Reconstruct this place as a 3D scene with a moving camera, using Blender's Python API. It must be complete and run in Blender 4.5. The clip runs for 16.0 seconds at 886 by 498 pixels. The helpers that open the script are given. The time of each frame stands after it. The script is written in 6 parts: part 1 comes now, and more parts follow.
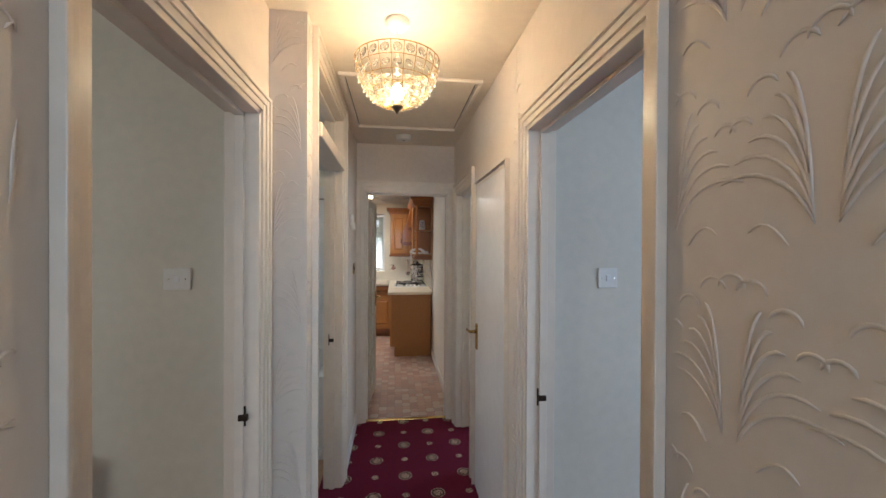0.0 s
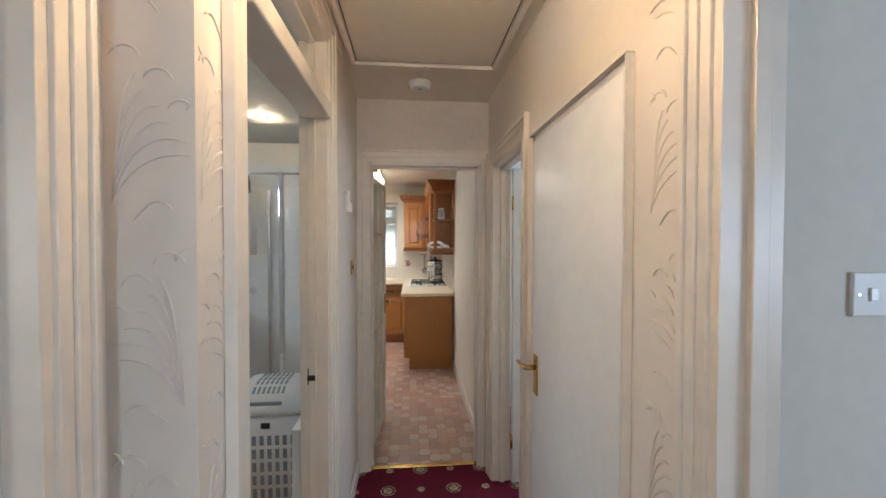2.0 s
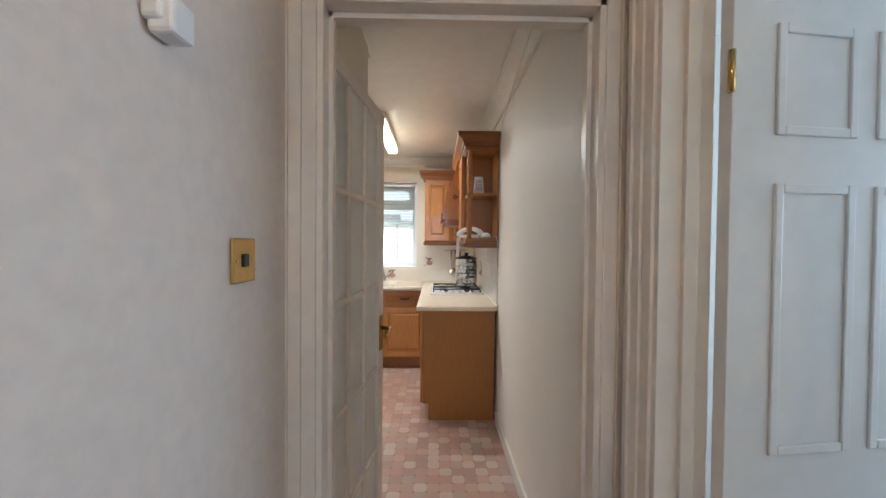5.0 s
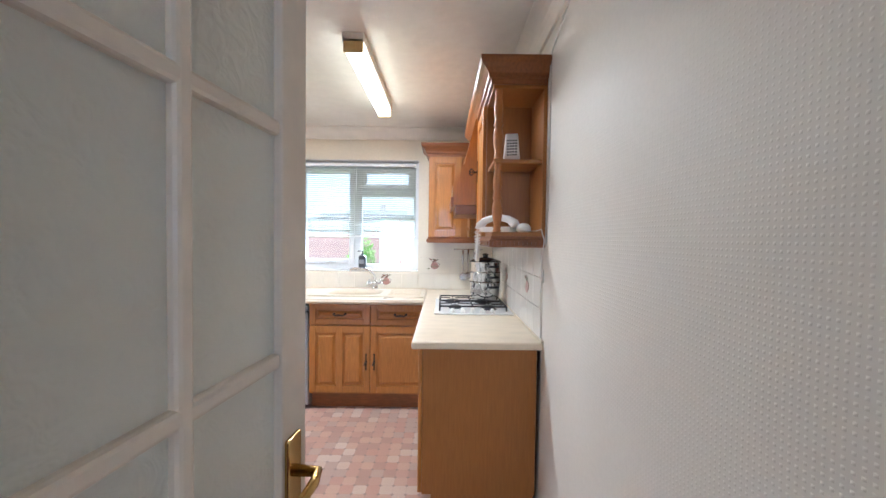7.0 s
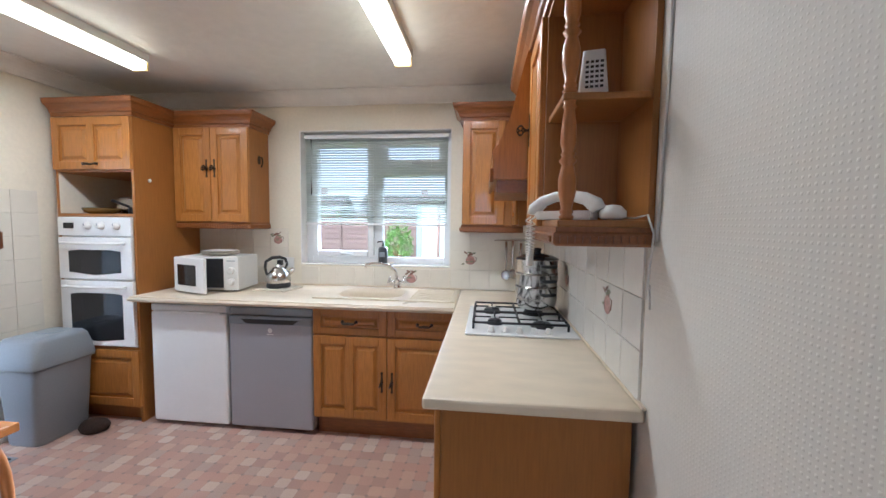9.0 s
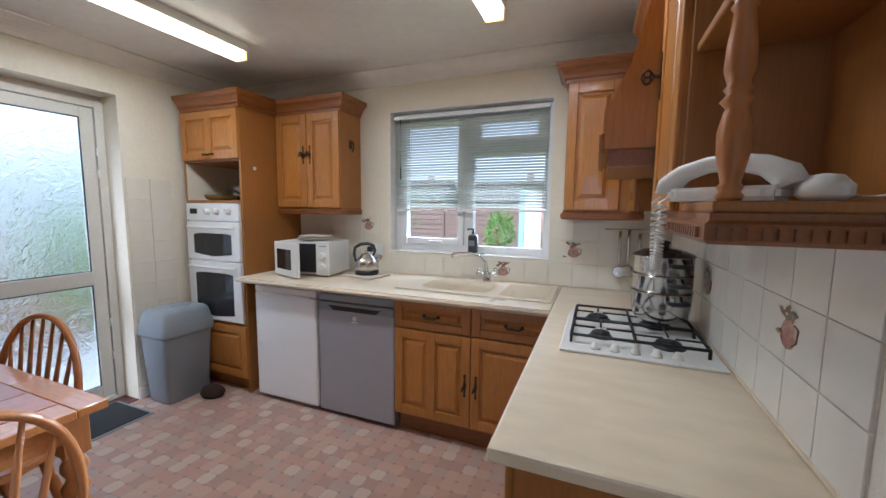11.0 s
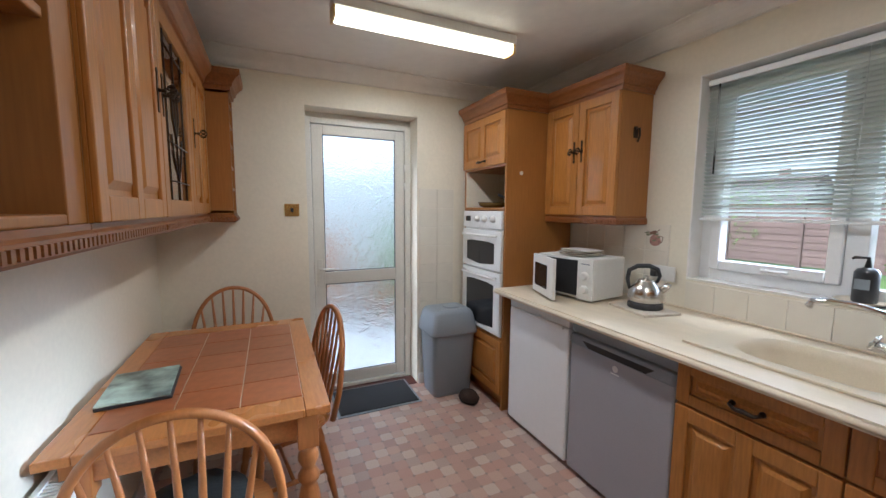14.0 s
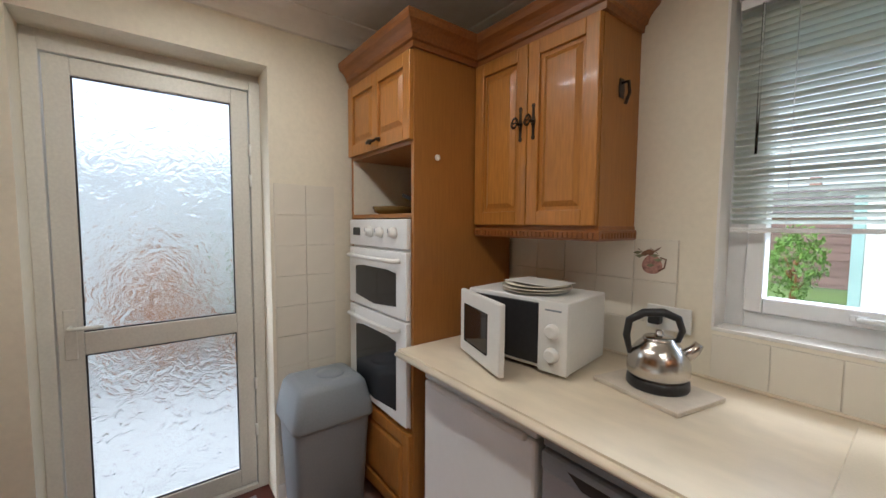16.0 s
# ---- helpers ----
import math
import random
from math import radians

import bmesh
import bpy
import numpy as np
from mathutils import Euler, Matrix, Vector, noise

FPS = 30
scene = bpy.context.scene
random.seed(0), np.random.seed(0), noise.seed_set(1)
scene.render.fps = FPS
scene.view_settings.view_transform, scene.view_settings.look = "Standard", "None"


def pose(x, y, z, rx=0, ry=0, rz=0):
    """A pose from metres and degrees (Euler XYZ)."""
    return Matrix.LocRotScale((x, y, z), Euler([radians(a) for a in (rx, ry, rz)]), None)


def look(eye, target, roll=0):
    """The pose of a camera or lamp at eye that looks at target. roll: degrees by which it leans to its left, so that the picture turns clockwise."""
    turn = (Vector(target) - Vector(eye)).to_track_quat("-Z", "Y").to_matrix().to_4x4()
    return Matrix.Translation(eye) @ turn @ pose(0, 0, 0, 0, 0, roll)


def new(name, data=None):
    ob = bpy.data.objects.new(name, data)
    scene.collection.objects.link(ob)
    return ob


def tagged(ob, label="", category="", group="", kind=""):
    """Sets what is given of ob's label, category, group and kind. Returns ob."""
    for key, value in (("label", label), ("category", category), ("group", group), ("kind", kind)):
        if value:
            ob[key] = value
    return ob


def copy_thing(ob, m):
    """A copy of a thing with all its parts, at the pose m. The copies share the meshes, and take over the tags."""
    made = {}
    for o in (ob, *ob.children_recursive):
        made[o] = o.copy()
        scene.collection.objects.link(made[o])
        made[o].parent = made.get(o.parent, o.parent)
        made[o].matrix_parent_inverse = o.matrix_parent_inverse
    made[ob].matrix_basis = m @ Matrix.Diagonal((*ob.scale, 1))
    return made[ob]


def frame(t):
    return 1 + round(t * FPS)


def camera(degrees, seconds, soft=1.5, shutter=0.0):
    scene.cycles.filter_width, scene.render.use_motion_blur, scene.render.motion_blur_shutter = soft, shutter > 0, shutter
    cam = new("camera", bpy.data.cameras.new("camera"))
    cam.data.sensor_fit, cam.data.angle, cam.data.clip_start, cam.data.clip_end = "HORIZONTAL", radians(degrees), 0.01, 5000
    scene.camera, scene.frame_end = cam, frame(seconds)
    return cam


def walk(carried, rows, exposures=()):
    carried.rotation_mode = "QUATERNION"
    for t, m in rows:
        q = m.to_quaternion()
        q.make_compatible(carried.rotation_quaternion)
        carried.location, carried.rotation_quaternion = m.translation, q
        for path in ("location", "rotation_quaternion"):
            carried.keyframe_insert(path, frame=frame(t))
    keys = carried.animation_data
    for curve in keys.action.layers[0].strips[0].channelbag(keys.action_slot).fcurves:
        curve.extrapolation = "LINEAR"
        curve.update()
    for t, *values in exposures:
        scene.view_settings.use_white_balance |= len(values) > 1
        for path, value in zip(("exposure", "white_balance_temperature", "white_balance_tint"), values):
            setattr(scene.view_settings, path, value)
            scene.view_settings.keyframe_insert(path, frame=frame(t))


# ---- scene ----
cam = camera(98.8, 16.0)
EXPOSURES = [(0.0, 1.25, 5750, 10), (2.0, 1.55, 5850, 10), (4.0, 1.5, 5800, 10), (6.5, 2.1, 5000, 10), (8.0, 1.75, 5000, 10), (10.5, 1.05, 5100, 10), (12.5, 0.9, 5150, 10), (14.5, 0.9, 5350, 10), (16.0, 0.7, 5700, 10)]
PATH = [
    (0, (-0.072, 0.239, 1.546), (0.176, 2.223, 1.533), 0.3),
    (0.5, (-0.062, 0.427, 1.527), (0.151, 2.415, 1.499), 0.2),
    (1, (-0.076, 0.624, 1.522), (0.115, 2.614, 1.485), 0.3),
    (1.5, (-0.068, 0.847, 1.509), (0.112, 2.838, 1.473), 0.3),
    (2, (-0.063, 1.101, 1.516), (0.106, 3.094, 1.477), 0.1),
    (2.5, (-0.063, 1.343, 1.494), (0.085, 3.337, 1.455), 0.3),
    (3, (-0.073, 1.596, 1.479), (0.053, 3.591, 1.437), 0.2),
    (3.5, (-0.049, 1.856, 1.471), (0.056, 3.853, 1.426), 0.2),
    (4, (-0.026, 2.1, 1.474), (0.055, 4.098, 1.422), 0.1),
    (4.2, (-0.018, 2.209, 1.461), (0.033, 4.207, 1.414), 0.2),
    (6.5, (-0.074, 3.438, 1.373), (-0.047, 5.438, 1.339), 0.8),
    (7, (-0.033, 3.735, 1.4), (-0.033, 5.735, 1.346), 0.7),
    (7.5, (-0.028, 3.967, 1.393), (-0.039, 5.967, 1.337), 0.7),
    (8, (-0.045, 4.183, 1.404), (-0.088, 6.181, 1.321), 0.7),
    (10.3, (0.063, 4.637, 1.423), (-0.505, 6.546, 1.243), 0.7),
    (10.5, (0.063, 4.67, 1.42), (-0.559, 6.562, 1.23), 0.7),
    (11, (0.019, 4.774, 1.417), (-0.725, 6.619, 1.206), 0.6),
    (11.5, (-0.034, 4.905, 1.43), (-0.956, 6.667, 1.218), 0.7),
    (12, (-0.065, 5.006, 1.429), (-1.248, 6.605, 1.214), 0.5),
    (12.5, (-0.058, 5.094, 1.433), (-1.546, 6.413, 1.226), 0.4),
    (13, (-0.053, 5.155, 1.43), (-1.725, 6.233, 1.227), 0.4),
    (13.5, (-0.067, 5.229, 1.432), (-1.837, 6.138, 1.229), 0.4),
    (14, (-0.178, 5.323, 1.448), (-1.986, 6.153, 1.24), 0.4),
    (14.5, (-0.393, 5.423, 1.448), (-2.205, 6.246, 1.248), 0.4),
    (15, (-0.612, 5.581, 1.432), (-2.411, 6.436, 1.251), 0.4),
    (15.5, (-0.837, 5.791, 1.446), (-2.582, 6.755, 1.294), 0.4),
    (16, (-1.06, 5.939, 1.42), (-2.639, 7.161, 1.287), 0.4),
]
walk(cam, [(t, look(eye, target, roll)) for t, eye, target, roll in PATH], EXPOSURES)


# ---- world and lights ----
rng = random.Random(7)
world = bpy.data.worlds.new("sky")
scene.world = world
world.use_nodes = True
wn = world.node_tree.nodes
sky = wn.new("ShaderNodeTexSky")
sky.sky_type, sky.sun_disc = "NISHITA", False
sky.sun_elevation, sky.sun_rotation = radians(50), radians(200)
sky.air_density, sky.dust_density = 1.0, 4.0
wn["Background"].inputs["Strength"].default_value = 0.30
haze = wn.new("ShaderNodeHueSaturation")
haze.inputs["Saturation"].default_value = 0.35
world.node_tree.links.new(sky.outputs[0], haze.inputs["Color"])
world.node_tree.links.new(haze.outputs[0], wn["Background"].inputs["Color"])


def lamp(name, kind, m, power, colour, **extra):
    data = bpy.data.lights.new(name, kind)
    data.energy, data.color = power, colour
    for key, value in extra.items():
        if key == "size":
            data.shape, data.size, data.size_y = "RECTANGLE", value[0], value[1]
        if key == "radius":
            data.shadow_soft_size = value
        if key == "spread":
            data.spread = radians(value)
        if key == "angle":
            data.angle = radians(value)
    ob = new(name, data)
    ob.matrix_world = m
    return ob


lamp("overcast_sun", "SUN", look((0, 20, 20), (-1.5, 8, 0)), 1.0, (1, 0.97, 0.92), angle=20)
DAY = (0.70, 0.85, 1.0)
lamp("bedroom_daylight", "AREA", look((3.3, -0.6, 1.5), (0.8, 1.2, 1.1)), 19, DAY, size=(1.6, 1.2))
lamp("lounge_daylight", "AREA", look((-3.4, -0.7, 1.5), (-0.6, 1.2, 1.1)), 10, (1.0, 0.96, 0.84), size=(1.6, 1.2))
lamp("side_room_daylight", "AREA", look((3.2, 3.6, 1.5), (0.6, 3.3, 1.2)), 15, DAY, size=(1.2, 1.1))
lamp("bathroom_daylight", "AREA", look((-3.1, 3.0, 1.75), (-0.9, 3.2, 1.0)), 24, DAY, size=(1.0, 0.8))
# Unseen fill lamp, daylight-coloured, added at the closed hall end to brighten it
lamp("hall_end_fill", "AREA", look((0, -2.2, 1.9), (0, 1, 1.3)), 9, DAY, size=(0.7, 0.9))
lamp("pendant_bulb", "POINT", pose(-0.068, 1.765, 2.145), 3.7, (1.0, 0.72, 0.42), radius=0.006)
lamp("window_daylight", "AREA", look((-0.88, 7.45, 1.27), (-1.08, 6.45, 1.015)), 2.3, (0.86, 0.94, 1.0), size=(1.05, 0.22), spread=29)
lamp("strip_tube", "AREA", look((-2.135, 6.14, 2.336), (-2.1351, 6.14, 0)), 6.2, (1.0, 0.93, 0.80), size=(0.95, 0.045))
lamp("strip_tube", "AREA", look((-0.50, 6.20, 2.336), (-0.5001, 6.20, 0)), 6.2, (1.0, 0.93, 0.80), size=(0.95, 0.045))
lamp("bath_spot_glow", "POINT", pose(-1.095, 3.85, 2.36), 2.0, (1.0, 0.75, 0.45), radius=0.03)

# ---- materials ----


def material(name, colour, rough=0.5, metal=0.0, grain=40.0, vary=0.12, bump=0.15, stretch=(1, 1, 1), stain=0.08, coat=0.0, spec=0.5, island=0.0):
    """A surface with fine grain and broad, faint stains; stretch draws the grain out along an axis."""
    m = bpy.data.materials.new(name)
    m.use_nodes = True
    n, link = m.node_tree.nodes, m.node_tree.links.new
    p = n["Principled BSDF"]
    co = n.new("ShaderNodeTexCoord")
    mp = n.new("ShaderNodeMapping")
    mp.inputs["Scale"].default_value = stretch
    link(co.outputs["Object"], mp.inputs["Vector"])
    fine = n.new("ShaderNodeTexNoise")
    fine.inputs["Scale"].default_value, fine.inputs["Detail"].default_value = grain, 6
    link(mp.outputs[0], fine.inputs["Vector"])
    broad = n.new("ShaderNodeTexNoise")
    broad.inputs["Scale"].default_value, broad.inputs["Detail"].default_value = 1.7, 3
    link(co.outputs["Object"], broad.inputs["Vector"])
    a = n.new("ShaderNodeMapRange")
    a.inputs["From Min"].default_value, a.inputs["From Max"].default_value = 0.3, 0.7
    a.inputs["To Min"].default_value, a.inputs["To Max"].default_value = 1 - vary, 1 + vary
    link(fine.outputs[0], a.inputs[0])
    b = n.new("ShaderNodeMapRange")
    b.inputs["From Min"].default_value, b.inputs["From Max"].default_value = 0.3, 0.7
    b.inputs["To Min"].default_value, b.inputs["To Max"].default_value = 1 - stain, 1 + stain
    link(broad.outputs[0], b.inputs[0])
    mul = n.new("ShaderNodeMath")
    mul.operation = "MULTIPLY"
    link(a.outputs[0], mul.inputs[0])
    link(b.outputs[0], mul.inputs[1])
    last = mul
    if island:
        info = n.new("ShaderNodeObjectInfo")
        r = n.new("ShaderNodeMapRange")
        r.inputs["To Min"].default_value, r.inputs["To Max"].default_value = 1 - island, 1 + island
        link(info.outputs["Random"], r.inputs[0])
        last = n.new("ShaderNodeMath")
        last.operation = "MULTIPLY"
        link(mul.outputs[0], last.inputs[0])
        link(r.outputs[0], last.inputs[1])
    hsv = n.new("ShaderNodeHueSaturation")
    hsv.inputs["Color"].default_value = (*colour, 1)
    link(last.outputs[0], hsv.inputs["Value"])
    link(hsv.outputs[0], p.inputs["Base Color"])
    rr = n.new("ShaderNodeMapRange")
    rr.inputs["To Min"].default_value, rr.inputs["To Max"].default_value = max(0.02, rough - 0.08), min(1, rough + 0.08)
    link(broad.outputs[0], rr.inputs[0])
    link(rr.outputs[0], p.inputs["Roughness"])
    p.inputs["Metallic"].default_value = metal
    p.inputs["Coat Weight"].default_value = coat
    p.inputs["Specular IOR Level"].default_value = spec
    if bump:
        bp = n.new("ShaderNodeBump")
        bp.inputs["Strength"].default_value, bp.inputs["Distance"].default_value = bump, 0.004
        link(fine.outputs[0], bp.inputs["Height"])
        link(bp.outputs[0], p.inputs["Normal"])
    return m


def add(m, kind, **values):
    node = m.node_tree.nodes.new(kind)
    for key, value in values.items():
        if key == "operation":
            node.operation = value
        else:
            node.inputs[int(key[1:])].default_value = value
    return node


def chain(m, operation, a, b=0.0, c=None):
    """One math node; a, b and c are sockets or numbers."""
    node = m.node_tree.nodes.new("ShaderNodeMath")
    node.operation = operation
    for i, v in enumerate((a, b, c)):
        if v is None:
            continue
        if isinstance(v, (int, float)):
            node.inputs[i].default_value = v
        else:
            m.node_tree.links.new(v, node.inputs[i])
    return node.outputs[0]


def mixed(m, fac, a, b):
    node = m.node_tree.nodes.new("ShaderNodeMix")
    node.data_type = "RGBA"
    for i, v in ((0, fac), (6, a), (7, b)):
        if isinstance(v, tuple):
            node.inputs[i].default_value = (*v, 1)
        elif isinstance(v, (int, float)):
            node.inputs[i].default_value = v
        else:
            m.node_tree.links.new(v, node.inputs[i])
    return node.outputs[2]


def cells(m, size, shift=(0, 0)):
    """Local coordinates within square cells on the floor plane, and the cell's own random value."""
    link = m.node_tree.links.new
    co = m.node_tree.nodes.new("ShaderNodeTexCoord")
    sep = m.node_tree.nodes.new("ShaderNodeSeparateXYZ")
    link(co.outputs["Object"], sep.inputs[0])
    u = chain(m, "ADD", chain(m, "DIVIDE", sep.outputs[0], size), 100 + shift[0])
    v = chain(m, "ADD", chain(m, "DIVIDE", sep.outputs[1], size), 100 + shift[1])
    fu = chain(m, "SUBTRACT", chain(m, "FRACT", u), 0.5)
    fv = chain(m, "SUBTRACT", chain(m, "FRACT", v), 0.5)
    com = m.node_tree.nodes.new("ShaderNodeCombineXYZ")
    link(chain(m, "FLOOR", u), com.inputs[0])
    link(chain(m, "FLOOR", v), com.inputs[1])
    white = m.node_tree.nodes.new("ShaderNodeTexWhiteNoise")
    white.noise_dimensions = "2D"
    link(com.outputs[0], white.inputs["Vector"])
    return fu, fv, white.outputs["Value"]


def radius(m, fu, fv):
    return chain(m, "SQRT", chain(m, "ADD", chain(m, "MULTIPLY", fu, fu), chain(m, "MULTIPLY", fv, fv)))


def vinyl_material():
    m = material("vinyl_floor", (0.4, 0.25, 0.19), 0.42, grain=220, vary=0.10, bump=0.05, stain=0.05)
    n, link = m.node_tree.nodes, m.node_tree.links.new
    fu, fv, rnd = cells(m, 0.074)
    ramp = n.new("ShaderNodeValToRGB")
    ramp.color_ramp.interpolation = "CONSTANT"
    tones = [(0.0, (0.468, 0.289, 0.222)), (0.22, (0.414, 0.262, 0.206)), (0.42, (0.506, 0.327, 0.252)), (0.60, (0.437, 0.316, 0.264)),
             (0.74, (0.544, 0.415, 0.341)), (0.86, (0.468, 0.277, 0.210)), (0.94, (0.560, 0.446, 0.379))]
    ramp.color_ramp.elements[0].position, ramp.color_ramp.elements[0].color = 0, (*tones[0][1], 1)
    ramp.color_ramp.elements[1].position, ramp.color_ramp.elements[1].color = tones[1][0], (*tones[1][1], 1)
    for at, c in tones[2:]:
        ramp.color_ramp.elements.new(at).color = (*c, 1)
    link(rnd, ramp.inputs[0])
    edge = chain(m, "GREATER_THAN", chain(m, "MAXIMUM", chain(m, "ABSOLUTE", fu), chain(m, "ABSOLUTE", fv)), 0.47)
    base = mixed(m, chain(m, "MULTIPLY", edge, 0.16), ramp.outputs[0], (0.30, 0.20, 0.16))
    du, dv, _ = cells(m, 0.074, (0.5, 0.5))
    dot = chain(m, "LESS_THAN", chain(m, "ADD", chain(m, "ABSOLUTE", du), chain(m, "ABSOLUTE", dv)), 0.15)
    base = mixed(m, chain(m, "MULTIPLY", dot, 0.7), base, (0.24, 0.19, 0.18))
    n["Hue/Saturation/Value"].inputs["Saturation"].default_value = 0.97
    link(base, n["Hue/Saturation/Value"].inputs["Color"])
    return m


def carpet_material():
    m = material("patterned_carpet", (0.13, 0.011, 0.03), 0.95, grain=420, vary=0.35, bump=0.8, stain=0.08, spec=0.15)
    n, link = m.node_tree.nodes, m.node_tree.links.new
    base = (0.135, 0.011, 0.032)
    for size, shift, r, inner in ((0.40, (0.0, 0.0), 0.115, True), (0.40, (0.5, 0.5), 0.115, True), (0.40, (0.5, 0.0), 0.06, False), (0.40, (0.0, 0.5), 0.06, False),
                                  (0.20, (0.5, 0.5), 0.04, False)):
        fu, fv, _ = cells(m, size, shift)
        d = radius(m, fu, fv)
        spot = chain(m, "LESS_THAN", d, r)
        noise = n.new("ShaderNodeTexNoise")
        noise.inputs["Scale"].default_value = 90
        co = n.new("ShaderNodeTexCoord")
        link(co.outputs["Object"], noise.inputs["Vector"])
        tone = chain(m, "GREATER_THAN", noise.outputs[0], 0.47)
        gold = mixed(m, tone, (0.15, 0.06, 0.045), (0.50, 0.38, 0.27))
        if inner:
            ring = chain(m, "COMPARE", d, 0.085, 0.012)
            gold = mixed(m, ring, gold, (0.07, 0.04, 0.03))
        base = mixed(m, spot, base, gold)
    link(base, n["Hue/Saturation/Value"].inputs["Color"])
    return m


def woven_paper(name, colour, scale):
    """A painted wallpaper with a small embossed weave."""
    m = material(name, colour, 0.55, grain=60, vary=0.02, bump=0.1, stain=0.03)
    n, link = m.node_tree.nodes, m.node_tree.links.new
    co = n.new("ShaderNodeTexCoord")
    sep = n.new("ShaderNodeSeparateXYZ")
    link(co.outputs["Object"], sep.inputs[0])
    run = chain(m, "ADD", sep.outputs[0], sep.outputs[1])
    a = chain(m, "SINE", chain(m, "MULTIPLY", run, scale))
    b = chain(m, "SINE", chain(m, "MULTIPLY", sep.outputs[2], scale))
    bp = n.new("ShaderNodeBump")
    bp.inputs["Strength"].default_value, bp.inputs["Distance"].default_value = 0.32, 0.0018
    link(chain(m, "MULTIPLY", chain(m, "MAXIMUM", a, 0.0), chain(m, "MAXIMUM", b, 0.0)), bp.inputs["Height"])
    link(bp.outputs[0], n["Principled BSDF"].inputs["Normal"])
    return m


def glass(name, rough=0.0, ripple=0.0, scale=30.0, tint=(1, 1, 1)):
    m = bpy.data.materials.new(name)
    m.use_nodes = True
    n, link = m.node_tree.nodes, m.node_tree.links.new
    p = n["Principled BSDF"]
    p.inputs["Base Color"].default_value = (*tint, 1)
    p.inputs["Transmission Weight"].default_value, p.inputs["Roughness"].default_value, p.inputs["IOR"].default_value = 1, rough, 1.45
    if ripple:
        co = n.new("ShaderNodeTexCoord")
        t = n.new("ShaderNodeTexNoise")
        t.inputs["Scale"].default_value, t.inputs["Detail"].default_value, t.inputs["Distortion"].default_value = scale, 2, 1.6
        link(co.outputs["Object"], t.inputs["Vector"])
        bp = n.new("ShaderNodeBump")
        bp.inputs["Strength"].default_value, bp.inputs["Distance"].default_value = ripple, 0.02
        link(t.outputs[0], bp.inputs["Height"])
        link(bp.outputs[0], p.inputs["Normal"])
    return m


def glow(name, colour, strength):
    m = bpy.data.materials.new(name)
    m.use_nodes = True
    p = m.node_tree.nodes["Principled BSDF"]
    p.inputs["Base Color"].default_value = (*colour, 1)
    p.inputs["Emission Color"].default_value = (*colour, 1)
    p.inputs["Emission Strength"].default_value = strength
    return m


PAPER = material("embossed_paper", (0.74, 0.66, 0.57), 0.5, grain=30, vary=0.02, bump=0.05, stain=0.03)
HALL_WALL = material("hall_paper", (0.70, 0.61, 0.52), 0.6, grain=35, vary=0.04, bump=0.25, stain=0.04)
ROOM_WALL = material("room_emulsion", (0.70, 0.67, 0.59), 0.7, grain=25, vary=0.03, bump=0.15, stain=0.04)
WEAVE = woven_paper("woven_paper", (0.80, 0.77, 0.71), 540)
KITCHEN_WALL = material("kitchen_emulsion", (0.76, 0.70, 0.57), 0.6, grain=45, vary=0.03, bump=0.2, stain=0.04)
CEILING = material("artex_ceiling", (0.78, 0.75, 0.70), 0.45, grain=14, vary=0.03, bump=0.9, stain=0.04)
HALL_CEILING = material("hall_ceiling", (0.78, 0.70, 0.58), 0.55, grain=20, vary=0.03, bump=0.3, stain=0.04)
GLOSS = material("white_gloss_paint", (0.78, 0.75, 0.71), 0.3, grain=18, vary=0.03, bump=0.06, stain=0.04)
GLOSS_WARM = material("aged_gloss_paint", (0.76, 0.68, 0.58), 0.35, grain=18, vary=0.04, bump=0.06, stain=0.05)
UPVC = material("white_upvc", (0.80, 0.81, 0.82), 0.25, grain=60, vary=0.015, bump=0.0, stain=0.03)
ALU = material("dull_aluminium", (0.70, 0.68, 0.62), 0.45, 0.1, grain=90, vary=0.05, bump=0.05)
OAK = material("oak_veneer", (0.40, 0.165, 0.03), 0.36, grain=22, vary=0.16, bump=0.06, stretch=(5, 5, 0.5), stain=0.10, coat=0.15, island=0.07)
OAK_ACROSS = material("oak_across", (0.36, 0.135, 0.035), 0.38, grain=22, vary=0.16, bump=0.06, stretch=(0.5, 5, 5), stain=0.10, coat=0.15)
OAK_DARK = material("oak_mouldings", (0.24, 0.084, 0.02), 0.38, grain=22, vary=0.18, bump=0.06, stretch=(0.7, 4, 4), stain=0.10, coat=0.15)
OAK_PANEL = material("oak_laminate", (0.33, 0.135, 0.028), 0.42, grain=20, vary=0.10, bump=0.04, stretch=(6, 6, 0.4), stain=0.06)
PINE = material("lacquered_pine", (0.50, 0.20, 0.055), 0.28, grain=18, vary=0.12, bump=0.04, stretch=(0.8, 5, 5), stain=0.08, coat=0.4)
PINE_UP = material("lacquered_pine_upright", (0.42, 0.16, 0.042), 0.4, grain=18, vary=0.12, bump=0.04, stretch=(5, 5, 0.8), stain=0.08, coat=0.12)
WORKTOP = material("cream_laminate", (0.74, 0.64, 0.49), 0.3, grain=7, vary=0.07, bump=0.0, stretch=(1, 2.4, 1), stain=0.05)
TILE = material("cream_glazed_tile", (0.76, 0.71, 0.61), 0.16, grain=14, vary=0.02, bump=0.05, stain=0.03, island=0.02)
TILE_WHITE = material("white_glazed_tile", (0.78, 0.76, 0.71), 0.14, grain=14, vary=0.02, bump=0.05, stain=0.03, island=0.02)
GROUT = material("grout", (0.73, 0.68, 0.59), 0.9, grain=120, vary=0.08)
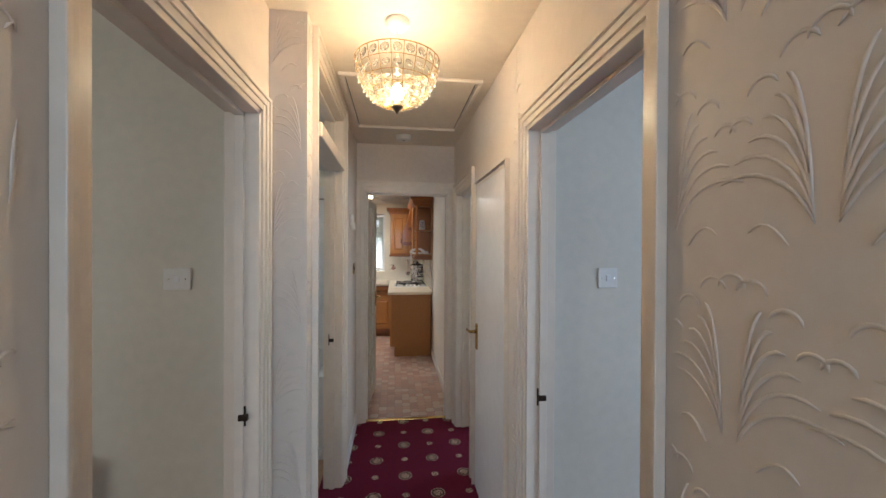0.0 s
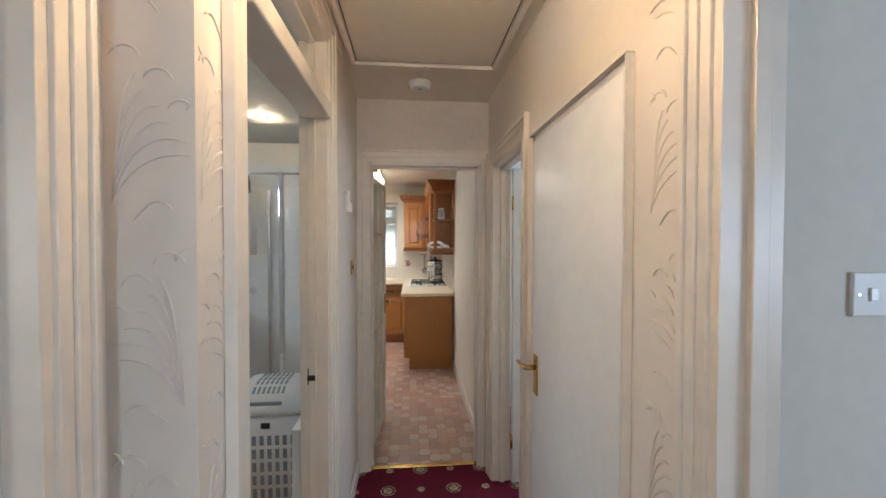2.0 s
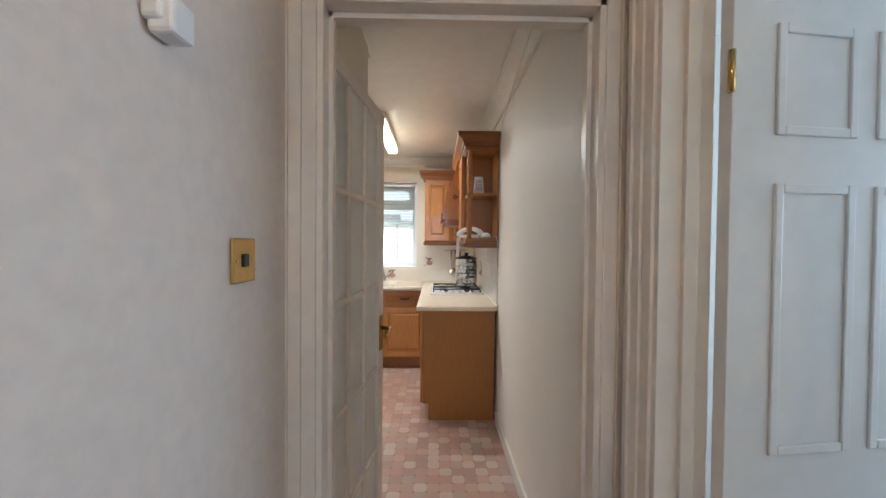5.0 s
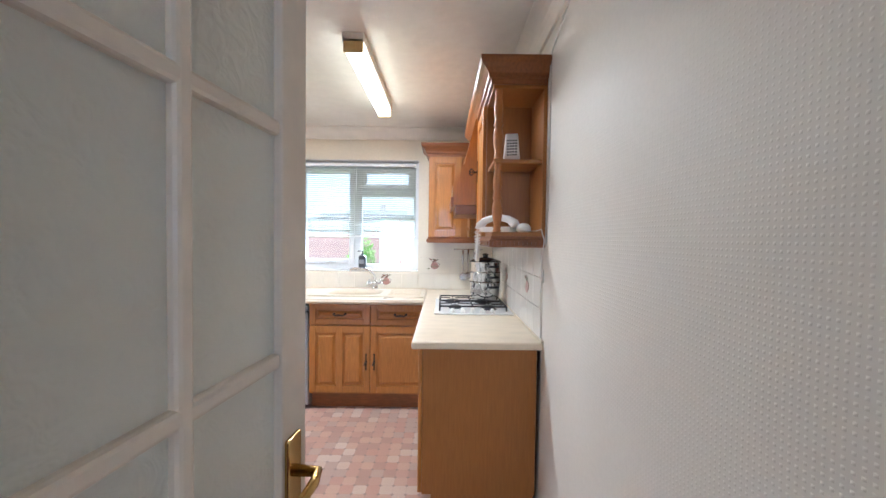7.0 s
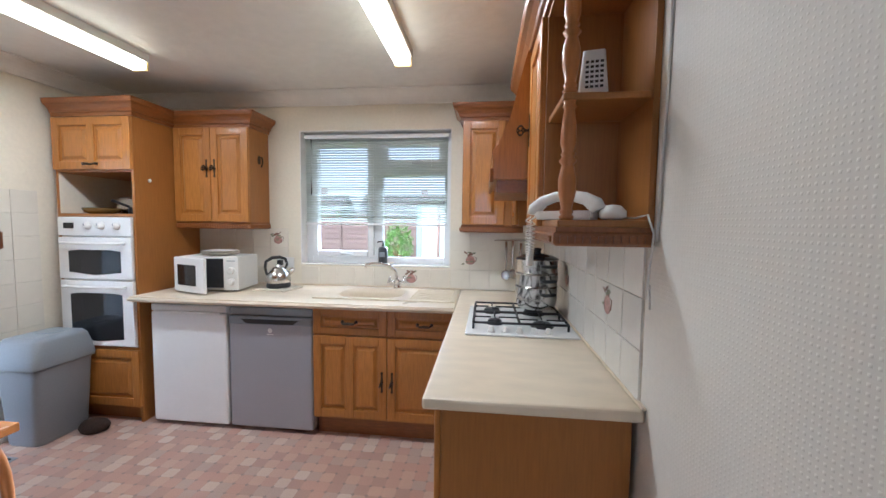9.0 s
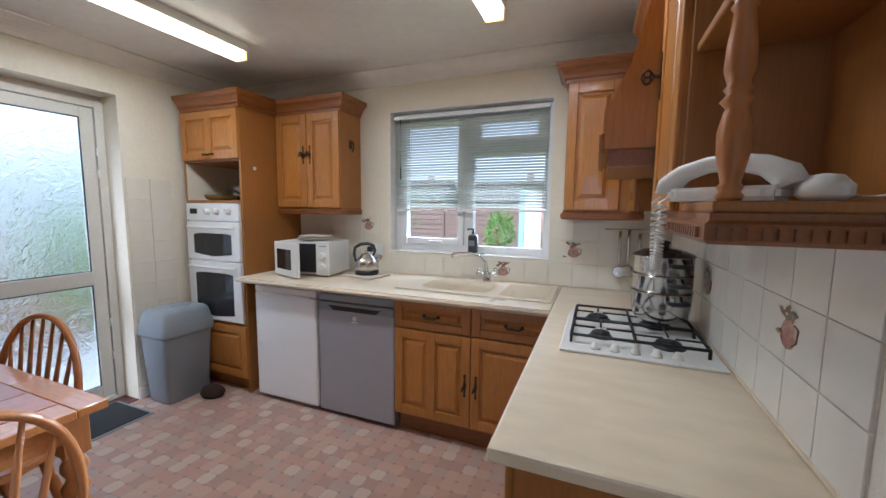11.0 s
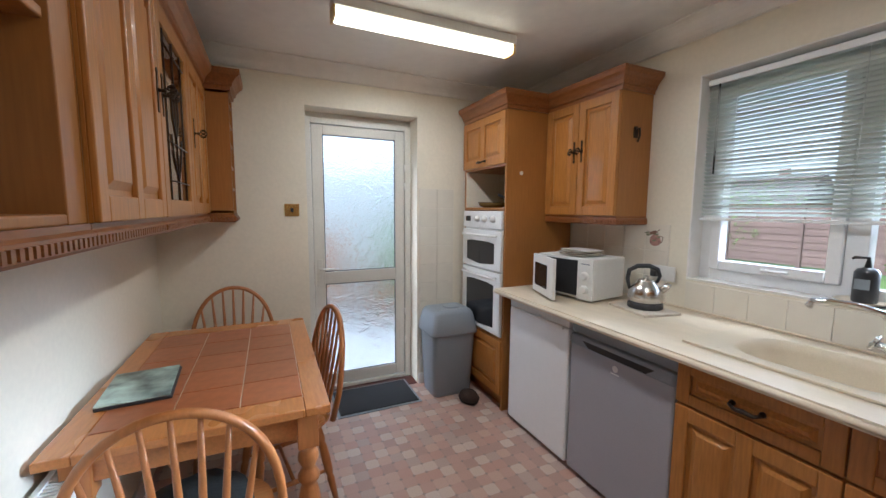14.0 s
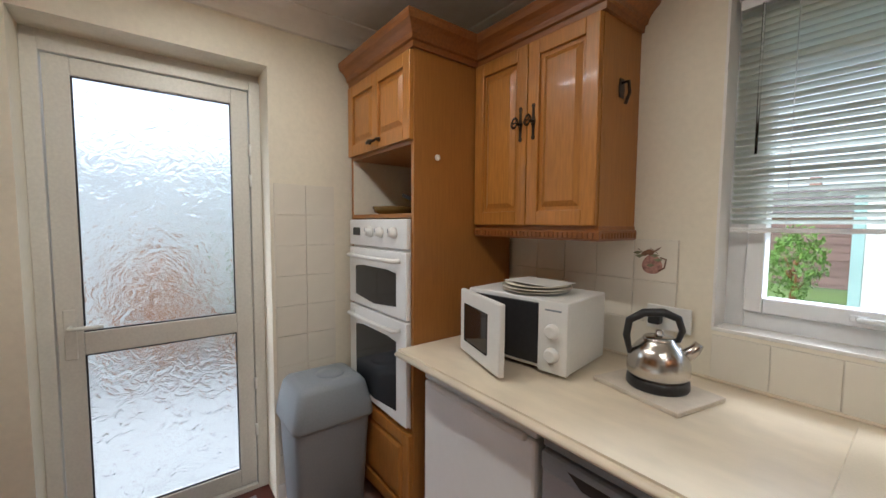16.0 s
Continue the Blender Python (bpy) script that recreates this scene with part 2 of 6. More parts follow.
TERRACOTTA = material("terracotta_tile", (0.38, 0.125, 0.045), 0.3, grain=26, vary=0.14, bump=0.05, stain=0.16, coat=0.2, island=0.10)
CREAM_CERAMIC = material("cream_composite", (0.72, 0.63, 0.48), 0.3, grain=200, vary=0.04, bump=0.02, stain=0.02)
WHITE_ENAMEL = material("white_enamel", (0.80, 0.80, 0.79), 0.22, grain=40, vary=0.01, bump=0.0, stain=0.03)
WHITE_PLASTIC = material("white_plastic", (0.74, 0.73, 0.70), 0.4, grain=60, vary=0.02, bump=0.03, stain=0.04)
GREY_ENAMEL = material("silver_grey_enamel", (0.36, 0.36, 0.39), 0.36, 0.2, grain=200, vary=0.03, bump=0.02, stain=0.03)
GREY_PLASTIC = material("grey_plastic", (0.25, 0.275, 0.30), 0.42, grain=120, vary=0.04, bump=0.05, stain=0.05)
DARK_PLASTIC = material("black_plastic", (0.02, 0.02, 0.022), 0.35, grain=80, vary=0.15, bump=0.04)
DARK_GLASS = material("dark_oven_glass", (0.012, 0.012, 0.014), 0.06, grain=30, vary=0.05, bump=0.0)
STEEL = material("polished_steel", (0.62, 0.60, 0.57), 0.2, 1.0, grain=60, vary=0.04, bump=0.01, stretch=(1, 1, 8))
CHROME = material("chrome", (0.75, 0.75, 0.75), 0.07, 1.0, grain=60, vary=0.02, bump=0.0)
BRASS = material("brass", (0.55, 0.36, 0.12), 0.25, 1.0, grain=60, vary=0.06, bump=0.02)
BRONZE = material("dark_bronze", (0.055, 0.040, 0.030), 0.4, 0.8, grain=60, vary=0.2, bump=0.08)
IRON = material("cast_iron", (0.018, 0.018, 0.020), 0.55, 0.2, grain=120, vary=0.2, bump=0.2)
MAT = material("ribbed_rubber_mat", (0.030, 0.032, 0.036), 0.9, grain=160, vary=0.4, bump=0.9)
CERAMIC = material("cream_sanitaryware", (0.70, 0.66, 0.55), 0.14, grain=30, vary=0.015, bump=0.0, stain=0.02)
PINK = material("pink_towel", (0.36, 0.15, 0.16), 0.95, grain=260, vary=0.25, bump=0.8)
RED_CLOTH = material("red_flannel", (0.42, 0.01, 0.06), 0.95, grain=260, vary=0.2, bump=0.6)
CORK = material("cork_floor", (0.42, 0.26, 0.15), 0.5, grain=40, vary=0.15, bump=0.1)
MAHOGANY = material("mahogany", (0.055, 0.010, 0.007), 0.32, grain=20, vary=0.2, bump=0.05, stretch=(5, 5, 0.5))
GRASS = material("grass", (0.10, 0.17, 0.035), 0.9, grain=60, vary=0.4, bump=0.6)
LEAF = material("leaves", (0.12, 0.24, 0.035), 0.6, grain=30, vary=0.3, bump=0.1)
FENCE = material("fence_timber", (0.17, 0.11, 0.09), 0.85, grain=30, vary=0.2, bump=0.3, stretch=(0.6, 4, 4), island=0.12)
CONCRETE = material("concrete", (0.34, 0.34, 0.33), 0.9, grain=40, vary=0.12, bump=0.3)
RENDERED = material("pale_render", (0.66, 0.66, 0.63), 0.9, grain=60, vary=0.06, bump=0.3)
ROOF = material("roof_tiles", (0.10, 0.085, 0.08), 0.9, grain=12, vary=0.3, bump=0.5)
BRICK = material("house_brick", (0.28, 0.17, 0.13), 0.9, grain=30, vary=0.2, bump=0.3)
TEAL = material("teal_paint", (0.28, 0.42, 0.40), 0.5, grain=30, vary=0.05)
VINYL, CARPET = vinyl_material(), carpet_material()
CLEAR = glass("clear_glass")
RIPPLED = glass("rippled_glass", 0.26, 0.7, 15.0, (0.90, 0.96, 1.0))
OBSCURE = glass("obscured_glass", 0.3, 0.18, 30.0, (0.95, 0.94, 0.86))
OBSCURE.node_tree.nodes["Principled BSDF"].inputs["Transmission Weight"].default_value = 0.4
TUBE = glow("fluorescent_diffuser", (1.0, 0.88, 0.60), 2.4)
BULB = glow("warm_bulb", (1.0, 0.72, 0.36), 20.0)
SPOT = glow("halogen_lens", (1.0, 0.80, 0.55), 8.0)

# ---- helpers ----


def slab(bm, x0, x1, y0, y1, z0, z1, bevel=0.0):
    """Adds a box, with its edges rounded when bevel is given."""
    made = bmesh.ops.create_cube(bm, size=1, matrix=Matrix.Translation(((x0 + x1) / 2, (y0 + y1) / 2, (z0 + z1) / 2)) @ Matrix.Diagonal((abs(x1 - x0), abs(y1 - y0), abs(z1 - z0), 1)))
    if bevel:
        edges = list({e for v in made["verts"] for e in v.link_edges})
        bmesh.ops.bevel(bm, geom=edges, offset=bevel, segments=2, affect="EDGES", profile=0.5)
    return bm


def box(x0, x1, y0, y1, z0, z1, bevel=0.0):
    return slab(bmesh.new(), x0, x1, y0, y1, z0, z1, bevel)


def lathe(bm, profile, m=Matrix(), steps=20):
    """Turns (radius, height) pairs about the z axis of m."""
    rings = []
    for r, z in profile:
        rings.append([bm.verts.new(m @ Vector((r * math.cos(2 * math.pi * i / steps), r * math.sin(2 * math.pi * i / steps), z))) for i in range(steps)])
    for a, b in zip(rings, rings[1:]):
        for i in range(steps):
            bm.faces.new((a[i], a[(i + 1) % steps], b[(i + 1) % steps], b[i])).smooth = True
    bm.faces.new(list(reversed(rings[0])))
    bm.faces.new(rings[-1])
    return bm


def tube(bm, points, r, steps=8, flat=1.0):
    """A rod bent along points; r is one radius or one for each point."""
    pts = [Vector(p) for p in points]
    rs = r if isinstance(r, (list, tuple)) else [r] * len(pts)
    rings, side = [], None
    for i, p in enumerate(pts):
        way = (pts[min(i + 1, len(pts) - 1)] - pts[max(i - 1, 0)]).normalized()
        if side is None:
            side = way.cross(Vector((0, 0, 1)) if abs(way.z) < 0.9 else Vector((1, 0, 0))).normalized()
        side = (side - way * side.dot(way)).normalized()
        other = way.cross(side)
        rings.append([bm.verts.new(p + rs[i] * (math.cos(2 * math.pi * k / steps) * side + flat * math.sin(2 * math.pi * k / steps) * other)) for k in range(steps)])
    for a, b in zip(rings, rings[1:]):
        for k in range(steps):
            bm.faces.new((a[k], a[(k + 1) % steps], b[(k + 1) % steps], b[k])).smooth = True
    bm.faces.new(list(reversed(rings[0])))
    bm.faces.new(rings[-1])
    return bm


def prism(bm, outline, m, depth):
    """Pulls a flat outline of (u, v) pairs up by depth along m's z axis."""
    low = [bm.verts.new(m @ Vector((u, v, 0))) for u, v in outline]
    high = [bm.verts.new(m @ Vector((u, v, depth))) for u, v in outline]
    n = len(low)
    bm.faces.new(list(reversed(low)))
    bm.faces.new(high)
    for i in range(n):
        bm.faces.new((low[i], low[(i + 1) % n], high[(i + 1) % n], high[i]))
    return bm


def mesh_of(name, bm, mat):
    bmesh.ops.recalc_face_normals(bm, faces=bm.faces)
    data = bpy.data.meshes.new(name)
    bm.to_mesh(data)
    bm.free()
    data.materials.append(mat)
    return data


def part(name, bm, mat, parent, label=""):
    """Links a bmesh as one mesh object under a thing or a part, in its coordinates."""
    ob = new(name, mesh_of(name, bm, mat))
    ob.parent = parent
    return tagged(ob, label)


def piece(name, data, parent, m):
    ob = new(name, data)
    ob.parent, ob.matrix_basis = parent, m
    return ob


def thing(name, m, label, category, group="", kind=""):
    ob = new(name)
    ob.empty_display_size = 0.1
    ob.matrix_world = m
    return tagged(ob, label, category, group, kind)


def single(name, bm, mat, label, category, m=None, group="", kind=""):
    ob = new(name, mesh_of(name, bm, mat))
    if m:
        ob.matrix_world = m
    return tagged(ob, label, category, group, kind)


def structure(name, bm, mat, label="", category="wall"):
    return tagged(new(name, mesh_of(name, bm, mat)), label or name.replace("_", " "), category, kind="structure")


def wall(name, axis, at, thick, lo, hi, top, openings, mat, label=""):
    """An upright wall; axis is the one it runs along, at its face, openings (lo, hi, bottom, top)."""
    bm = bmesh.new()

    def block(a, b, z0, z1):
        if b - a > 0.001 and z1 - z0 > 0.001:
            if axis == "x":
                slab(bm, a, b, min(at, at + thick), max(at, at + thick), z0, z1)
            else:
                slab(bm, min(at, at + thick), max(at, at + thick), a, b, z0, z1)
    here = lo
    for a, b, z0, z1 in sorted(openings):
        block(here, a, 0, top)
        block(a, b, 0, z0)
        block(a, b, z1, top)
        here = b
    block(here, hi, 0, top)
    return structure(name, bm, mat, label)


# ---- the setting ----
XR, XL, XN, YK, CEIL = 0.45, -0.41, -0.55, 3.61, 2.44
KX0, KY0, KY1 = -3.03, 4.69, 7.40
wall("wall_hall_east", "y", XR, 0.10, -2.4, YK, CEIL, [(0.965, 1.71, 0, 2.03), (1.94, 2.655, 0, 1.95), (2.80, 3.46, 0, 2.0)], PAPER, "cream embossed wallpaper wall with three doorways")
wall("wall_hall_west", "y", XN, -0.10, -2.4, 1.75, CEIL, [(0.88, 1.66, 0, 2.03)], PAPER, "cream embossed wallpaper wall with a doorway")
structure("wall_hall_return", box(XN - 0.10, XL, 1.75, 1.83, 0, CEIL), PAPER, "short return of embossed cream wallpaper")
wall("wall_bathroom_east", "y", XL, -0.10, 1.83, 4.57, CEIL, [(1.915, 2.74, 0, 2.36)], HALL_WALL, "papered hall wall with the bathroom doorway")
wall("wall_hall_south", "x", -2.4, -0.10, XN - 0.1, XR + 0.1, CEIL, [], HALL_WALL)
wall("wall_kitchen_entry", "x", YK, 0.10, XL, XR, CEIL, [(-0.345, 0.405, 0, 2.035)], HALL_WALL, "papered wall over the kitchen doorway")
wall("wall_kitchen_east", "y", XR, 0.10, YK, KY1, CEIL, [], WEAVE, "white wall with woven embossed paper")
wall("wall_kitchen_north", "x", KY1, 0.28, KX0 - 0.28, XR + 0.10, CEIL, [(-1.495, -0.27, 1.075, 2.15)], KITCHEN_WALL, "cream kitchen wall with a window")
wall("wall_kitchen_west", "y", KX0, -0.28, KY0 - 0.12, KY1, CEIL, [(5.575, 6.405, 0, 2.157)], KITCHEN_WALL, "cream kitchen wall with the garden door")
wall("wall_kitchen_south", "x", KY0, -0.12, KX0, XL - 0.10, CEIL, [], KITCHEN_WALL, "cream wall behind the dining table")
structure("wall_corridor_west", box(XL - 0.10, XL + 0.005, YK + 0.10, KY0, 0, CEIL), KITCHEN_WALL, "cream wall beside the glazed door")
structure("ceiling_hall", box(XN, XR, -2.4, YK, CEIL, CEIL + 0.1), HALL_CEILING, "cream hall ceiling", "ceiling")
structure("ceiling_kitchen", box(KX0, XR, YK + 0.1, KY1, CEIL, CEIL + 0.1), CEILING, "white textured artex ceiling", "ceiling")
structure("floor_hall", box(XN, XR, -2.4, YK + 0.03, -0.1, 0), CARPET, "burgundy carpet with gold medallions", "carpet")
structure("floor_kitchen", slab(box(KX0 - 0.2, XR, KY0, KY1, -0.1, 0), XL, XR, YK + 0.03, KY0, -0.1, 0), VINYL, "pink and grey mosaic vinyl floor", "floor")
# rooms beside the hall
wall("wall_lounge_north", "x", 1.83, 0.10, -4.0, XL - 0.10, CEIL, [], ROOM_WALL, "plain cream lounge wall")
wall("wall_lounge_south", "x", -2.4, -0.1, -4.0, XN - 0.1, CEIL, [], ROOM_WALL)
wall("wall_lounge_west", "y", -4.0, -0.1, -2.4, 1.93, CEIL, [], ROOM_WALL)
structure("floor_lounge", box(-4.0, XN, -2.4, 1.83, -0.1, -0.002), CARPET, "burgundy lounge carpet", "carpet")
structure("ceiling_lounge", box(-4.0, XN - 0.1, -2.4, 1.83, CEIL, CEIL + 0.1), ROOM_WALL, "white lounge ceiling", "ceiling")
wall("wall_bedroom_north", "x", 1.77, 0.10, XR + 0.10, 1.31, CEIL, [], ROOM_WALL, "pale bedroom wall with a light switch")
structure("wall_cupboard_side", box(1.21, 1.31, 1.87, 2.75, 0, CEIL), ROOM_WALL)
wall("wall_side_room_south", "x", 2.66, 0.10, XR + 0.10, 3.8, CEIL, [], ROOM_WALL)
wall("wall_bedroom_east", "y", 3.8, 0.1, -2.4, 4.6, CEIL, [], ROOM_WALL)
wall("wall_bedroom_south", "x", -2.4, -0.1, XR + 0.1, 3.8, CEIL, [], ROOM_WALL)
structure("floor_bedroom", box(XR, 3.8, -2.4, 4.6, -0.1, -0.002), CARPET, "burgundy bedroom carpet", "carpet")
structure("ceiling_bedroom", box(XR + 0.1, 3.8, -2.4, 4.6, CEIL, CEIL + 0.1), CEILING, "white bedroom ceiling", "ceiling")
wall("wall_side_room_north", "x", 4.5, 0.1, XR + 0.1, 3.8, CEIL, [], ROOM_WALL)
# bathroom shell
wall("wall_bathroom_west", "y", -3.03, -0.1, 1.93, 4.57, CEIL, [], ROOM_WALL)
structure("floor_bathroom", box(-3.03, XL - 0.02, 1.93, 4.57, -0.1, -0.001), CORK, "brown patterned bathroom floor", "floor")
structure("ceiling_bathroom", box(-3.03, XL - 0.1, 1.93, 4.57, CEIL - 0.06, CEIL + 0.05), ROOM_WALL, "white bathroom ceiling", "ceiling")
structure("threshold_bar", box(-0.335, 0.40, YK + 0.012, YK + 0.05, 0, 0.008, 0.003), BRASS, "brass threshold bar between carpet and vinyl", "threshold")


def moulding(bm, path_at, length, profile, m):
    """Runs a flat profile of (out, up) pairs for a length along m's x axis."""
    prism(bm, [(b, c) for b, c in profile], m @ Matrix(((0, 0, 1, 0), (1, 0, 0, 0), (0, 1, 0, 0), (0, 0, 0, 1))), length)


def coving(name, x, y, length, turn):
    prof = [(0, 0), (0, -0.10), (-0.012, -0.095)]
    prof += [(-0.10 + 0.088 * math.cos(a), -0.095 + 0.085 * math.sin(a)) for a in [math.pi / 2 * k / 6 for k in range(1, 6)]]
    prof += [(-0.10, -0.008), (-0.10, 0)]
    bm = bmesh.new()
    moulding(bm, 0, length, prof, pose(x, y, CEIL - 0.001, 0, 0, turn))
    return structure(name, bm, CEILING, "white plaster coving", "coving")


coving("trim_coving_north", KX0, KY1, XR - KX0, 0)
coving("trim_coving_west", KX0, KY0, KY1 - KY0, 90)
coving("trim_coving_south", XL, KY0, XL - KX0, 180)
coving("trim_coving_east", XR, KY1, KY1 - YK - 0.1, -90)


def casing(name, face, out, lo, hi, top, thick, mat, axis="y", width=1.0):
    """Lining and stepped architrave of a doorway; face is the wall's plane, out the sign of the side that shows."""
    bm = bmesh.new()

    def bar(a, b, z0, z1, p, q):
        p, q = min(p, q), max(p, q)
        if axis == "y":
            slab(bm, p, q, a, b, z0, z1, 0.002)
        else:
            slab(bm, a, b, p, q, z0, z1, 0.002)
    back = face - out * (thick + 0.012)
    for w0, w1, proud in ((-0.006, 0.030, 0.012), (0.030, 0.062, 0.018), (0.062, 0.080, 0.025)):
        w0, w1 = w0 * width, w1 * width
        for s, e in ((lo, -1), (hi, 1)):
            a, b = sorted((s + e * w0, s + e * w1))
            bar(a, b, 0, top + w1, face + out * 0.001, face + out * proud)
        bar(lo - w0, hi + w0, top + w0, top + w1, face + out * 0.001, face + out * (proud - 0.001))
    bar(lo - 0.001, lo + 0.022, 0, top, back, face + out * 0.004)
    bar(hi - 0.022, hi + 0.001, 0, top, back, face + out * 0.004)
    bar(lo, hi, top - 0.022, top + 0.001, back, face + out * 0.004)
    mid = face - out * thick * 0.45
    bar(lo + 0.02, lo + 0.034, 0, top - 0.02, mid, mid - out * 0.03)
    bar(hi - 0.034, hi - 0.02, 0, top - 0.02, mid, mid - out * 0.03)
    bar(lo + 0.02, hi - 0.02, top - 0.036, top - 0.02, mid, mid - out * 0.03)
    return structure(name, bm, mat, "white gloss painted door casing", "door frame")


casing("door_frame_bedroom", XR, -1, 0.965, 1.71, 2.03, 0.10, GLOSS_WARM, width=0.65)
casing("door_frame_cupboard", XR, -1, 1.94, 2.655, 1.95, 0.10, GLOSS_WARM, width=0.02)
casing("door_frame_side_room", XR, -1, 2.80, 3.46, 2.0, 0.10, GLOSS_WARM)
casing("door_frame_lounge", XN, 1, 0.88, 1.66, 2.03, 0.10, GLOSS_WARM, width=0.65)
casing("door_frame_bathroom", XL, 1, 1.915, 2.74, 2.36, 0.10, GLOSS_WARM)
structure("trim_bathroom_transom", box(XL - 0.10, XL + 0.02, 1.938, 2.717, 2.02, 2.085, 0.006), GLOSS_WARM, "white transom rail over the bathroom doorway", "door frame")
casing("door_frame_kitchen", YK, -1, -0.345, 0.405, 2.035, 0.10, GLOSS_WARM, "x")


def skirting(name, x0, x1, y0, y1, mat=GLOSS):
    return structure(name, box(x0, x1, y0, y1, 0, 0.09, 0.004), mat, "white painted skirting board", "skirting")


skirting("baseboard_corridor", XR - 0.015, XR, YK + 0.10, 5.56)
skirting("baseboard_hall_west", XL, XL + 0.015, 2.825, YK - 0.001)
skirting("baseboard_west", KX0, KX0 + 0.015, 6.41, 6.78)
skirting("baseboard_west_south", KX0, KX0 + 0.015, KY0, 5.57)
skirting("baseboard_lounge", -2.6, XN - 0.12, 1.815, 1.83)
skirting("baseboard_south", KX0, XL, KY0, KY0 + 0.015)

# ---- kitchen units ----


def raised_door(parent, x0, x1, z0, z1, panels=1, name="door", mat=None, thick=0.02):
    """A framed cupboard door with raised and fielded panels, its face towards -y at y = 0."""
    mat = mat or OAK
    bm = bmesh.new()
    rail = min(0.058, (z1 - z0) * 0.28)
    stile = 0.055
    slab(bm, x0 + 0.001, x1 - 0.001, -thick + 0.013, 0, z0 + 0.001, z1 - 0.001)
    inner = (x1 - x0 - stile * (panels + 1)) / panels
    fields = []
    for i in range(panels + 1):
        a = x0 + i * (stile + inner)
        slab(bm, a + 0.001, a + stile - 0.001, -thick, -thick + 0.014, z0 + 0.001, z1 - 0.001, 0.004)
    for i in range(panels):
        a = x0 + stile + i * (stile + inner)
        b = a + inner
        slab(bm, a - 0.002, b + 0.002, -thick, -thick + 0.014, z0 + 0.001, z0 + rail, 0.004)
        slab(bm, a - 0.002, b + 0.002, -thick, -thick + 0.014, z1 - rail, z1 - 0.001, 0.004)
        g = 0.012
        e = min(0.022, inner * 0.28, (z1 - z0 - 2 * rail) * 0.25)
        pb = bmesh.new()
        lo = [pb.verts.new((x, -thick + 0.014, z)) for x, z in ((a + g, z0 + rail + g), (b - g, z0 + rail + g), (b - g, z1 - rail - g), (a + g, z1 - rail - g))]
        hi = [pb.verts.new((x, -thick + 0.001, z)) for x, z in ((a + g + e, z0 + rail + g + e), (b - g - e, z0 + rail + g + e), (b - g - e, z1 - rail - g - e), (a + g + e, z1 - rail - g - e))]
        pb.faces.new(hi)
        for k in range(4):
            pb.faces.new((lo[k], lo[(k + 1) % 4], hi[(k + 1) % 4], hi[k]))
        fields.append(pb)
    door = part(name, bm, mat, parent, "oak framed door with raised panels" if z1 - z0 > 0.2 else "oak drawer front with a raised panel")
    for pb in fields:
        part("panel", pb, mat, door)
    return door


def drop_handle(parent, x, z, upright=True, y=-0.02):
    """A dark ornate pull with a back plate and a bail."""
    bm = bmesh.new()
    if upright:
        prism(bm, [(0.004, -0.068), (0.009, -0.060), (0.005, -0.050), (0.006, -0.020), (0.011, 0), (0.006, 0.020), (0.005, 0.050), (0.009, 0.060), (0.004, 0.068),
                   (-0.004, 0.068), (-0.009, 0.060), (-0.005, 0.050), (-0.006, 0.020), (-0.011, 0), (-0.006, -0.020), (-0.005, -0.050), (-0.009, -0.060), (-0.004, -0.068)], pose(x, y, z, 90, 0, 0), 0.003)
        tube(bm, [(x, y - 0.002, z), (x, y - 0.010, z), (x, y - 0.018, z), (x, y - 0.024, z)], [0.008, 0.004, 0.007, 0.004], 8)
        for dz, w in ((0.010, 0.012), (-0.010, 0.012), (0.0, 0.019)):
            tube(bm, [(x + 0.55 * w * math.cos(t), y - 0.037 + 0.8 * w * math.sin(t), z + dz + 0.8 * w * math.cos(t)) for t in [2 * math.pi * k / 12 for k in range(13)]], 0.0028, 6)
    else:
        for s in (-1, 1):
            tube(bm, [(x + s * 0.045, y, z), (x + s * 0.045, y - 0.02, z)], [0.011, 0.006], 8)
        tube(bm, [(x - 0.05, y - 0.018, z), (x - 0.03, y - 0.026, z - 0.008), (x, y - 0.03, z - 0.004), (x + 0.03, y - 0.026, z - 0.008), (x + 0.05, y - 0.018, z)], [0.004, 0.007, 0.009, 0.007, 0.004], 8)
    return part("handle", bm, BRONZE, parent, "dark bronze drop handle")


CORNICE = [(0, 0), (0.012, 0), (0.014, 0.022), (0.024, 0.026), (0.028, 0.045), (0.045, 0.066), (0.062, 0.078), (0.068, 0.096), (0.068, 0.11), (0, 0.11)]
PELMET = [(-0.018, 0), (0.004, 0), (0.004, -0.012), (0.012, -0.018), (0.012, -0.045), (0.004, -0.052), (-0.018, -0.052)]


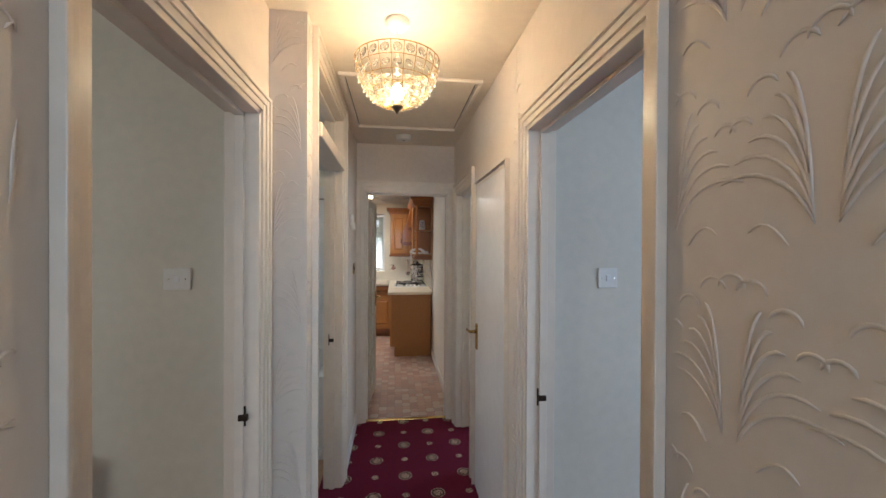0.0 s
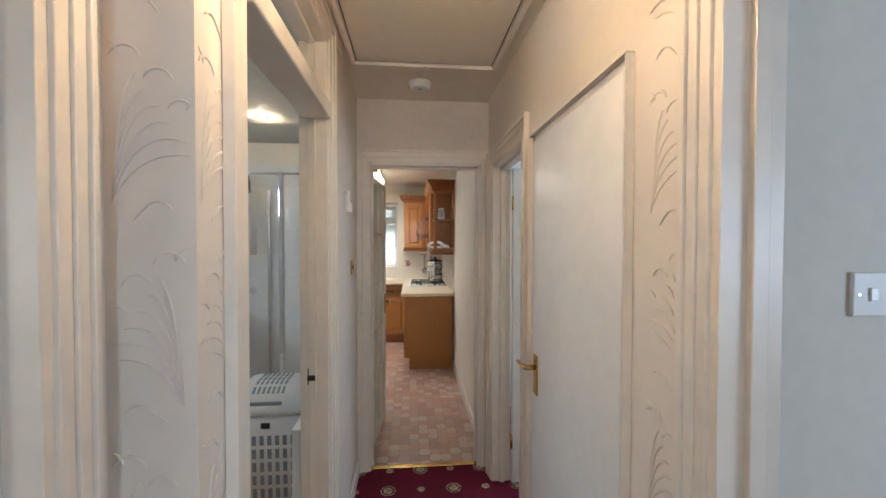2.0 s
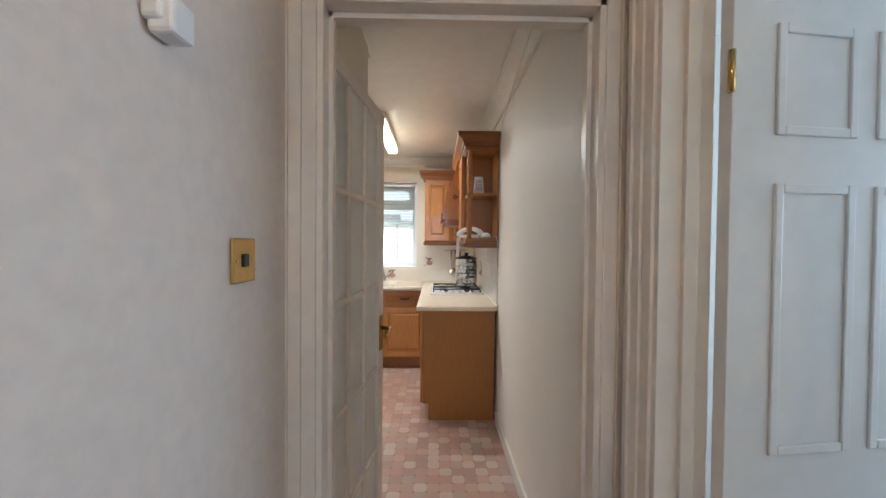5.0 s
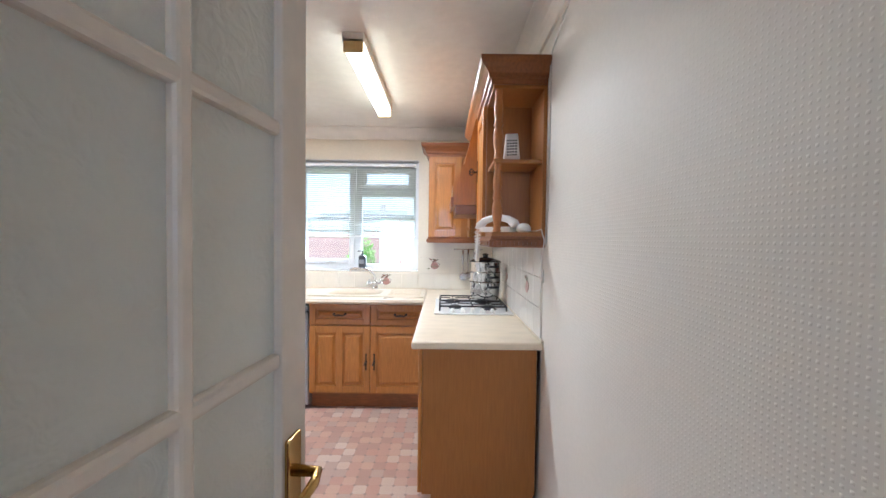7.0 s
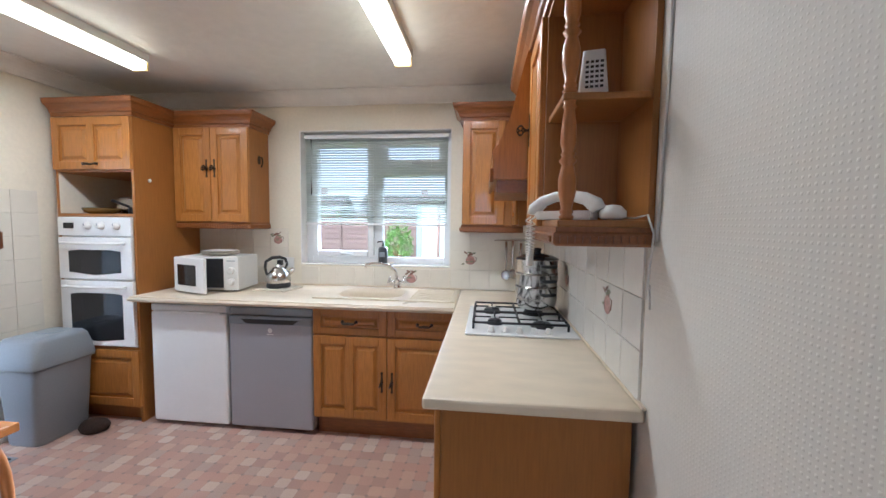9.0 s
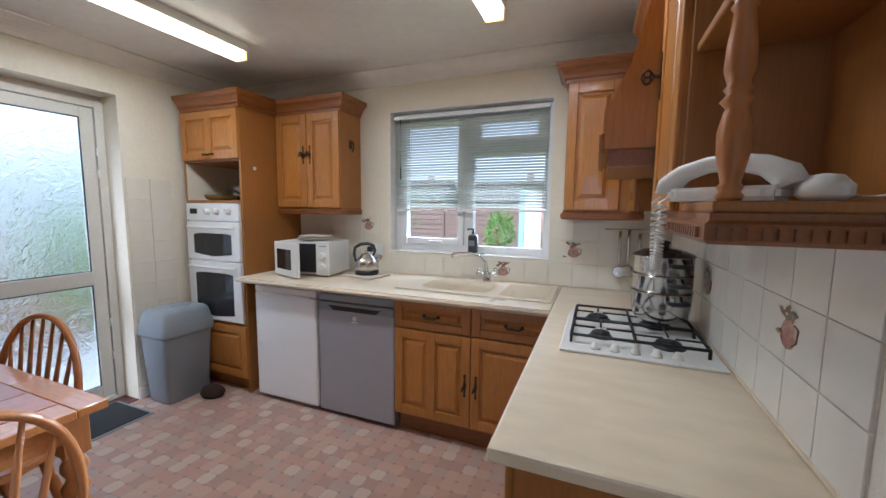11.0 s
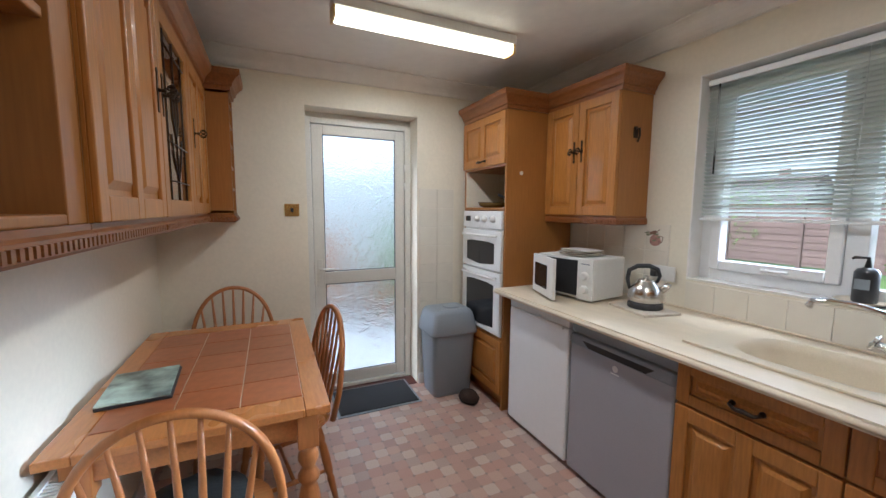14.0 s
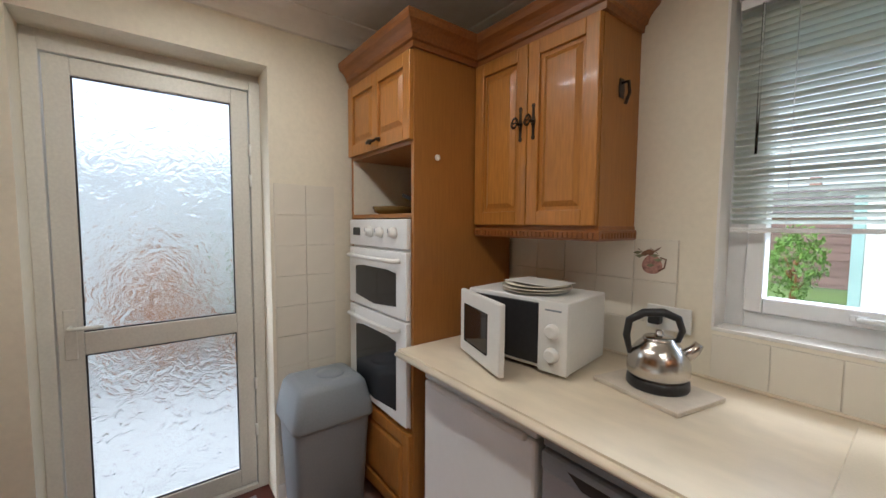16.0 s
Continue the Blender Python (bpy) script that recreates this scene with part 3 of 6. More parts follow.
def crown(parent, x0, x1, depth, z, name="cornice", profile=None, left=True, right=True, teeth_z=0.03, teeth_out=0.02):
    """A mitred moulding round the front and open ends of a unit whose front is at y = 0, with a row of dentils."""
    profile = profile or CORNICE
    bm = bmesh.new()
    corners = ([(x0, depth, -1, 0)] if left else []) + [(x0, 0, -1 if left else 0, -1), (x1, 0, 1 if right else 0, -1)] + ([(x1, depth, 1, 0)] if right else [])
    rows = [[bm.verts.new((x + sx * o, y + sy * o, z + u)) for o, u in profile] for x, y, sx, sy in corners]
    for a, b in zip(rows, rows[1:]):
        for k in range(len(profile)):
            k2 = (k + 1) % len(profile)
            bm.faces.new((a[k], b[k], b[k2], a[k2]))
    bm.faces.new(rows[0])
    bm.faces.new(list(reversed(rows[-1])))
    ob = part(name, bm, OAK_DARK, parent, "oak moulding with a dentil row")
    teeth = bmesh.new()
    step = 0.02
    for k in range(int((x1 - x0) / step)):
        x = x0 + (k + 0.25) * step
        slab(teeth, x, x + 0.011, -teeth_out - 0.006, -teeth_out + 0.006, z + teeth_z, z + teeth_z + 0.018)
    for on, x, s in ((left, x0, -1), (right, x1, 1)):
        if on:
            for k in range(int(depth / step)):
                y = (k + 0.25) * step
                slab(teeth, x + s * (teeth_out - 0.006), x + s * (teeth_out + 0.006), y, y + 0.011, z + teeth_z, z + teeth_z + 0.018)
    tagged(part("dentil_row", teeth, OAK_DARK, ob), kind="stuff")
    return ob


def pelmet(parent, x0, x1, depth, z, left=True, right=True):
    return crown(parent, x0, x1, depth, z, "pelmet", PELMET, left, right, -0.042, 0.012)


def carcass(parent, x0, x1, depth, z0, z1, mat=None, front=0.0):
    return part("body", box(x0, x1, front + 0.001, depth, z0, z1, 0.001), mat or OAK_PANEL, parent)


def open_case(parent, x0, x1, depth, z0, z1, shelves=(), t=0.018, mat=None, sides=(True, True)):
    bm = bmesh.new()
    for on, a in zip(sides, (x0, x1 - t)):
        if on:
            slab(bm, a, a + t, 0, depth, z0, z1, 0.001)
    slab(bm, x0, x1, depth - 0.012, depth, z0, z1)
    slab(bm, x0, x1, 0, depth, z0, z0 + t, 0.002)
    slab(bm, x0, x1, 0, depth, z1 - t, z1, 0.002)
    ob = part("body", bm, mat or OAK_PANEL, parent)
    for z in shelves:
        part("shelf", box(x0 + 0.002, x1 - 0.002, 0.004, depth - 0.01, z, z + t, 0.003), mat or OAK_PANEL, parent)
    return ob


SPINDLE = [(0.013, 0), (0.016, 0.01), (0.012, 0.02), (0.015, 0.03), (0.011, 0.04), (0.018, 0.10), (0.019, 0.15), (0.014, 0.19), (0.012, 0.20), (0.019, 0.215), (0.012, 0.23), (0.016, 0.24), (0.012, 0.25),
           (0.017, 0.28), (0.016, 0.33), (0.011, 0.40), (0.015, 0.41), (0.011, 0.42), (0.014, 0.43)]


def spindle(parent, x, y, z0, z1):
    k = (z1 - z0) / 0.43
    bm = bmesh.new()
    lathe(bm, [(r * 1.3, z * k) for r, z in SPINDLE], pose(x, y, z0), 14)
    return part("spindle", bm, PINE_UP, parent, "turned oak spindle")


# oven tower
tower = thing("oven_housing_unit", pose(-2.97, 6.80, 0), "tall oak oven housing unit with open niche", "kitchen unit")
part("side_panel", box(0, 0.02, 0, 0.58, 0, 2.12, 0.001), OAK_PANEL, tower)
part("side_panel", box(0.58, 0.60, 0, 0.58, 0, 2.12, 0.001), OAK_PANEL, tower)
part("back_panel", box(0.02, 0.58, 0.56, 0.58, 0, 2.12), KITCHEN_WALL, tower, "cream back panel")
for z in (0.10, 0.515, 1.445, 1.745, 2.10):
    part("shelf", box(0.02, 0.58, 0, 0.56, z, z + 0.018), OAK_PANEL, tower)
part("lining", box(0.0205, 0.024, 0.002, 0.558, 1.464, 1.744), KITCHEN_WALL, tower, "cream niche lining")
part("plinth", box(0.02, 0.58, 0.05, 0.065, 0, 0.0995), OAK_PANEL, tower)
d = raised_door(tower, 0.003, 0.597, 0.115, 0.515, 1)
drop_handle(d, 0.06, 0.47, False)
d = raised_door(tower, 0.003, 0.597, 1.76, 2.115, 2)
drop_handle(d, 0.30, 1.80, False)
crown(tower, 0, 0.60, 0.56, 2.12, left=False)
part("cap", lathe(bmesh.new(), [(0.014, 0), (0.013, 0.004), (0.006, 0.007)], pose(0.60, 0.12, 1.70, 0, 90, 0), 12), WHITE_PLASTIC, tower, "white plastic screw cap")

oven = thing("double_oven", pose(-2.95, 6.80, 0.534), "white built-in double oven with dark glass doors", "oven")
part("body", box(0.005, 0.555, 0.0, 0.50, 0.0, 0.905), WHITE_ENAMEL, oven)
part("control_panel", box(0, 0.56, -0.022, 0, 0.775, 0.905, 0.004), WHITE_ENAMEL, oven)
part("display", box(0.045, 0.125, -0.024, -0.02, 0.825, 0.865, 0.002), DARK_GLASS, oven)
for x in (0.24, 0.34, 0.46):
    k = part("knob", lathe(bmesh.new(), [(0.026, 0), (0.024, 0.012), (0.019, 0.016), (0.017, 0.03), (0.012, 0.032)], pose(x, -0.022, 0.845, 90, 0, 0), 16), WHITE_PLASTIC, oven)
    part("pointer", box(x - 0.002, x + 0.002, -0.056, -0.052, 0.845, 0.862), GREY_PLASTIC, k)
for z0, z1 in ((0.475, 0.765), (0.01, 0.465)):
    d = part("oven_door", box(0, 0.56, -0.025, 0, z0, z1, 0.005), WHITE_ENAMEL, oven)
    zt = z1 - 0.085
    arc = [(0.08, z0 + 0.05), (0.28, z0 + 0.03), (0.48, z0 + 0.05), (0.48, zt - 0.01), (0.40, zt), (0.16, zt), (0.08, zt - 0.01)]
    part("glass", prism(bmesh.new(), arc, pose(0, -0.025, 0, 90, 0, 0), 0.002), DARK_GLASS, d)
    hb = bmesh.new()
    tube(hb, [(0.05, -0.025, z1 - 0.04), (0.055, -0.055, z1 - 0.04), (0.28, -0.065, z1 - 0.04), (0.505, -0.055, z1 - 0.04), (0.51, -0.025, z1 - 0.04)], 0.010, 8)
    part("handle", hb, WHITE_PLASTIC, d)

# wall unit beside the tower
unit = thing("wall_cabinet", pose(-2.365, 7.145, 1.415), "two-door oak wall cabinet with key on its side", "wall cabinet")
carcass(unit, 0, 0.605, 0.255, 0, 0.71, OAK_PANEL)
d = raised_door(unit, 0.002, 0.302, 0, 0.705)
drop_handle(d, 0.272, 0.40)
d = raised_door(unit, 0.304, 0.603, 0, 0.705)
drop_handle(d, 0.336, 0.40)
crown(unit, 0, 0.605, 0.25, 0.705, left=False)
pelmet(unit, 0, 0.605, 0.25, 0.0, left=False)
hk = bmesh.new()
prism(hk, [(-0.014, -0.03), (0.014, -0.03), (0.018, 0), (0.012, 0.035), (-0.012, 0.035), (-0.018, 0)], pose(0.605, 0.12, 0.48, 90, 0, 90), 0.004)
tube(hk, [(0.609, 0.12, 0.50), (0.632, 0.12, 0.50), (0.636, 0.12, 0.46), (0.622, 0.12, 0.425)], 0.006, 8)
part("opener_hook", hk, BRONZE, unit, "steel and black bottle opener screwed to the side")

# corner wall unit, extractor hood and display end on the east wall
corner = thing("wall_cabinet", pose(-0.165, 7.10, 1.415), "oak corner wall cabinet with dentil cornice", "wall cabinet")
carcass(corner, 0, 0.61, 0.299, 0, 0.71)
raised_door(corner, 0.002, 0.29, 0, 0.705)
crown(corner, 0, 0.42, 0.25, 0.705, right=False)
pelmet(corner, 0, 0.42, 0.25, 0.0, right=False)

filler = thing("wall_cabinet", pose(0.195, 7.08, 1.415, 0, 0, -90), "narrow oak wall cabinet beside the hood", "wall cabinet")
carcass(filler, 0, 0.32, 0.254, 0, 0.71)
raised_door(filler, 0.002, 0.318, 0, 0.705)

hood = thing("extractor_hood", pose(0.195, 6.755, 1.615, 0, 0, -90), "sloping oak extractor hood canopy over the hob", "cooker hood")
outline = [(-0.17, 0), (0.25, 0), (0.25, 0.63), (0.0, 0.63), (-0.035, 0.52), (-0.10, 0.26), (-0.15, 0.15), (-0.17, 0.13)]
bm = bmesh.new()
prism(bm, outline, Matrix(((0, 0, 1, 0.0), (1, 0, 0, 0), (0, 1, 0, 0), (0, 0, 0, 1))), 0.62)
part("canopy", bm, OAK, hood)
part("front_rail", box(-0.004, 0.624, -0.182, -0.165, -0.012, 0.05, 0.005), OAK_DARK, hood)
# Box of darker oak hangs below the canopy in place of its recess
part("underside_box", box(0.03, 0.59, -0.15, 0.24, -0.055, 0.0), OAK_DARK, hood, "darker oak box below the canopy")
crown(hood, 0, 0.62, 0.2, 0.505, left=False, right=False)

side = thing("wall_cabinet", pose(0.195, 6.133, 1.415, 0, 0, -90), "oak wall cabinet next to the extractor hood", "wall cabinet")
carcass(side, 0, 0.33, 0.254, 0, 0.71)
d = raised_door(side, 0.002, 0.328, 0, 0.705)
drop_handle(d, 0.03, 0.40)
crown(side, 0, 0.33, 0.25, 0.705, left=False, right=False)
pelmet(side, 0, 0.33, 0.25, 0.0, left=False, right=False)

ends = thing("display_shelf_unit", pose(0.195, 5.80, 1.415, 0, 0, -90), "open oak end shelf unit with turned spindle", "shelf unit")
part("side_panel", box(0, 0.016, 0, 0.254, 0, 0.71), OAK_PANEL, ends)
part("back_panel", box(0.016, 0.27, 0.237, 0.254, 0, 0.71), OAK_PANEL, ends)
part("base_board", box(0.016, 0.275, 0, 0.237, 0, 0.02, 0.004), OAK_PANEL, ends)
part("top_board", box(0.016, 0.275, 0, 0.237, 0.69, 0.71), OAK_PANEL, ends)
part("shelf", box(0.016, 0.262, 0.008, 0.237, 0.345, 0.365, 0.004), OAK_PANEL, ends)
spindle(ends, 0.248, 0.028, 0.365, 0.69)
spindle(ends, 0.248, 0.028, 0.02, 0.345)
crown(ends, 0, 0.275, 0.25, 0.705, left=False)
pelmet(ends, 0, 0.275, 0.25, 0.0, left=False)

# base units
sinkbase = thing("sink_base_unit", pose(-1.105, 6.79, 0), "oak base unit with drawers and two panelled doors", "base unit")
carcass(sinkbase, 0, 0.98, 0.585, 0.13, 0.60)
part("plinth", box(0, 0.98, 0.06, 0.08, 0, 0.13), OAK_DARK, sinkbase)
part("rail", box(0, 0.98, 0.0, 0.02, 0.60, 0.872), OAK_PANEL, sinkbase)
for x0, x1, hx in ((0.002, 0.494, 0.462), (0.496, 0.978, 0.528)):
    d = raised_door(sinkbase, x0, x1, 0.70, 0.865, 1, "drawer")
    drop_handle(d, (x0 + x1) / 2, 0.785, False)
    d = raised_door(sinkbase, x0, x1, 0.145, 0.69, 2 if x0 < 0.4 else 1)
    drop_handle(d, hx, 0.40)
legbase = thing("hob_base_unit", pose(-0.125, 5.565, 0), "oak laminate base unit under the hob", "base unit")
bm = box(0, 0.555, 0, 0.02, 0.145, 0.872, 0.001)
slab(bm, 0, 0.02, 0.02, 1.20, 0.145, 0.872)
part("end_panel", bm, OAK_PANEL, legbase)
part("plinth", box(0.045, 0.555, 0.03, 0.05, 0, 0.145), OAK_PANEL, legbase)
part("plinth", box(0.045, 0.06, 0.05, 1.20, 0, 0.145), OAK_PANEL, legbase)
d = part("door", box(-0.021, -0.001, 0.004, 0.595, 0.15, 0.868, 0.004), OAK, legbase)

# worktop with a cut-out for the bowl
top = thing("worktop", pose(0, 0, 0.874), "cream marbled laminate worktop with rounded edge", "worktop")
for a, b, c, d in ((-2.365, -1.02, 6.722, KY1 - 0.002), (-1.02, -0.56, 6.722, 6.90), (-1.02, -0.56, 7.27, KY1 - 0.002), (-0.56, -0.18, 6.722, KY1 - 0.002)):
    part("slab", box(a, b, c, d, 0, 0.036), WORKTOP, top)
part("nosing", tube(bmesh.new(), [(-2.365, 6.722, 0.018), (-0.18, 6.722, 0.018)], 0.018, 16, 0.6), WORKTOP, top)
part("slab", box(-0.178, XR - 0.002, 5.52, KY1 - 0.002, 0, 0.036, 0.009), WORKTOP, top)
part("upstand", box(-2.365, -0.18, KY1 - 0.014, KY1 - 0.001, 0.037, 0.047, 0.003), WORKTOP, top)
part("upstand", box(XR - 0.014, XR - 0.001, 5.52, KY1 - 0.015, 0.037, 0.047, 0.003), WORKTOP, top)

sink = thing("kitchen_sink", pose(-1.15, 6.86, 0.911), "cream composite sink with drainer", "sink")
bm = bmesh.new()
slab(bm, 0, 0.12, 0, 0.46, 0, 0.010, 0.003)
slab(bm, 0.12, 0.60, 0, 0.045, 0, 0.010, 0.003)
slab(bm, 0.12, 0.60, 0.40, 0.46, 0, 0.010, 0.003)
slab(bm, 0.60, 0.96, 0, 0.46, 0, 0.008, 0.003)
part("rim", bm, CREAM_CERAMIC, sink)
bm = bmesh.new()
n = 40


def super_ring(a, b, z, k=4.0):
    return [bm.verts.new((0.36 + a * math.copysign(abs(math.cos(t)) ** (2 / k), math.cos(t)), 0.2225 + b * math.copysign(abs(math.sin(t)) ** (2 / k), math.sin(t)), z)) for t in [2 * math.pi * i / n for i in range(n)]]


rings = [super_ring(0.245, 0.182, 0.0106, 60.0), super_ring(0.243, 0.180, 0.0103), super_ring(0.225, 0.165, 0.009), super_ring(0.215, 0.155, -0.03), super_ring(0.20, 0.14, -0.13), super_ring(0.16, 0.11, -0.16)]
for a, b in zip(rings, rings[1:]):
    for i in range(n):
        bm.faces.new((a[i], b[i], b[(i + 1) % n], a[(i + 1) % n])).smooth = True
bm.faces.new(rings[-1])
part("bowl", bm, CREAM_CERAMIC, sink)
bm = bmesh.new()
for k in range(15):
    slab(bm, 0.655, 0.93, 0.05 + k * 0.025, 0.058 + k * 0.025, 0.008, 0.0125, 0.0015)
part("drainer_ribs", bm, CREAM_CERAMIC, sink)
part("waste", lathe(bmesh.new(), [(0.04, -0.159), (0.035, -0.155), (0.01, -0.154)], pose(0.36, 0.22, 0), 16), CHROME, sink)

tap = thing("mixer_tap", pose(-0.665, 7.29, 0.921), "chrome swan-neck mixer tap with cross handles", "tap")
part("base", lathe(bmesh.new(), [(0.03, 0), (0.03, 0.012), (0.022, 0.02), (0.02, 0.05), (0.024, 0.06), (0.012, 0.07)], steps=16), CHROME, tap)
bm = bmesh.new()
tube(bm, [(0, 0, 0.06), (-0.01, -0.01, 0.13), (-0.05, -0.03, 0.175), (-0.11, -0.06, 0.195), (-0.17, -0.10, 0.20), (-0.205, -0.12, 0.195), (-0.215, -0.125, 0.17)], [0.013, 0.012, 0.011, 0.010, 0.010, 0.012, 0.013], 12)
part("spout", bm, CHROME, tap)
for s in (-1, 1):
    bm = bmesh.new()
    tube(bm, [(0, 0, 0.035), (s * 0.06, -0.01, 0.06)], 0.013, 10)
    for a in range(3):
        c, q = math.cos(a * math.pi / 3), math.sin(a * math.pi / 3)
        tube(bm, [(s * 0.065 - 0.012 * s * q, -0.01 + 0.028 * c, 0.063 + 0.026 * q), (s * 0.065 + 0.012 * s * q, -0.01 - 0.028 * c, 0.063 - 0.026 * q)], 0.007, 8)
    part("handle", bm, CHROME, tap)

# fridges


def fridge(x0, x1, label, mat, grey):
    f = thing("under_counter_fridge", pose(x0, 6.80, 0), label, "fridge")
    w = x1 - x0
    part("body", box(0.004, w - 0.004, 0.045, 0.56, 0.015, 0.845, 0.006), mat, f)
    d = part("door", box(0, w, -0.012, 0.042, 0.03, 0.765 if grey else 0.80, 0.012), mat, f)
    if grey:
        part("top_panel", box(0, w, -0.005, 0.05, 0.80, 0.85, 0.006), GREY_PLASTIC, f)
        bm = box(0, w, -0.018, 0.04, 0.735, 0.795, 0.012)
        part("handle", bm, GREY_PLASTIC, f)
        part("grip", prism(bmesh.new(), [(0.09, 0.775), (0.13, 0.745), (w - 0.13, 0.745), (w - 0.09, 0.775)], pose(0, -0.018, 0, 90, 0, 0), 0.001), DARK_PLASTIC, f)
        bm = lathe(bmesh.new(), [(0.016, 0), (0.016, 0.001), (0.013, 0.0012), (0.0129, 0.0008)], pose(w / 2, -0.012, 0.70, 90, 0, 0), 20)
        slab(bm, w / 2 - 0.002, w / 2 + 0.002, -0.0135, -0.012, 0.692, 0.708)
        slab(bm, w / 2 - 0.024, w / 2 + 0.024, -0.0132, -0.012, 0.672, 0.678)
        part("badge", bm, WHITE_PLASTIC, d, "small round badge with a bar below")
    else:
        part("top_panel", box(0, w, -0.008, 0.05, 0.805, 0.85, 0.006), mat, f)
        part("handle", box(0.03, w - 0.03, -0.03, -0.008, 0.79, 0.812, 0.008), WHITE_PLASTIC, f)
    for x in (0.06, w - 0.06):
        part("foot", lathe(bmesh.new(), [(0.02, 0), (0.02, 0.02)], pose(x, 0.1, 0), 10), DARK_PLASTIC, f)
    return f


fridge(-2.275, -1.72, "white under-counter fridge with full-width handle", WHITE_ENAMEL, False)
fridge(-1.70, -1.115, "silver-grey under-counter freezer with dark handle panel", GREY_ENAMEL, True)

# units on the south wall
south = pose(-0.83, 5.0, 1.415, 0, 0, 180)
se = thing("display_shelf_unit", south, "open oak end shelf unit with turned spindle and shelves", "shelf unit")
part("side_panel", box(0.24, 0.318, 0, 0.305, 0, 0.71, 0.003), OAK_PANEL, se)
part("back_panel", box(0, 0.24, 0.29, 0.305, 0, 0.71), OAK_PANEL, se)
part("base_board", box(0, 0.24, 0, 0.29, 0, 0.02, 0.004), OAK_PANEL, se)
part("top_board", box(0, 0.24, 0, 0.29, 0.69, 0.71), OAK_PANEL, se)
part("shelf", box(0.004, 0.24, 0.008, 0.29, 0.345, 0.365, 0.004), OAK_PANEL, se)
spindle(se, 0.045, 0.045, 0.02, 0.345)
spindle(se, 0.045, 0.045, 0.365, 0.69)
crown(se, 0, 0.32, 0.30, 0.705, right=False)
pelmet(se, 0, 0.32, 0.30, 0.0, right=False)
for a, b, kind in ((0.322, 0.88, "pair"), (0.882, 1.40, "glass"), (1.402, 1.94, "door")):
    u = thing("wall_cabinet", south @ pose(a, 0, 0), {"pair": "oak wall cabinet with double-panelled door", "glass": "oak wall cabinet with leaded glass door", "door": "oak wall cabinet with panelled door"}[kind], "wall cabinet")
    w = b - a
    if kind == "glass":
        open_case(u, 0, w, 0.305, 0, 0.71, (0.25, 0.5))
        bm = bmesh.new()
        for p, q, r, s in ((0, 0.06, 0, 0.705), (w - 0.06, w, 0, 0.705), (0.058, w - 0.058, 0, 0.06), (0.058, w - 0.058, 0.645, 0.705)):
            slab(bm, p, q, -0.02, -0.001, r, s, 0.003)
        d = part("door", bm, OAK, u)
        part("glass", box(0.055, w - 0.055, -0.011, -0.008, 0.055, 0.65), CLEAR, d).visible_shadow = False
        bm = bmesh.new()
        for x in (0.12, w / 2, w - 0.12):
            tube(bm, [(x, -0.013, 0.06), (x, -0.013, 0.645)], 0.0025, 6)
        for z in (0.13, 0.27, 0.60):
            tube(bm, [(0.06, -0.013, z), (w - 0.06, -0.013, z)], 0.0025, 6)
        for s in (-1, 1):
            tube(bm, [(w / 2, -0.013, 0.30), (w / 2 + s * 0.05, -0.013, 0.37), (w / 2 + s * 0.045, -0.013, 0.45), (w / 2, -0.013, 0.50)], 0.003, 6)
            tube(bm, [(w / 2, -0.013, 0.14), (w / 2 + s * 0.06, -0.013, 0.21), (w / 2 + s * 0.09, -0.013, 0.30)], 0.003, 6)
        part("lead", bm, BRONZE, d, "dark lead strips in a flower design")
        drop_handle(d, 0.03, 0.40)
    else:
        carcass(u, 0, w, 0.305, 0, 0.71)
        if kind == "pair":
            d = raised_door(u, 0.002, w - 0.002, 0, 0.705, 2)
            drop_handle(d, w - 0.03, 0.40)
        else:
            d = raised_door(u, 0.002, w - 0.002, 0, 0.705, 2)
            drop_handle(d, 0.10, 0.38)
    crown(u, 0, w, 0.30, 0.705, left=False, right=False)
    pelmet(u, 0, w, 0.30, 0.0, left=False, right=False)
rack = thing("plate_rack_unit", south @ pose(1.942, -0.136, 0), "projecting oak rack unit with small open shelves", "shelf unit")
open_case(rack, 0, 0.25, 0.436, 0, 0.71, (0.14, 0.27, 0.40, 0.52, 0.64))
crown(rack, 0, 0.25, 0.43, 0.705, right=False)
pelmet(rack, 0, 0.25, 0.43, 0.0, right=False)

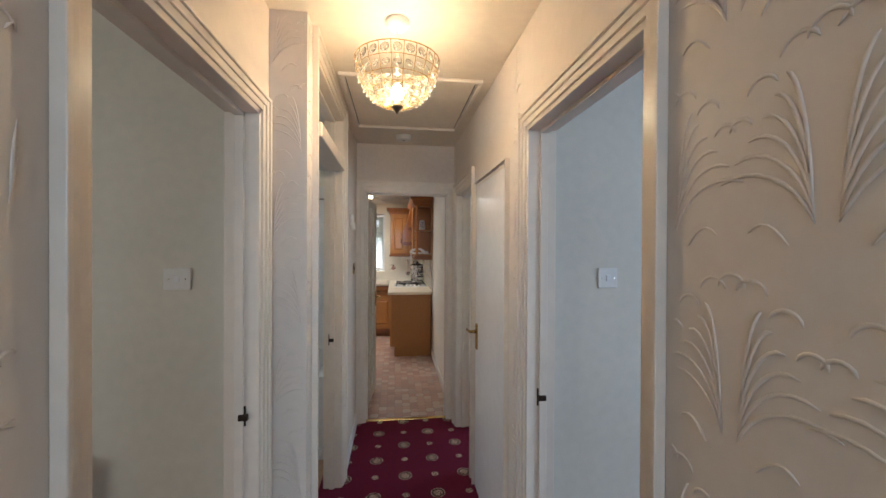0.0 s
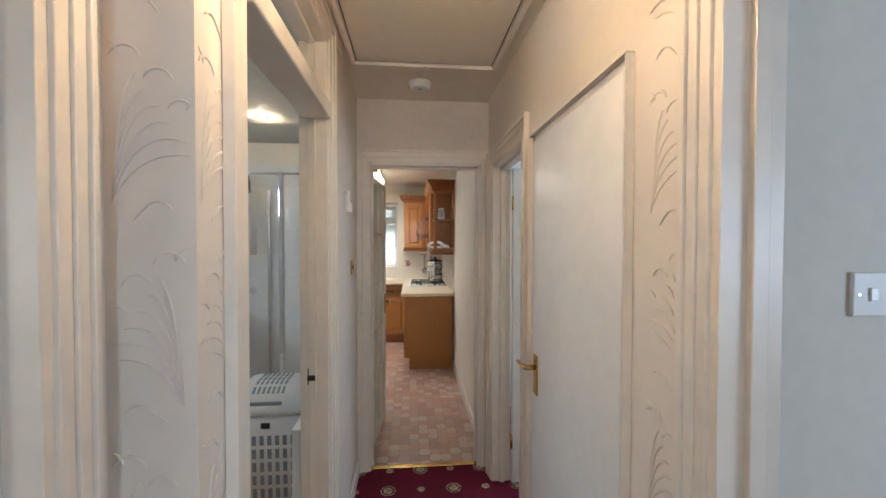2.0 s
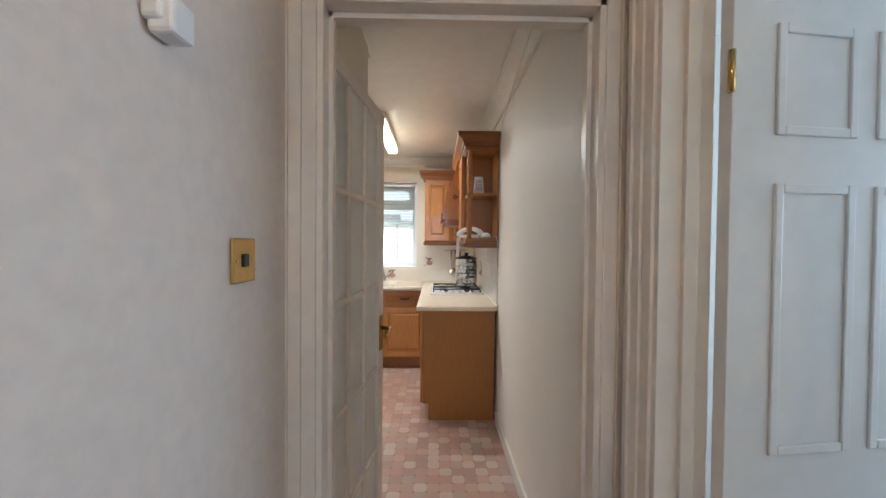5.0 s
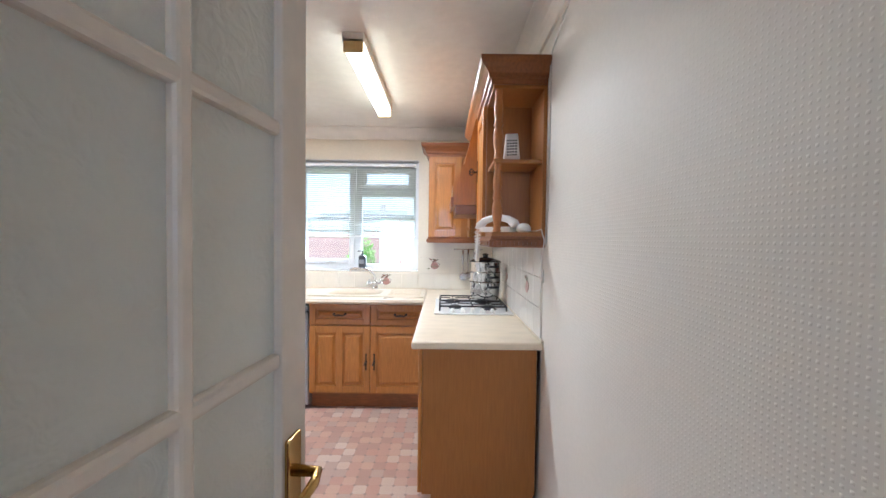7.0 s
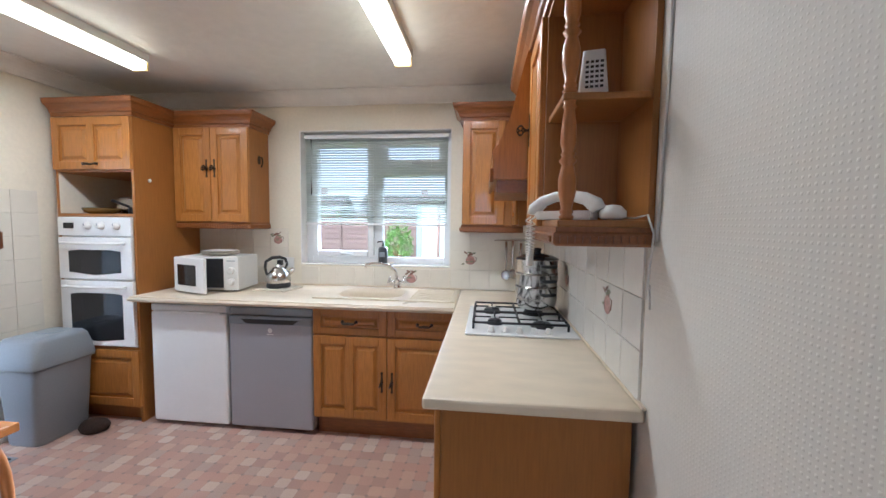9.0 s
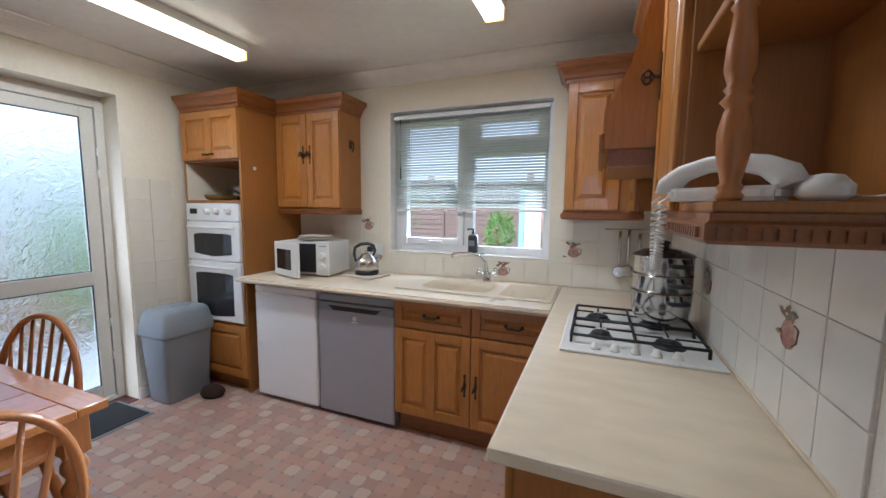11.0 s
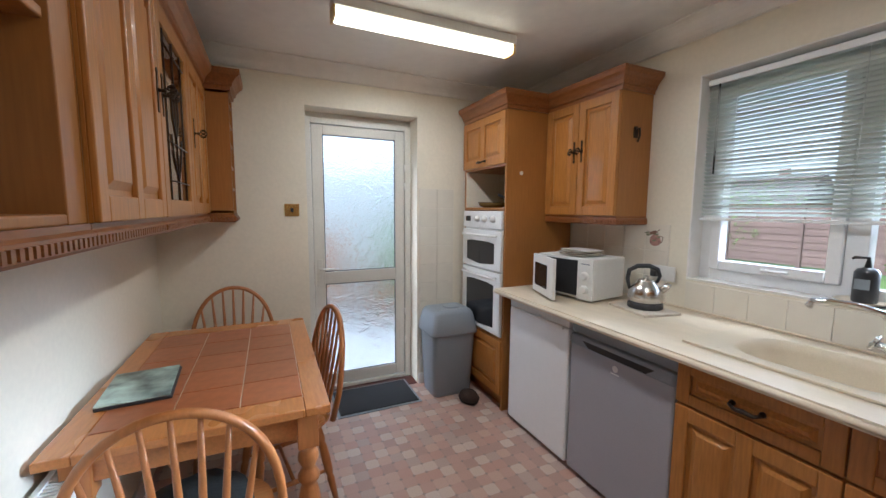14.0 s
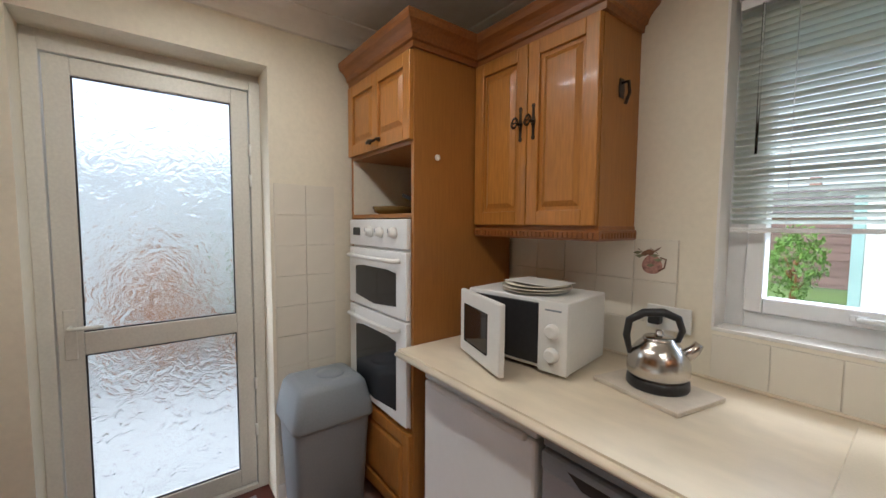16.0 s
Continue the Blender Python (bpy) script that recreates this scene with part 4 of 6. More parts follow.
# ---- openings ----
frame_y = KY1 + 0.10
win = thing("window_1", pose(-1.495, frame_y, 1.075), "white plastic casement window with fanlight", "window", kind="structure")
W, H = 1.225, 1.075
bm = bmesh.new()
for a, b, c, d in ((0, 0.06, 0, H), (W - 0.06, W, 0, H), (0.06, W - 0.06, 0, 0.065), (0.06, W - 0.06, H - 0.06, H), (0.585, 0.655, 0.06, H - 0.06)):
    slab(bm, a, b, 0, 0.07, c, d, 0.004)
slab(bm, 0.65, W - 0.06, 0, 0.07, 0.73, 0.80, 0.004)
part("window_frame", bm, UPVC, win)
for a, b, c, d in ((0.06, 0.585, 0.065, H - 0.06), (0.655, W - 0.06, 0.80, H - 0.06)):
    bm = bmesh.new()
    s = 0.05
    for p, q, r, t in ((a, a + s, c, d), (b - s, b, c, d), (a + s, b - s, c, c + s), (a + s, b - s, d - s, d)):
        slab(bm, p + 0.001, q - 0.001, -0.018, 0.05, r + 0.001, t - 0.001, 0.005)
    sash = part("sash", bm, UPVC, win)
    g = part("pane", box(a + s - 0.005, b - s + 0.005, 0.02, 0.026, c + s - 0.005, d - s + 0.005), CLEAR, sash)
    g.visible_shadow = False
    hb = bmesh.new()
    slab(hb, (a + b) / 2 - 0.02, (a + b) / 2 + 0.02, -0.026, -0.018, c + 0.015, c + 0.035, 0.003)
    tube(hb, [((a + b) / 2, -0.026, c + 0.025), ((a + b) / 2, -0.045, c + 0.025), ((a + b) / 2 + 0.10, -0.047, c + 0.028)], 0.008, 8)
    part("handle", hb, UPVC, sash)
part("pane", box(0.65, W - 0.055, 0.02, 0.026, 0.06, 0.735), CLEAR, win).visible_shadow = False
part("window_sill", box(-0.0, W, -0.10, -0.001, 0, 0.012, 0.003), TILE_WHITE, win, "white tiled window sill")
bm = box(0.0, 0.008, -0.10, -0.001, 0.012, H - 0.001)
slab(bm, W - 0.008, W, -0.10, -0.001, 0.012, H - 0.001)
slab(bm, 0.008, W - 0.008, -0.10, -0.001, H - 0.008, H - 0.001)
part("reveal", bm, GLOSS, win, "white painted window reveal")

blind = thing("venetian_blind", pose(-1.48, KY1 + 0.045, 2.09), "half-lowered white slatted venetian blind", "blind")
part("headrail", box(0.01, 1.18, -0.015, 0.015, 0.0, 0.03, 0.003), UPVC, blind)
sb = bmesh.new()
for u, v in ((-0.0125, -0.0025), (-0.006, 0.0), (0.0, 0.001), (0.006, 0.0), (0.0125, -0.0025)):
    for x in (0.012, 1.178):
        sb.verts.new((x, u, v))
sb.verts.ensure_lookup_table()
for k in range(4):
    sb.faces.new((sb.verts[2 * k], sb.verts[2 * k + 1], sb.verts[2 * k + 3], sb.verts[2 * k + 2]))
bmesh.ops.solidify(sb, geom=sb.faces[:], thickness=0.0007)
SLAT = material("blind_slat", (0.82, 0.82, 0.78), 0.35, grain=60, vary=0.02, bump=0.0)
SLAT_TREE = SLAT.node_tree
through_slat = SLAT_TREE.nodes.new("ShaderNodeBsdfTranslucent")
through_slat.inputs["Color"].default_value = (0.78, 0.84, 0.80, 1)
slat_mix = SLAT_TREE.nodes.new("ShaderNodeMixShader")
slat_mix.inputs[0].default_value = 0.4
SLAT_TREE.links.new(SLAT_TREE.nodes["Principled BSDF"].outputs[0], slat_mix.inputs[1])
SLAT_TREE.links.new(through_slat.outputs[0], slat_mix.inputs[2])
SLAT_TREE.links.new(slat_mix.outputs[0], SLAT_TREE.nodes["Material Output"].inputs["Surface"])
slat = mesh_of("slat", sb, SLAT)
for k in range(34):
    piece("slat", slat, blind, pose(0, 0, -0.012 - 0.0195 * k, -30, 0, 0))
part("bottom_rail", box(0.012, 1.178, -0.012, 0.012, -0.690, -0.676, 0.003), UPVC, blind)
for x in (0.15, 0.60, 1.05):
    part("cord", tube(bmesh.new(), [(x, -0.013, 0), (x, -0.013, -0.68)], 0.001, 5), UPVC, blind)
part("wand", tube(bmesh.new(), [(0.07, -0.02, 0), (0.07, -0.022, -0.45)], 0.004, 6), CLEAR, blind)

# garden door
gd = thing("door_1", pose(KX0 - 0.19, 5.575, 0), "white aluminium garden door with rippled glass", "door", kind="structure")
bm = bmesh.new()
for a, b, c, d in ((0, 0.05, 0, 2.12), (0.78, 0.83, 0, 2.12), (0.05, 0.78, 2.075, 2.12), (0.05, 0.78, 0, 0.03)):
    slab(bm, -0.04, 0.03, a, b, c, d, 0.003)
slab(bm, -0.04, 0.01, 0, 0.83, 2.12, 2.157)
part("door_frame", bm, ALU, gd)
bm = bmesh.new()
for a, b, c, d in ((0.055, 0.135, 0.04, 2.07), (0.70, 0.775, 0.04, 2.07), (0.135, 0.70, 2.0, 2.07), (0.135, 0.70, 0.862, 0.958), (0.135, 0.70, 0.04, 0.13)):
    slab(bm, -0.02, 0.02, a, b, c, d, 0.004)
leaf = part("leaf", bm, ALU, gd)
for c, d in ((0.958, 2.0), (0.13, 0.862)):
    part("pane", box(-0.004, 0.004, 0.130, 0.705, c - 0.005, d + 0.005), RIPPLED, leaf).visible_shadow = False
    bm = bmesh.new()
    for p, q, r, s in ((0.135, 0.141, c, d), (0.694, 0.70, c, d), (0.141, 0.694, c, c + 0.006), (0.141, 0.694, d - 0.006, d)):
        slab(bm, 0.004, 0.014, p, q, r, s)
    part("gasket", bm, DARK_PLASTIC, leaf)
bm = box(0.02, 0.028, 0.075, 0.115, 0.85, 1.06, 0.004)
tube(bm, [(0.028, 0.095, 0.985), (0.065, 0.095, 0.985), (0.068, 0.12, 0.985), (0.064, 0.20, 0.983)], 0.009, 8)
part("handle", bm, ALU, leaf)
for z in (0.30, 0.55, 1.60, 1.75):
    part("hinge", tube(bmesh.new(), [(0.028, 0.778, z), (0.028, 0.778, z + 0.06)], 0.008, 8), WHITE_PLASTIC, gd)
structure("trim_door_sill", box(KX0 - 0.28, KX0 - 0.001, 5.576, 6.404, -0.02, 0.006, 0.002), MAHOGANY, "dark wooden door sill", "sill")

# glazed door into the kitchen, standing open
kd = thing("door_2", pose(-0.370, YK + 0.112, 0.008, 0, 0, 84), "cream glazed door with fifteen obscured panes, open", "door", kind="structure")
DW, DH = 0.70, 1.98
bm = bmesh.new()
st, hs, cols, rows_ = 0.08, 0.04, 3, 5
low, high = 0.09, DH - 0.05
iw, ih = DW - st - hs, high - low
slab(bm, 0, hs, -0.018, 0.018, 0, DH, 0.002)
slab(bm, DW - st, DW, -0.018, 0.018, 0, DH, 0.002)
slab(bm, hs, DW - st, -0.018, 0.018, 0, low, 0.002)
slab(bm, hs, DW - st, -0.018, 0.018, high, DH, 0.002)
part("door_rails", bm, GLOSS_WARM, kd)
for i in range(1, cols):
    x = hs + iw * i / cols
    part("glazing_bar", box(x - 0.012, x + 0.012, -0.016, 0.016, low, high, 0.006), GLOSS_WARM, kd)
for j in range(1, rows_):
    z = low + ih * j / rows_
    part("glazing_bar", box(hs, DW - st, -0.0155, 0.0155, z - 0.012, z + 0.012, 0.006), GLOSS_WARM, kd)
for i in range(cols):
    for j in range(rows_):
        p = part("pane", box(hs + iw * i / cols, hs + iw * (i + 1) / cols, -0.003, 0.003, low + ih * j / rows_, low + ih * (j + 1) / rows_), OBSCURE, kd)
        p.visible_shadow = False
for s in (-1, 1):
    bm = box(DW - 0.075, DW - 0.030, s * 0.018, s * 0.026, 0.90, 1.06, 0.003)
    tube(bm, [(DW - 0.052, s * 0.026, 1.0), (DW - 0.052, s * 0.065, 1.0), (DW - 0.08, s * 0.07, 0.998), (DW - 0.16, s * 0.066, 0.99)], [0.010, 0.009, 0.009, 0.007], 8)
    part("handle", bm, BRASS, kd, "aged brass lever handle")
part("doorstop", tube(bmesh.new(), [(0.50, 0.02, 0.03), (0.55, 0.08, 0.012)], 0.012, 8), WHITE_PLASTIC, kd)


def lever(parent, x, z, y, turn=1):
    bm = box(x - 0.021, x + 0.021, min(y, y - 0.008), max(y, y - 0.008), z - 0.11, z + 0.05, 0.003)
    tube(bm, [(x, y - 0.008, z), (x, y - 0.045, z), (x - turn * 0.03, y - 0.05, z), (x - turn * 0.10, y - 0.047, z - 0.004)], [0.011, 0.010, 0.009, 0.007], 8)
    return part("handle", bm, BRASS, parent, "brass lever handle on a plate")


# cupboard door, all but closed, front towards the hall
cd = thing("door_3", pose(XR + 0.012, 2.645, 0.012, 0, 0, -90), "flush white gloss cupboard door, closed", "door", kind="structure")
part("leaf", box(0.015, 0.675, -0.022, 0.014, 0, 1.912, 0.002), GLOSS, cd)
lever(cd, 0.065, 1.0, -0.022, 1)

# panelled door of the side room, swung open
sd = thing("door_4", pose(XR + 0.112, 3.435, 0.012, 0, 0, 6), "white six-panel moulded door, open", "door", kind="structure")
bm = box(0, 0.64, -0.04, -0.008, 0, 1.955, 0.002)
part("leaf", bm, GLOSS, sd)
for a, b in ((0.10, 0.295), (0.345, 0.54)):
    for c, d in ((0.20, 0.80), (0.95, 1.52), (1.62, 1.85)):
        bm = bmesh.new()
        for p, q, r, s in ((a, a + 0.02, c, d), (b - 0.02, b, c, d), (a + 0.02, b - 0.02, c, c + 0.02), (a + 0.02, b - 0.02, d - 0.02, d)):
            slab(bm, p, q, -0.046, -0.039, r, s, 0.003)
        part("panel_moulding", bm, GLOSS, sd)
for z in (0.22, 1.70):
    hb = tube(bmesh.new(), [(-0.006, -0.044, z), (-0.006, -0.044, z + 0.085)], 0.007, 8)
    part("hinge", hb, BRASS, sd)

# ---- outside ----
structure("ground", box(-60, 60, KY1 + 0.28, 120, -0.35, -0.15), GRASS, "mown green lawn", "grass")
structure("ground_west", box(-60, KX0 - 0.28, -60, KY1 + 0.28, -0.35, -0.12), CONCRETE, "pale concrete path beside the house", "path")
fence = thing("garden_fence", pose(0, 19.0, -0.15), "brown overlapping timber panel fence", "fence")
board = mesh_of("board", box(0, 1.78, -0.008, 0.008, 0, 0.105, 0.002), FENCE)
post = mesh_of("post", box(-0.05, 0.05, -0.05, 0.05, 0, 1.85, 0.006), FENCE)
for i in range(-7, 6):
    piece("post", post, fence, pose(i * 1.9, 0, 0))
    for k in range(17):
        piece("board", board, fence, pose(i * 1.9 + 0.06, -0.01 * (k % 2), 0.06 + 0.098 * k, -5, 0, 0))


def bush(name, x, y, z, r, h, count, label, category, leaf_mat=None):
    b = thing(name, pose(x, y, z), label, category)
    tk = bmesh.new()
    tube(tk, [(0, 0, 0), (0.02, 0.01, h * 0.3), (0, 0, h * 0.6)], [0.06, 0.045, 0.02], 8)
    for k in range(6):
        a = k * 1.05
        tube(tk, [(0, 0, h * (0.15 + 0.05 * k)), (r * 0.5 * math.cos(a), r * 0.5 * math.sin(a), h * (0.35 + 0.07 * k))], [0.03, 0.01], 6)
    part("trunk", tk, OAK_DARK, b)
    verts, faces = [], []
    for _ in range(count):
        a, u = rng.uniform(0, 2 * math.pi), rng.uniform(-1, 1)
        rad = rng.uniform(0.55, 1.0) ** 0.6 * (1 + 0.22 * math.sin(3 * a + 2 * u))
        c = Vector((r * rad * math.cos(a) * math.sqrt(1 - u * u), r * rad * math.sin(a) * math.sqrt(1 - u * u), h * 0.55 + h * 0.45 * rad * u))
        q = Euler((rng.uniform(0, 6), rng.uniform(0, 6), rng.uniform(0, 6))).to_matrix()
        s = rng.uniform(0.03, 0.06)
        i = len(verts)
        verts += [c + q @ Vector(p) * s for p in ((-1, 0, 0), (0, -0.5, 0.1), (1, 0, 0), (0, 0.5, 0.1))]
        faces.append((i, i + 1, i + 2, i + 3))
    data = bpy.data.meshes.new("crown")
    data.from_pydata(verts, [], faces)
    data.materials.append(leaf_mat or LEAF)
    c = new("crown", data)
    c.parent = b
    tagged(c, kind="stuff")
    return b


bush("garden_shrub", -2.75, 16.2, -0.15, 0.46, 1.5, 1500, "bushy green garden shrub before the fence", "bush")
bush("garden_shrub", -7.5, 19.8, -0.15, 1.4, 2.5, 1500, "green shrub rising behind the fence", "bush")
bush("garden_shrub", -5.2, 7.6, -0.12, 0.8, 1.6, 1500, "green shrub outside the garden door", "bush")
RUST = material("rust_leaves", (0.46, 0.22, 0.09), 0.6, grain=30, vary=0.3, bump=0.1)
bush("garden_shrub", -5.6, 6.0, -0.12, 0.32, 1.25, 700, "rust-brown shrub outside the garden door", "bush", RUST)
bush("garden_shrub", -5.5, 6.9, -0.12, 0.35, 0.5, 700, "low brown and green shrub by the path", "bush", RUST)
garage = thing("garage", pose(-1.70, 14.6, -0.15), "pale rendered garage with teal corner and pipe", "outbuilding")
part("wall", box(0, 3.0, 0, 5.0, 0, 2.1), RENDERED, garage)
part("roof", box(-0.12, 3.1, -0.1, 5.1, 2.1, 2.22, 0.01), ROOF, garage)
part("corner_board", box(-0.14, -0.002, -0.02, 0.10, 0, 2.1, 0.005), TEAL, garage)
part("pipe", tube(bmesh.new(), [(0.45, -0.04, 0), (0.45, -0.04, 2.1)], 0.035, 8), BRICK, garage)


def house(x, y, w, d, eaves, ridge, label):
    h = thing("house", pose(x, y, -0.15), label, "house")
    part("wall", box(-w / 2, w / 2, 0, d, 0, eaves), BRICK, h)
    bm = bmesh.new()
    prism(bm, [(-0.4, 0), (d + 0.4, 0), (d / 2, ridge - eaves)], Matrix(((0, 0, 1, -w / 2 - 0.3), (1, 0, 0, 0), (0, 1, 0, eaves), (0, 0, 0, 1))), w + 0.6)
    r = part("roof", bm, ROOF, h)
    part("chimney", box(w * 0.2, w * 0.2 + 0.7, d / 2 - 0.3, d / 2 + 0.3, ridge - eaves, ridge + 0.7), BRICK, r)
    for wx in (-w * 0.28, w * 0.28):
        wd = part("window", box(wx - 0.7, wx + 0.7, -0.04, -0.002, 0.9, 2.0, 0.01), UPVC, h)
        part("pane", box(wx - 0.6, wx + 0.6, -0.05, -0.041, 1.0, 1.9), DARK_GLASS, wd)


house(-9.5, 46, 9.5, 7, 2.3, 4.9, "distant brick bungalow with dark roof and chimney")
house(3.2, 48, 9.5, 7, 2.4, 4.9, "distant brick bungalow with dark tiled roof")
house(-24, 50, 11, 7, 2.5, 5.4, "distant brick bungalow behind the fence")
structure("backdrop_neighbour_wall", box(-6.2, -6.0, 1, 14, -0.12, 2.15), RENDERED, "pale neighbouring garden wall", "wall")

# ---- kitchen things ----


def strip_light(x, y0, y1):
    f = thing("strip_light", pose(x, y0, CEIL - 0.10), "fluorescent batten with glowing yellowed diffuser", "ceiling light", "kitchen strip lights")
    L = y1 - y0
    part("batten", box(-0.056, 0.056, 0.0, L, 0.05, 0.099, 0.004), WHITE_PLASTIC, f)
    part("diffuser", box(-0.046, 0.046, 0.012, L - 0.012, 0.0, 0.052, 0.012), TUBE, f)
    for a, b in ((0, 0.012), (L - 0.012, L)):
        part("end_cap", box(-0.05, 0.05, a, b, -0.002, 0.066, 0.003), YELLOWED, f)
    return f


YELLOWED = material("yellowed_plastic", (0.66, 0.50, 0.20), 0.4, grain=50, vary=0.05, bump=0.0)
strip_light(-2.135, 5.63, 6.65)
strip_light(-0.50, 5.68, 6.72)

# dining table
table = thing("dining_table", pose(-2.70, 4.71, 0), "pine dining table with terracotta tile inlay", "table")
TL, TW, TH = 1.19, 0.79, 0.755
bm = bmesh.new()
for a, b, c, d in ((0, TL, 0, 0.085), (0, TL, TW - 0.085, TW), (0, 0.11, 0.085, TW - 0.085), (TL - 0.11, TL, 0.085, TW - 0.085)):
    slab(bm, a, b, c, d, TH - 0.03, TH, 0.004)
part("tabletop_frame", bm, PINE, table)
part("tile_bed", box(0.11, TL - 0.11, 0.085, TW - 0.085, TH - 0.028, TH - 0.004), GROUT, table)
tw, td = (TL - 0.22) / 5, (TW - 0.17) / 3
tile = mesh_of("tile", box(0.002, tw - 0.002, 0.002, td - 0.002, 0, 0.006, 0.0015), TERRACOTTA)
for i in range(5):
    for j in range(3):
        piece("tile", tile, table, pose(0.11 + i * tw, 0.085 + j * td, TH - 0.005))
bm = bmesh.new()
for a, b, c, d in ((0.10, TL - 0.10, 0.055, 0.077), (0.10, TL - 0.10, TW - 0.077, TW - 0.055), (0.055, 0.077, 0.10, TW - 0.10), (TL - 0.077, TL - 0.055, 0.10, TW - 0.10)):
    slab(bm, a, b, c, d, TH - 0.12, TH - 0.03)
part("apron", bm, PINE, table)
for x in (0.075, TL - 0.075):
    for y in (0.075, TW - 0.075):
        bm = box(x - 0.036, x + 0.036, y - 0.036, y + 0.036, TH - 0.17, TH - 0.03, 0.003)
        lathe(bm, [(0.022, 0), (0.028, 0.03), (0.024, 0.06), (0.028, 0.16), (0.036, 0.30), (0.040, 0.37), (0.030, 0.42), (0.024, 0.43), (0.038, 0.45), (0.040, 0.465), (0.026, 0.49), (0.024, 0.50), (0.038, 0.53), (0.036, 0.55), (0.028, 0.565), (0.034, 0.585)], pose(x, y, 0), 18)
        part("leg", bm, PINE_UP, table)


def chair(m, label):
    c = thing("dining_chair", m, label, "chair", "chairs round the table")
    bm = bmesh.new()
    outline = [(0.215 * math.copysign(abs(math.cos(t)) ** 0.75, math.cos(t)), 0.205 * math.copysign(abs(math.sin(t)) ** 0.8, math.sin(t)) + 0.01) for t in [2 * math.pi * k / 28 for k in range(28)]]
    prism(bm, outline, pose(0, 0, 0.41), 0.035)
    bmesh.ops.bevel(bm, geom=[e for e in bm.edges if abs(e.verts[0].co.z - e.verts[1].co.z) < 1e-5], offset=0.008, segments=2, affect="EDGES")
    part("seat", bm, PINE, c)
    lean = lambda z: -0.165 - (z - 0.44) * 0.16
    pts = []
    for k in range(25):
        t = math.pi * k / 24
        z = 0.44 + 0.50 * (math.sin(t) ** 0.62)
        x = -0.235 * math.cos(t) if 0.12 < t < math.pi - 0.12 else -0.20 * math.cos(t)
        pts.append((x, lean(z), z))
    part("back_hoop", tube(bmesh.new(), pts, 0.0145, 10, 0.85), PINE_UP, c)
    for k in range(7):
        x = -0.15 + 0.05 * k
        top = 0.44 + 0.50 * (math.sqrt(max(0.0, 1 - (x * 1.18 / 0.235) ** 2)) ** 0.62)
        part("spindle", tube(bmesh.new(), [(x * 0.85, -0.160, 0.44), (x, lean((0.44 + top) / 2), (0.44 + top) / 2), (x * 1.18, lean(top), top)], [0.0075, 0.0095, 0.006], 8), PINE_UP, c)
    feet = {}
    for sx in (-1, 1):
        for sy in (-1, 1):
            a, b = Vector((sx * 0.13, sy * 0.12 + 0.01, 0.412)), Vector((sx * 0.19, sy * 0.19 + 0.01, 0.0))
            ts = (0, 0.1, 0.2, 0.24, 0.28, 0.45, 0.6, 0.64, 0.68, 1.0)
            rs = (0.012, 0.016, 0.019, 0.014, 0.019, 0.021, 0.019, 0.014, 0.018, 0.011)
            part("leg", tube(bmesh.new(), [a.lerp(b, t) for t in ts], rs, 10), PINE_UP, c)
            feet[sx, sy] = a.lerp(b, 0.58)
    for sx in (-1, 1):
        part("stretcher", tube(bmesh.new(), [feet[sx, -1], feet[sx, -1].lerp(feet[sx, 1], 0.5), feet[sx, 1]], [0.008, 0.012, 0.008], 8), PINE_UP, c)
    part("stretcher", tube(bmesh.new(), [feet[-1, -1].lerp(feet[-1, 1], 0.5), feet[1, -1].lerp(feet[1, 1], 0.5)], 0.009, 8), PINE_UP, c)
    return c


first = chair(pose(-2.665, 5.10, 0, 0, 0, -90), "pine hoop-back spindle chair beside the table")
copy_thing(first, pose(-1.505, 5.075, 0, 0, 0, 92) @ Matrix.Diagonal((1.08, 1, 1, 1)))
copy_thing(first, pose(-2.13, 5.37, 0, 0, 0, 190))
bm = bmesh.new()
lathe(bm, [(0.02, 0), (0.15, 0.002), (0.175, 0.02), (0.165, 0.05), (0.10, 0.075), (0.03, 0.085)], pose(0, 0, 0, 0, 0, 0), 24)
for v in bm.verts:
    v.co.z *= 1 + 0.25 * noise.noise(v.co * 14)
    v.co.x *= 1.08
single("seat_bag", bm, material("black_cloth", (0.012, 0.014, 0.013), 0.85, grain=90, vary=0.5, bump=0.9), "crumpled black cloth bag on the chair seat", "bag", pose(-1.535, 5.07, 0.446))
mats_ = thing("place_mats", pose(-1.93, 4.86, 0.757, 0, 0, 4), "stack of green landscape place mats", "place mat")
PICTURE = material("landscape_print", (0.30, 0.38, 0.33), 0.3, grain=11, vary=0.9, bump=0.0, stain=0.5)
for k in range(3):
    part("mat", box(-0.15 + 0.002 * k, 0.15, -0.11, 0.11 - 0.003 * k, 0.006 * k, 0.006 * k + 0.0055, 0.001), PICTURE if k == 2 else DARK_PLASTIC, mats_)


